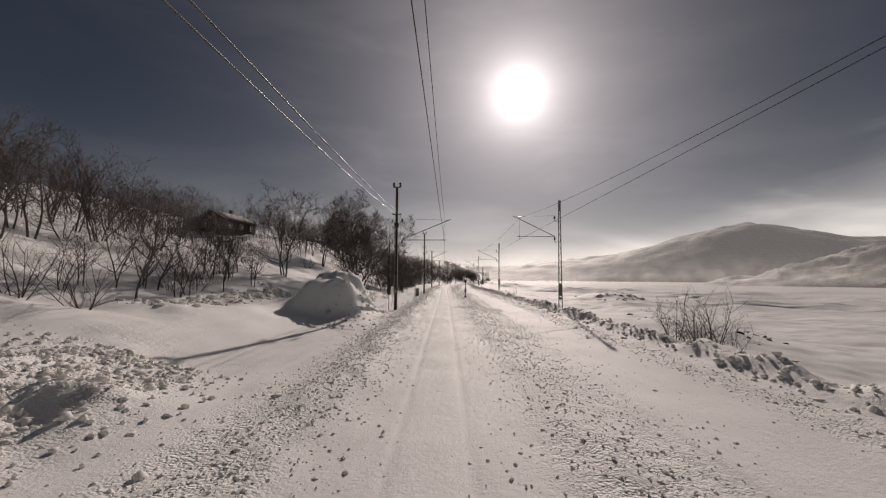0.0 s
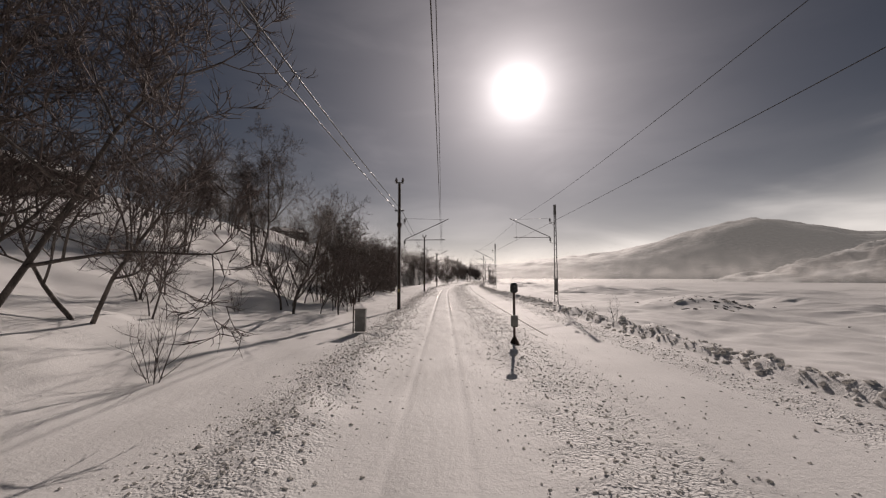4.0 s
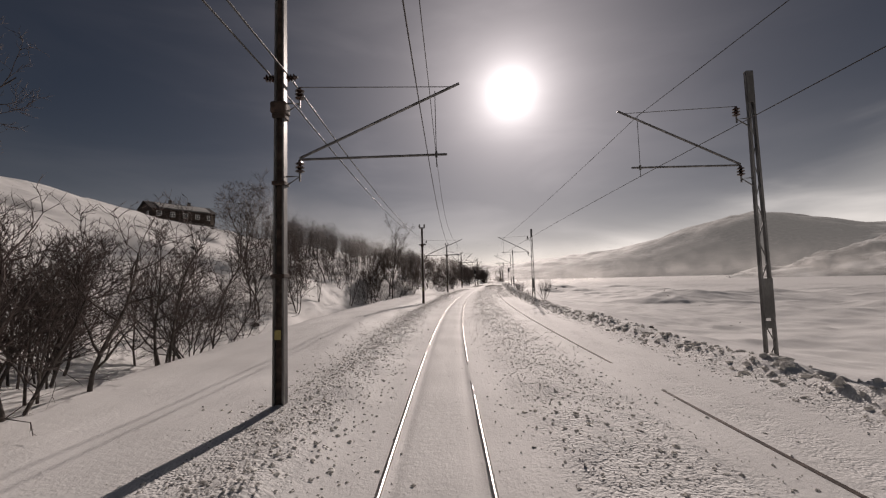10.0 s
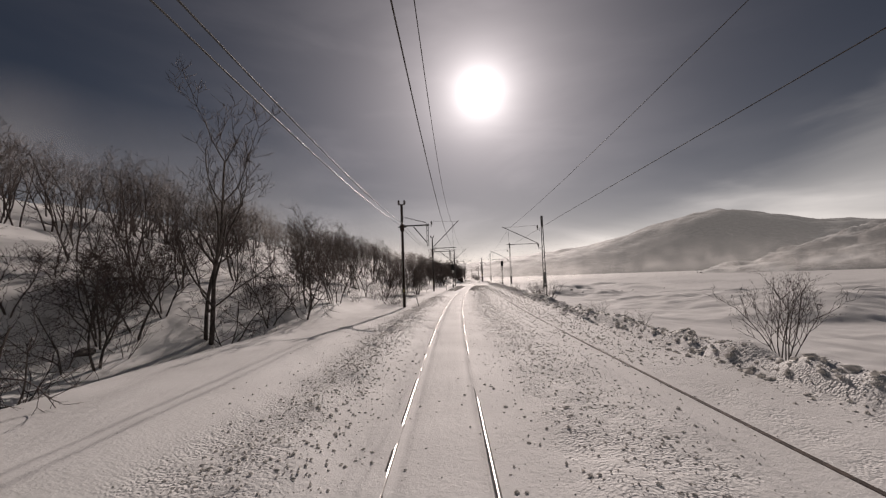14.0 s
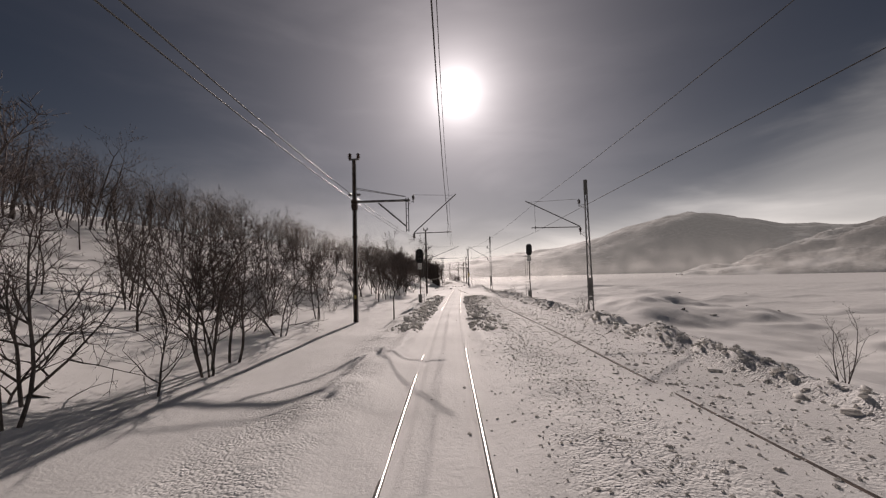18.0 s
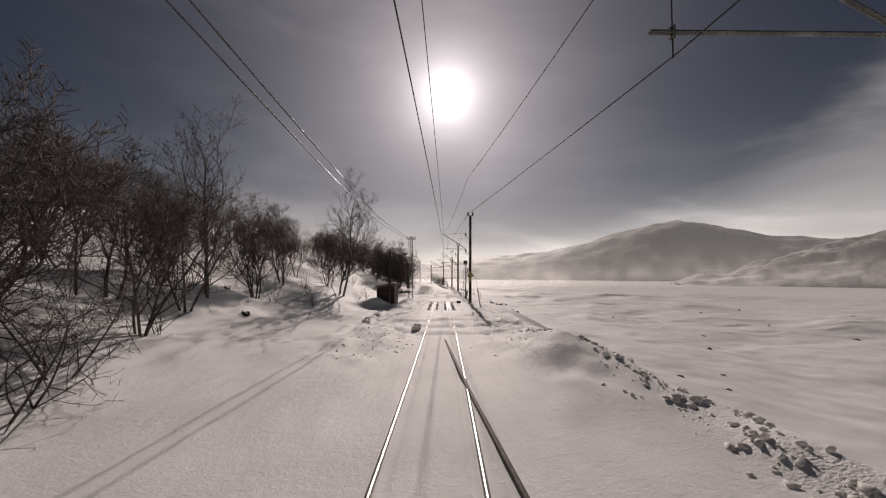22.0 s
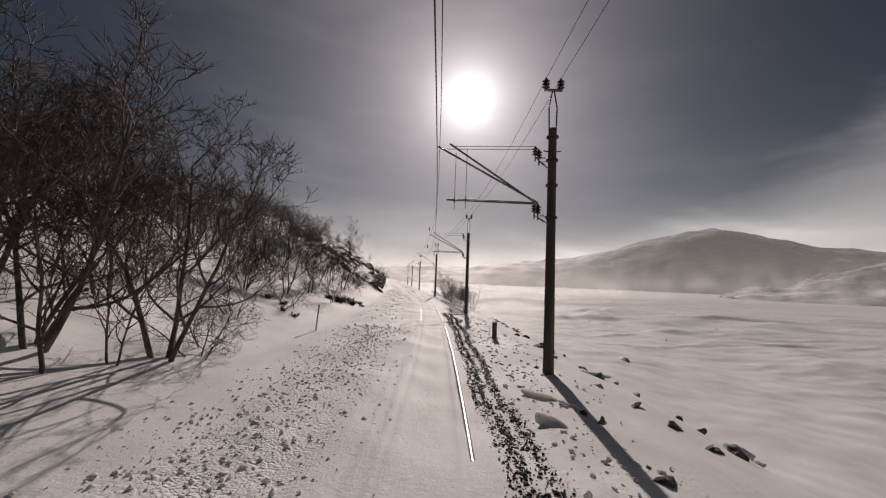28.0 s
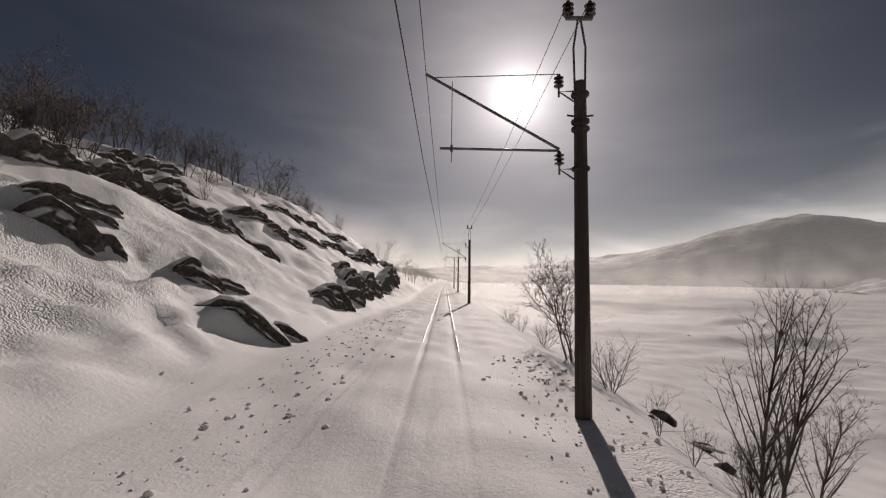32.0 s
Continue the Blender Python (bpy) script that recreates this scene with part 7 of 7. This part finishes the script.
for s0 in [362.5, 364.05] + cuts[2:]:
    m = at(s0, 2.78 + jog(s0), 0)
    p = m.translation
    part("railing_post", Shape().tube((p.x, p.y, -1.4), (p.x, p.y, 0.72), 0.02, n=6), STEEL, bw, "thin steel railing post")
    q = at(s0, 1.85 + jog(s0), 0).translation
    part("bearer", Shape().tube((q.x, q.y, -0.15), (p.x + 0.05, p.y, -0.15), 0.05, n=4), WOODPOLE, bw)
for z in (0.72, 0.36):
    pts = [at(s, 2.78 + jog(s), z).translation for s in [B0 - 1.0, 362.5, 364.05] + cuts[2:]]
    part("handrail", Shape().line(pts, 0.018, 6), STEEL, bw, "slim handrail")

# ---------------------------------------------------------------- houses on the hill


def cabin(name, s, lat, turn, L, W, H, pitch, label, chimneys):
    g = ground_z(s, lat)
    th = thing(name, at(s, lat, g - 0.15, turn), label, "house")
    part("foundation", Shape().box((0, 0, -0.3), (L + 0.1, W + 0.1, 1.0), cut=0.03), ROCK, th)
    body = Shape()
    rise = W / 2 * math.tan(radians(pitch))
    out = [(-W / 2, 0.2), (W / 2, 0.2), (W / 2, H), (0, H + rise), (-W / 2, H)]
    vs = [(-L / 2, y, z) for y, z in out] + [(L / 2, y, z) for y, z in out]
    body.add(vs, [(0, 1, 2, 3, 4), (9, 8, 7, 6, 5)] + [(i, 5 + i, 5 + (i + 1) % 5, (i + 1) % 5) for i in range(5)])
    wall = part("wall", body, DARKWOOD, th, "dark stained timber walls")
    for k in range(int(H / 0.3)):
        for sy in (-1, 1):
            part("log", Shape().tube((-L / 2, sy * W / 2, 0.3 + k * 0.3), (L / 2, sy * W / 2, 0.3 + k * 0.3), 0.10, n=6), DARKWOOD, wall)
    for sx in (-1, 1):
        for k in range(int(H / 0.3)):
            part("log", Shape().tube((sx * L / 2, -W / 2 - 0.15, 0.38 + k * 0.3), (sx * L / 2, W / 2 + 0.15, 0.38 + k * 0.3), 0.10, n=6), DARKWOOD, wall)
    for sy in (-1, 1):
        a = math.atan2(rise, W / 2)
        ln = (W / 2 + 0.45) / math.cos(a)
        c = (0, sy * (W / 4 + 0.22), H + rise / 2 - 0.10 + 0.08)
        rf = part("roof_slope", Shape().box(c, (L + 0.9, ln, 0.12), Matrix.Rotation(-sy * a, 3, "X"), cut=0.02), ROOFING, th, "dark roof slope")
        part("roof_snow", Shape().box((c[0] + 0.2, c[1] + sy * 0.1, c[2] + 0.11), (L * 0.82, ln * 0.7, 0.12), Matrix.Rotation(-sy * a, 3, "X"), cut=0.05), CLOD, rf, "patch of snow on the roof")
    part("ridge_cap", Shape().tube((-L / 2 - 0.45, 0, H + rise + 0.06), (L / 2 + 0.45, 0, H + rise + 0.06), 0.09, n=6), ROOFING, th)
    for x in chimneys:
        ch = part("chimney", Shape().box((x, 0.2, H + rise + 0.3), (0.5, 0.5, 1.0), cut=0.03), ROCK, th)
        part("chimney_cap", Shape().box((x, 0.2, H + rise + 0.83), (0.62, 0.62, 0.07), cut=0.015), ROCK, ch)
    spots = [(x, -W / 2 - 0.12, 0) for x in np.linspace(-L / 2 + 1.2, L / 2 - 1.2, max(2, int(L / 2.4)))] + [(-L / 2 - 0.12, y, 1) for y in (-W / 4, W / 4)]
    for x, y, turned in spots:
        m = Matrix.Translation((x, y, 1.45)) @ Matrix.Rotation(radians(-90 if turned else 0), 4, "Z")
        wd = part("window", Shape().box((0, 0, 0), (0.95, 0.06, 1.0), cut=0.01), TRIM, th, "white-framed window")
        wd.matrix_basis = m
        for ix in (-1, 1):
            for iz in (-1, 1):
                part("pane", Shape().box((ix * 0.21, -0.034, iz * 0.22), (0.34, 0.012, 0.36)), GLASS, wd)
    door = part("door", Shape().box((L / 2 - 0.6, -W / 2 - 0.13, 1.05), (0.85, 0.05, 1.95), cut=0.01), BOARD, th, "plank door")
    part("handle", Shape().tube((L / 2 - 0.9, -W / 2 - 0.18, 1.0), (L / 2 - 0.9, -W / 2 - 0.18, 1.14), 0.015, n=6), STEEL, door)
    return th


cabin("log_cabin", 77, -41.0, 80, 8.5, 5.6, 2.6, 27, "dark log cabin on the snowy hill behind birches", (1.0,))
cabin("log_cabin", 176, -62, 62, 12, 6.5, 2.5, 26, "long dark cabin on the crest of the hill", (-1.5, 2.2))
hutb = thing("outhouse", on_ground(70, -43.5), "small dark outhouse on the snowy hill", "shed")
part("body", Shape().box((0, 0, 1.0), (1.8, 1.8, 2.3), cut=0.03), DARKWOOD, hutb)
part("roof", Shape().box((0, 0, 2.2), (2.3, 2.3, 0.12), Matrix.Rotation(0.2, 3, "X"), cut=0.02), ROOFING, hutb)
part("door", Shape().box((0, -0.92, 0.95), (0.8, 0.04, 1.8), cut=0.01), BOARD, hutb)
# fence below the first cabin
fn = thing("fence", Matrix(), "weathered post fence round the cabin yard", "fence")
for k in range(14):
    s0, l0 = 58 + k * 1.7, -31 - 0.25 * k
    p = at(s0, l0, ground_z(s0, l0)).translation
    part("fence_post", Shape().tube((p.x, p.y, p.z - 0.3), (p.x, p.y, p.z + 0.75), 0.05, n=6), WOODPOLE, fn)
    if k:
        part("fence_rail", Shape().tube((p.x, p.y, p.z + 0.55), (o.x, o.y, o.z + 0.55), 0.03, n=5), WOODPOLE, fn)
    o = p

# ---------------------------------------------------------------- drifting snow beyond the bend
SPIN = bpy.data.materials.new("blowing_snow")
SPIN.use_nodes = True
t = SPIN.node_tree
t.nodes.clear()
tr, df, mxs, outp = (t.nodes.new(n) for n in ("ShaderNodeBsdfTransparent", "ShaderNodeBsdfTranslucent", "ShaderNodeMixShader", "ShaderNodeOutputMaterial"))
df.inputs["Color"].default_value = (0.9, 0.88, 0.85, 1)
at_n = t.nodes.new("ShaderNodeAttribute")
at_n.attribute_name = "thickness"
nz = t.nodes.new("ShaderNodeTexNoise")
nz.inputs["Scale"].default_value, nz.inputs["Detail"].default_value = 0.05, 4
ge = t.nodes.new("ShaderNodeNewGeometry")
t.links.new(ge.outputs["Position"], nz.inputs["Vector"])
mr = t.nodes.new("ShaderNodeMapRange")
mr.inputs["From Min"].default_value, mr.inputs["From Max"].default_value = 0.15, 0.75
t.links.new(nz.outputs[0], mr.inputs[0])
mu = t.nodes.new("ShaderNodeMath")
mu.operation = "MULTIPLY"
t.links.new(mr.outputs[0], mu.inputs[0])
t.links.new(at_n.outputs["Fac"], mu.inputs[1])
t.links.new(mu.outputs[0], mxs.inputs[0])
t.links.new(tr.outputs[0], mxs.inputs[1])
t.links.new(df.outputs[0], mxs.inputs[2])
t.links.new(mxs.outputs[0], outp.inputs[0])


def spindrift(s0, l0, l1, thick, high_at, power=1.6, bow=7.0):
    """A bowed veil of blown snow across the line that thins out upwards and to the sides; high_at gives its height."""
    n, k = 80, 14
    V, F, A = [], [], []
    for i in range(n):
        lat = l0 + (l1 - l0) * i / (n - 1)
        s = s0 + bow * math.sin(lat / 17 + s0) + 0.4 * bow * math.sin(lat / 5)
        x, y = place(s, lat)
        z0, high = ground_z(s, lat) - 0.2, float(high_at(lat))
        for j in range(k):
            V.append((float(x), float(y) + 0.12 * j, z0 + high * j / (k - 1)))
            A.append(thick * min(1.0, j / 3) * (1 - j / (k - 1)) ** power * min(1.0, min(i, n - 1 - i) / (n / 5)))
    F = [(i * k + j, (i + 1) * k + j, (i + 1) * k + j + 1, i * k + j + 1) for i in range(n - 1) for j in range(k - 1)]
    me = raw_mesh("blowing_snow", V, F, SPIN, True)
    me.attributes.new("thickness", "FLOAT", "POINT").data.foreach_set("value", np.array(A, np.float32))
    ob = new("blowing_snow", me)
    return tagged(ob, "thin veil of snow blowing over the line and slope", "blowing snow", kind="stuff")


# against the slope beside the line, and far ahead
for s0 in (100, 172, 250, 325):
    spindrift(s0, -9, -46, 0.22 if s0 < 150 else 0.28, lambda lat: 13, power=1.1, bow=2.0)
spindrift(470, -60, 60, 0.65, lambda lat: 11)
spindrift(600, -120, 200, 0.7, lambda lat: 30)
spindrift(760, -60, 1100, 0.48, lambda lat: 75, power=2.2, bow=3.0)
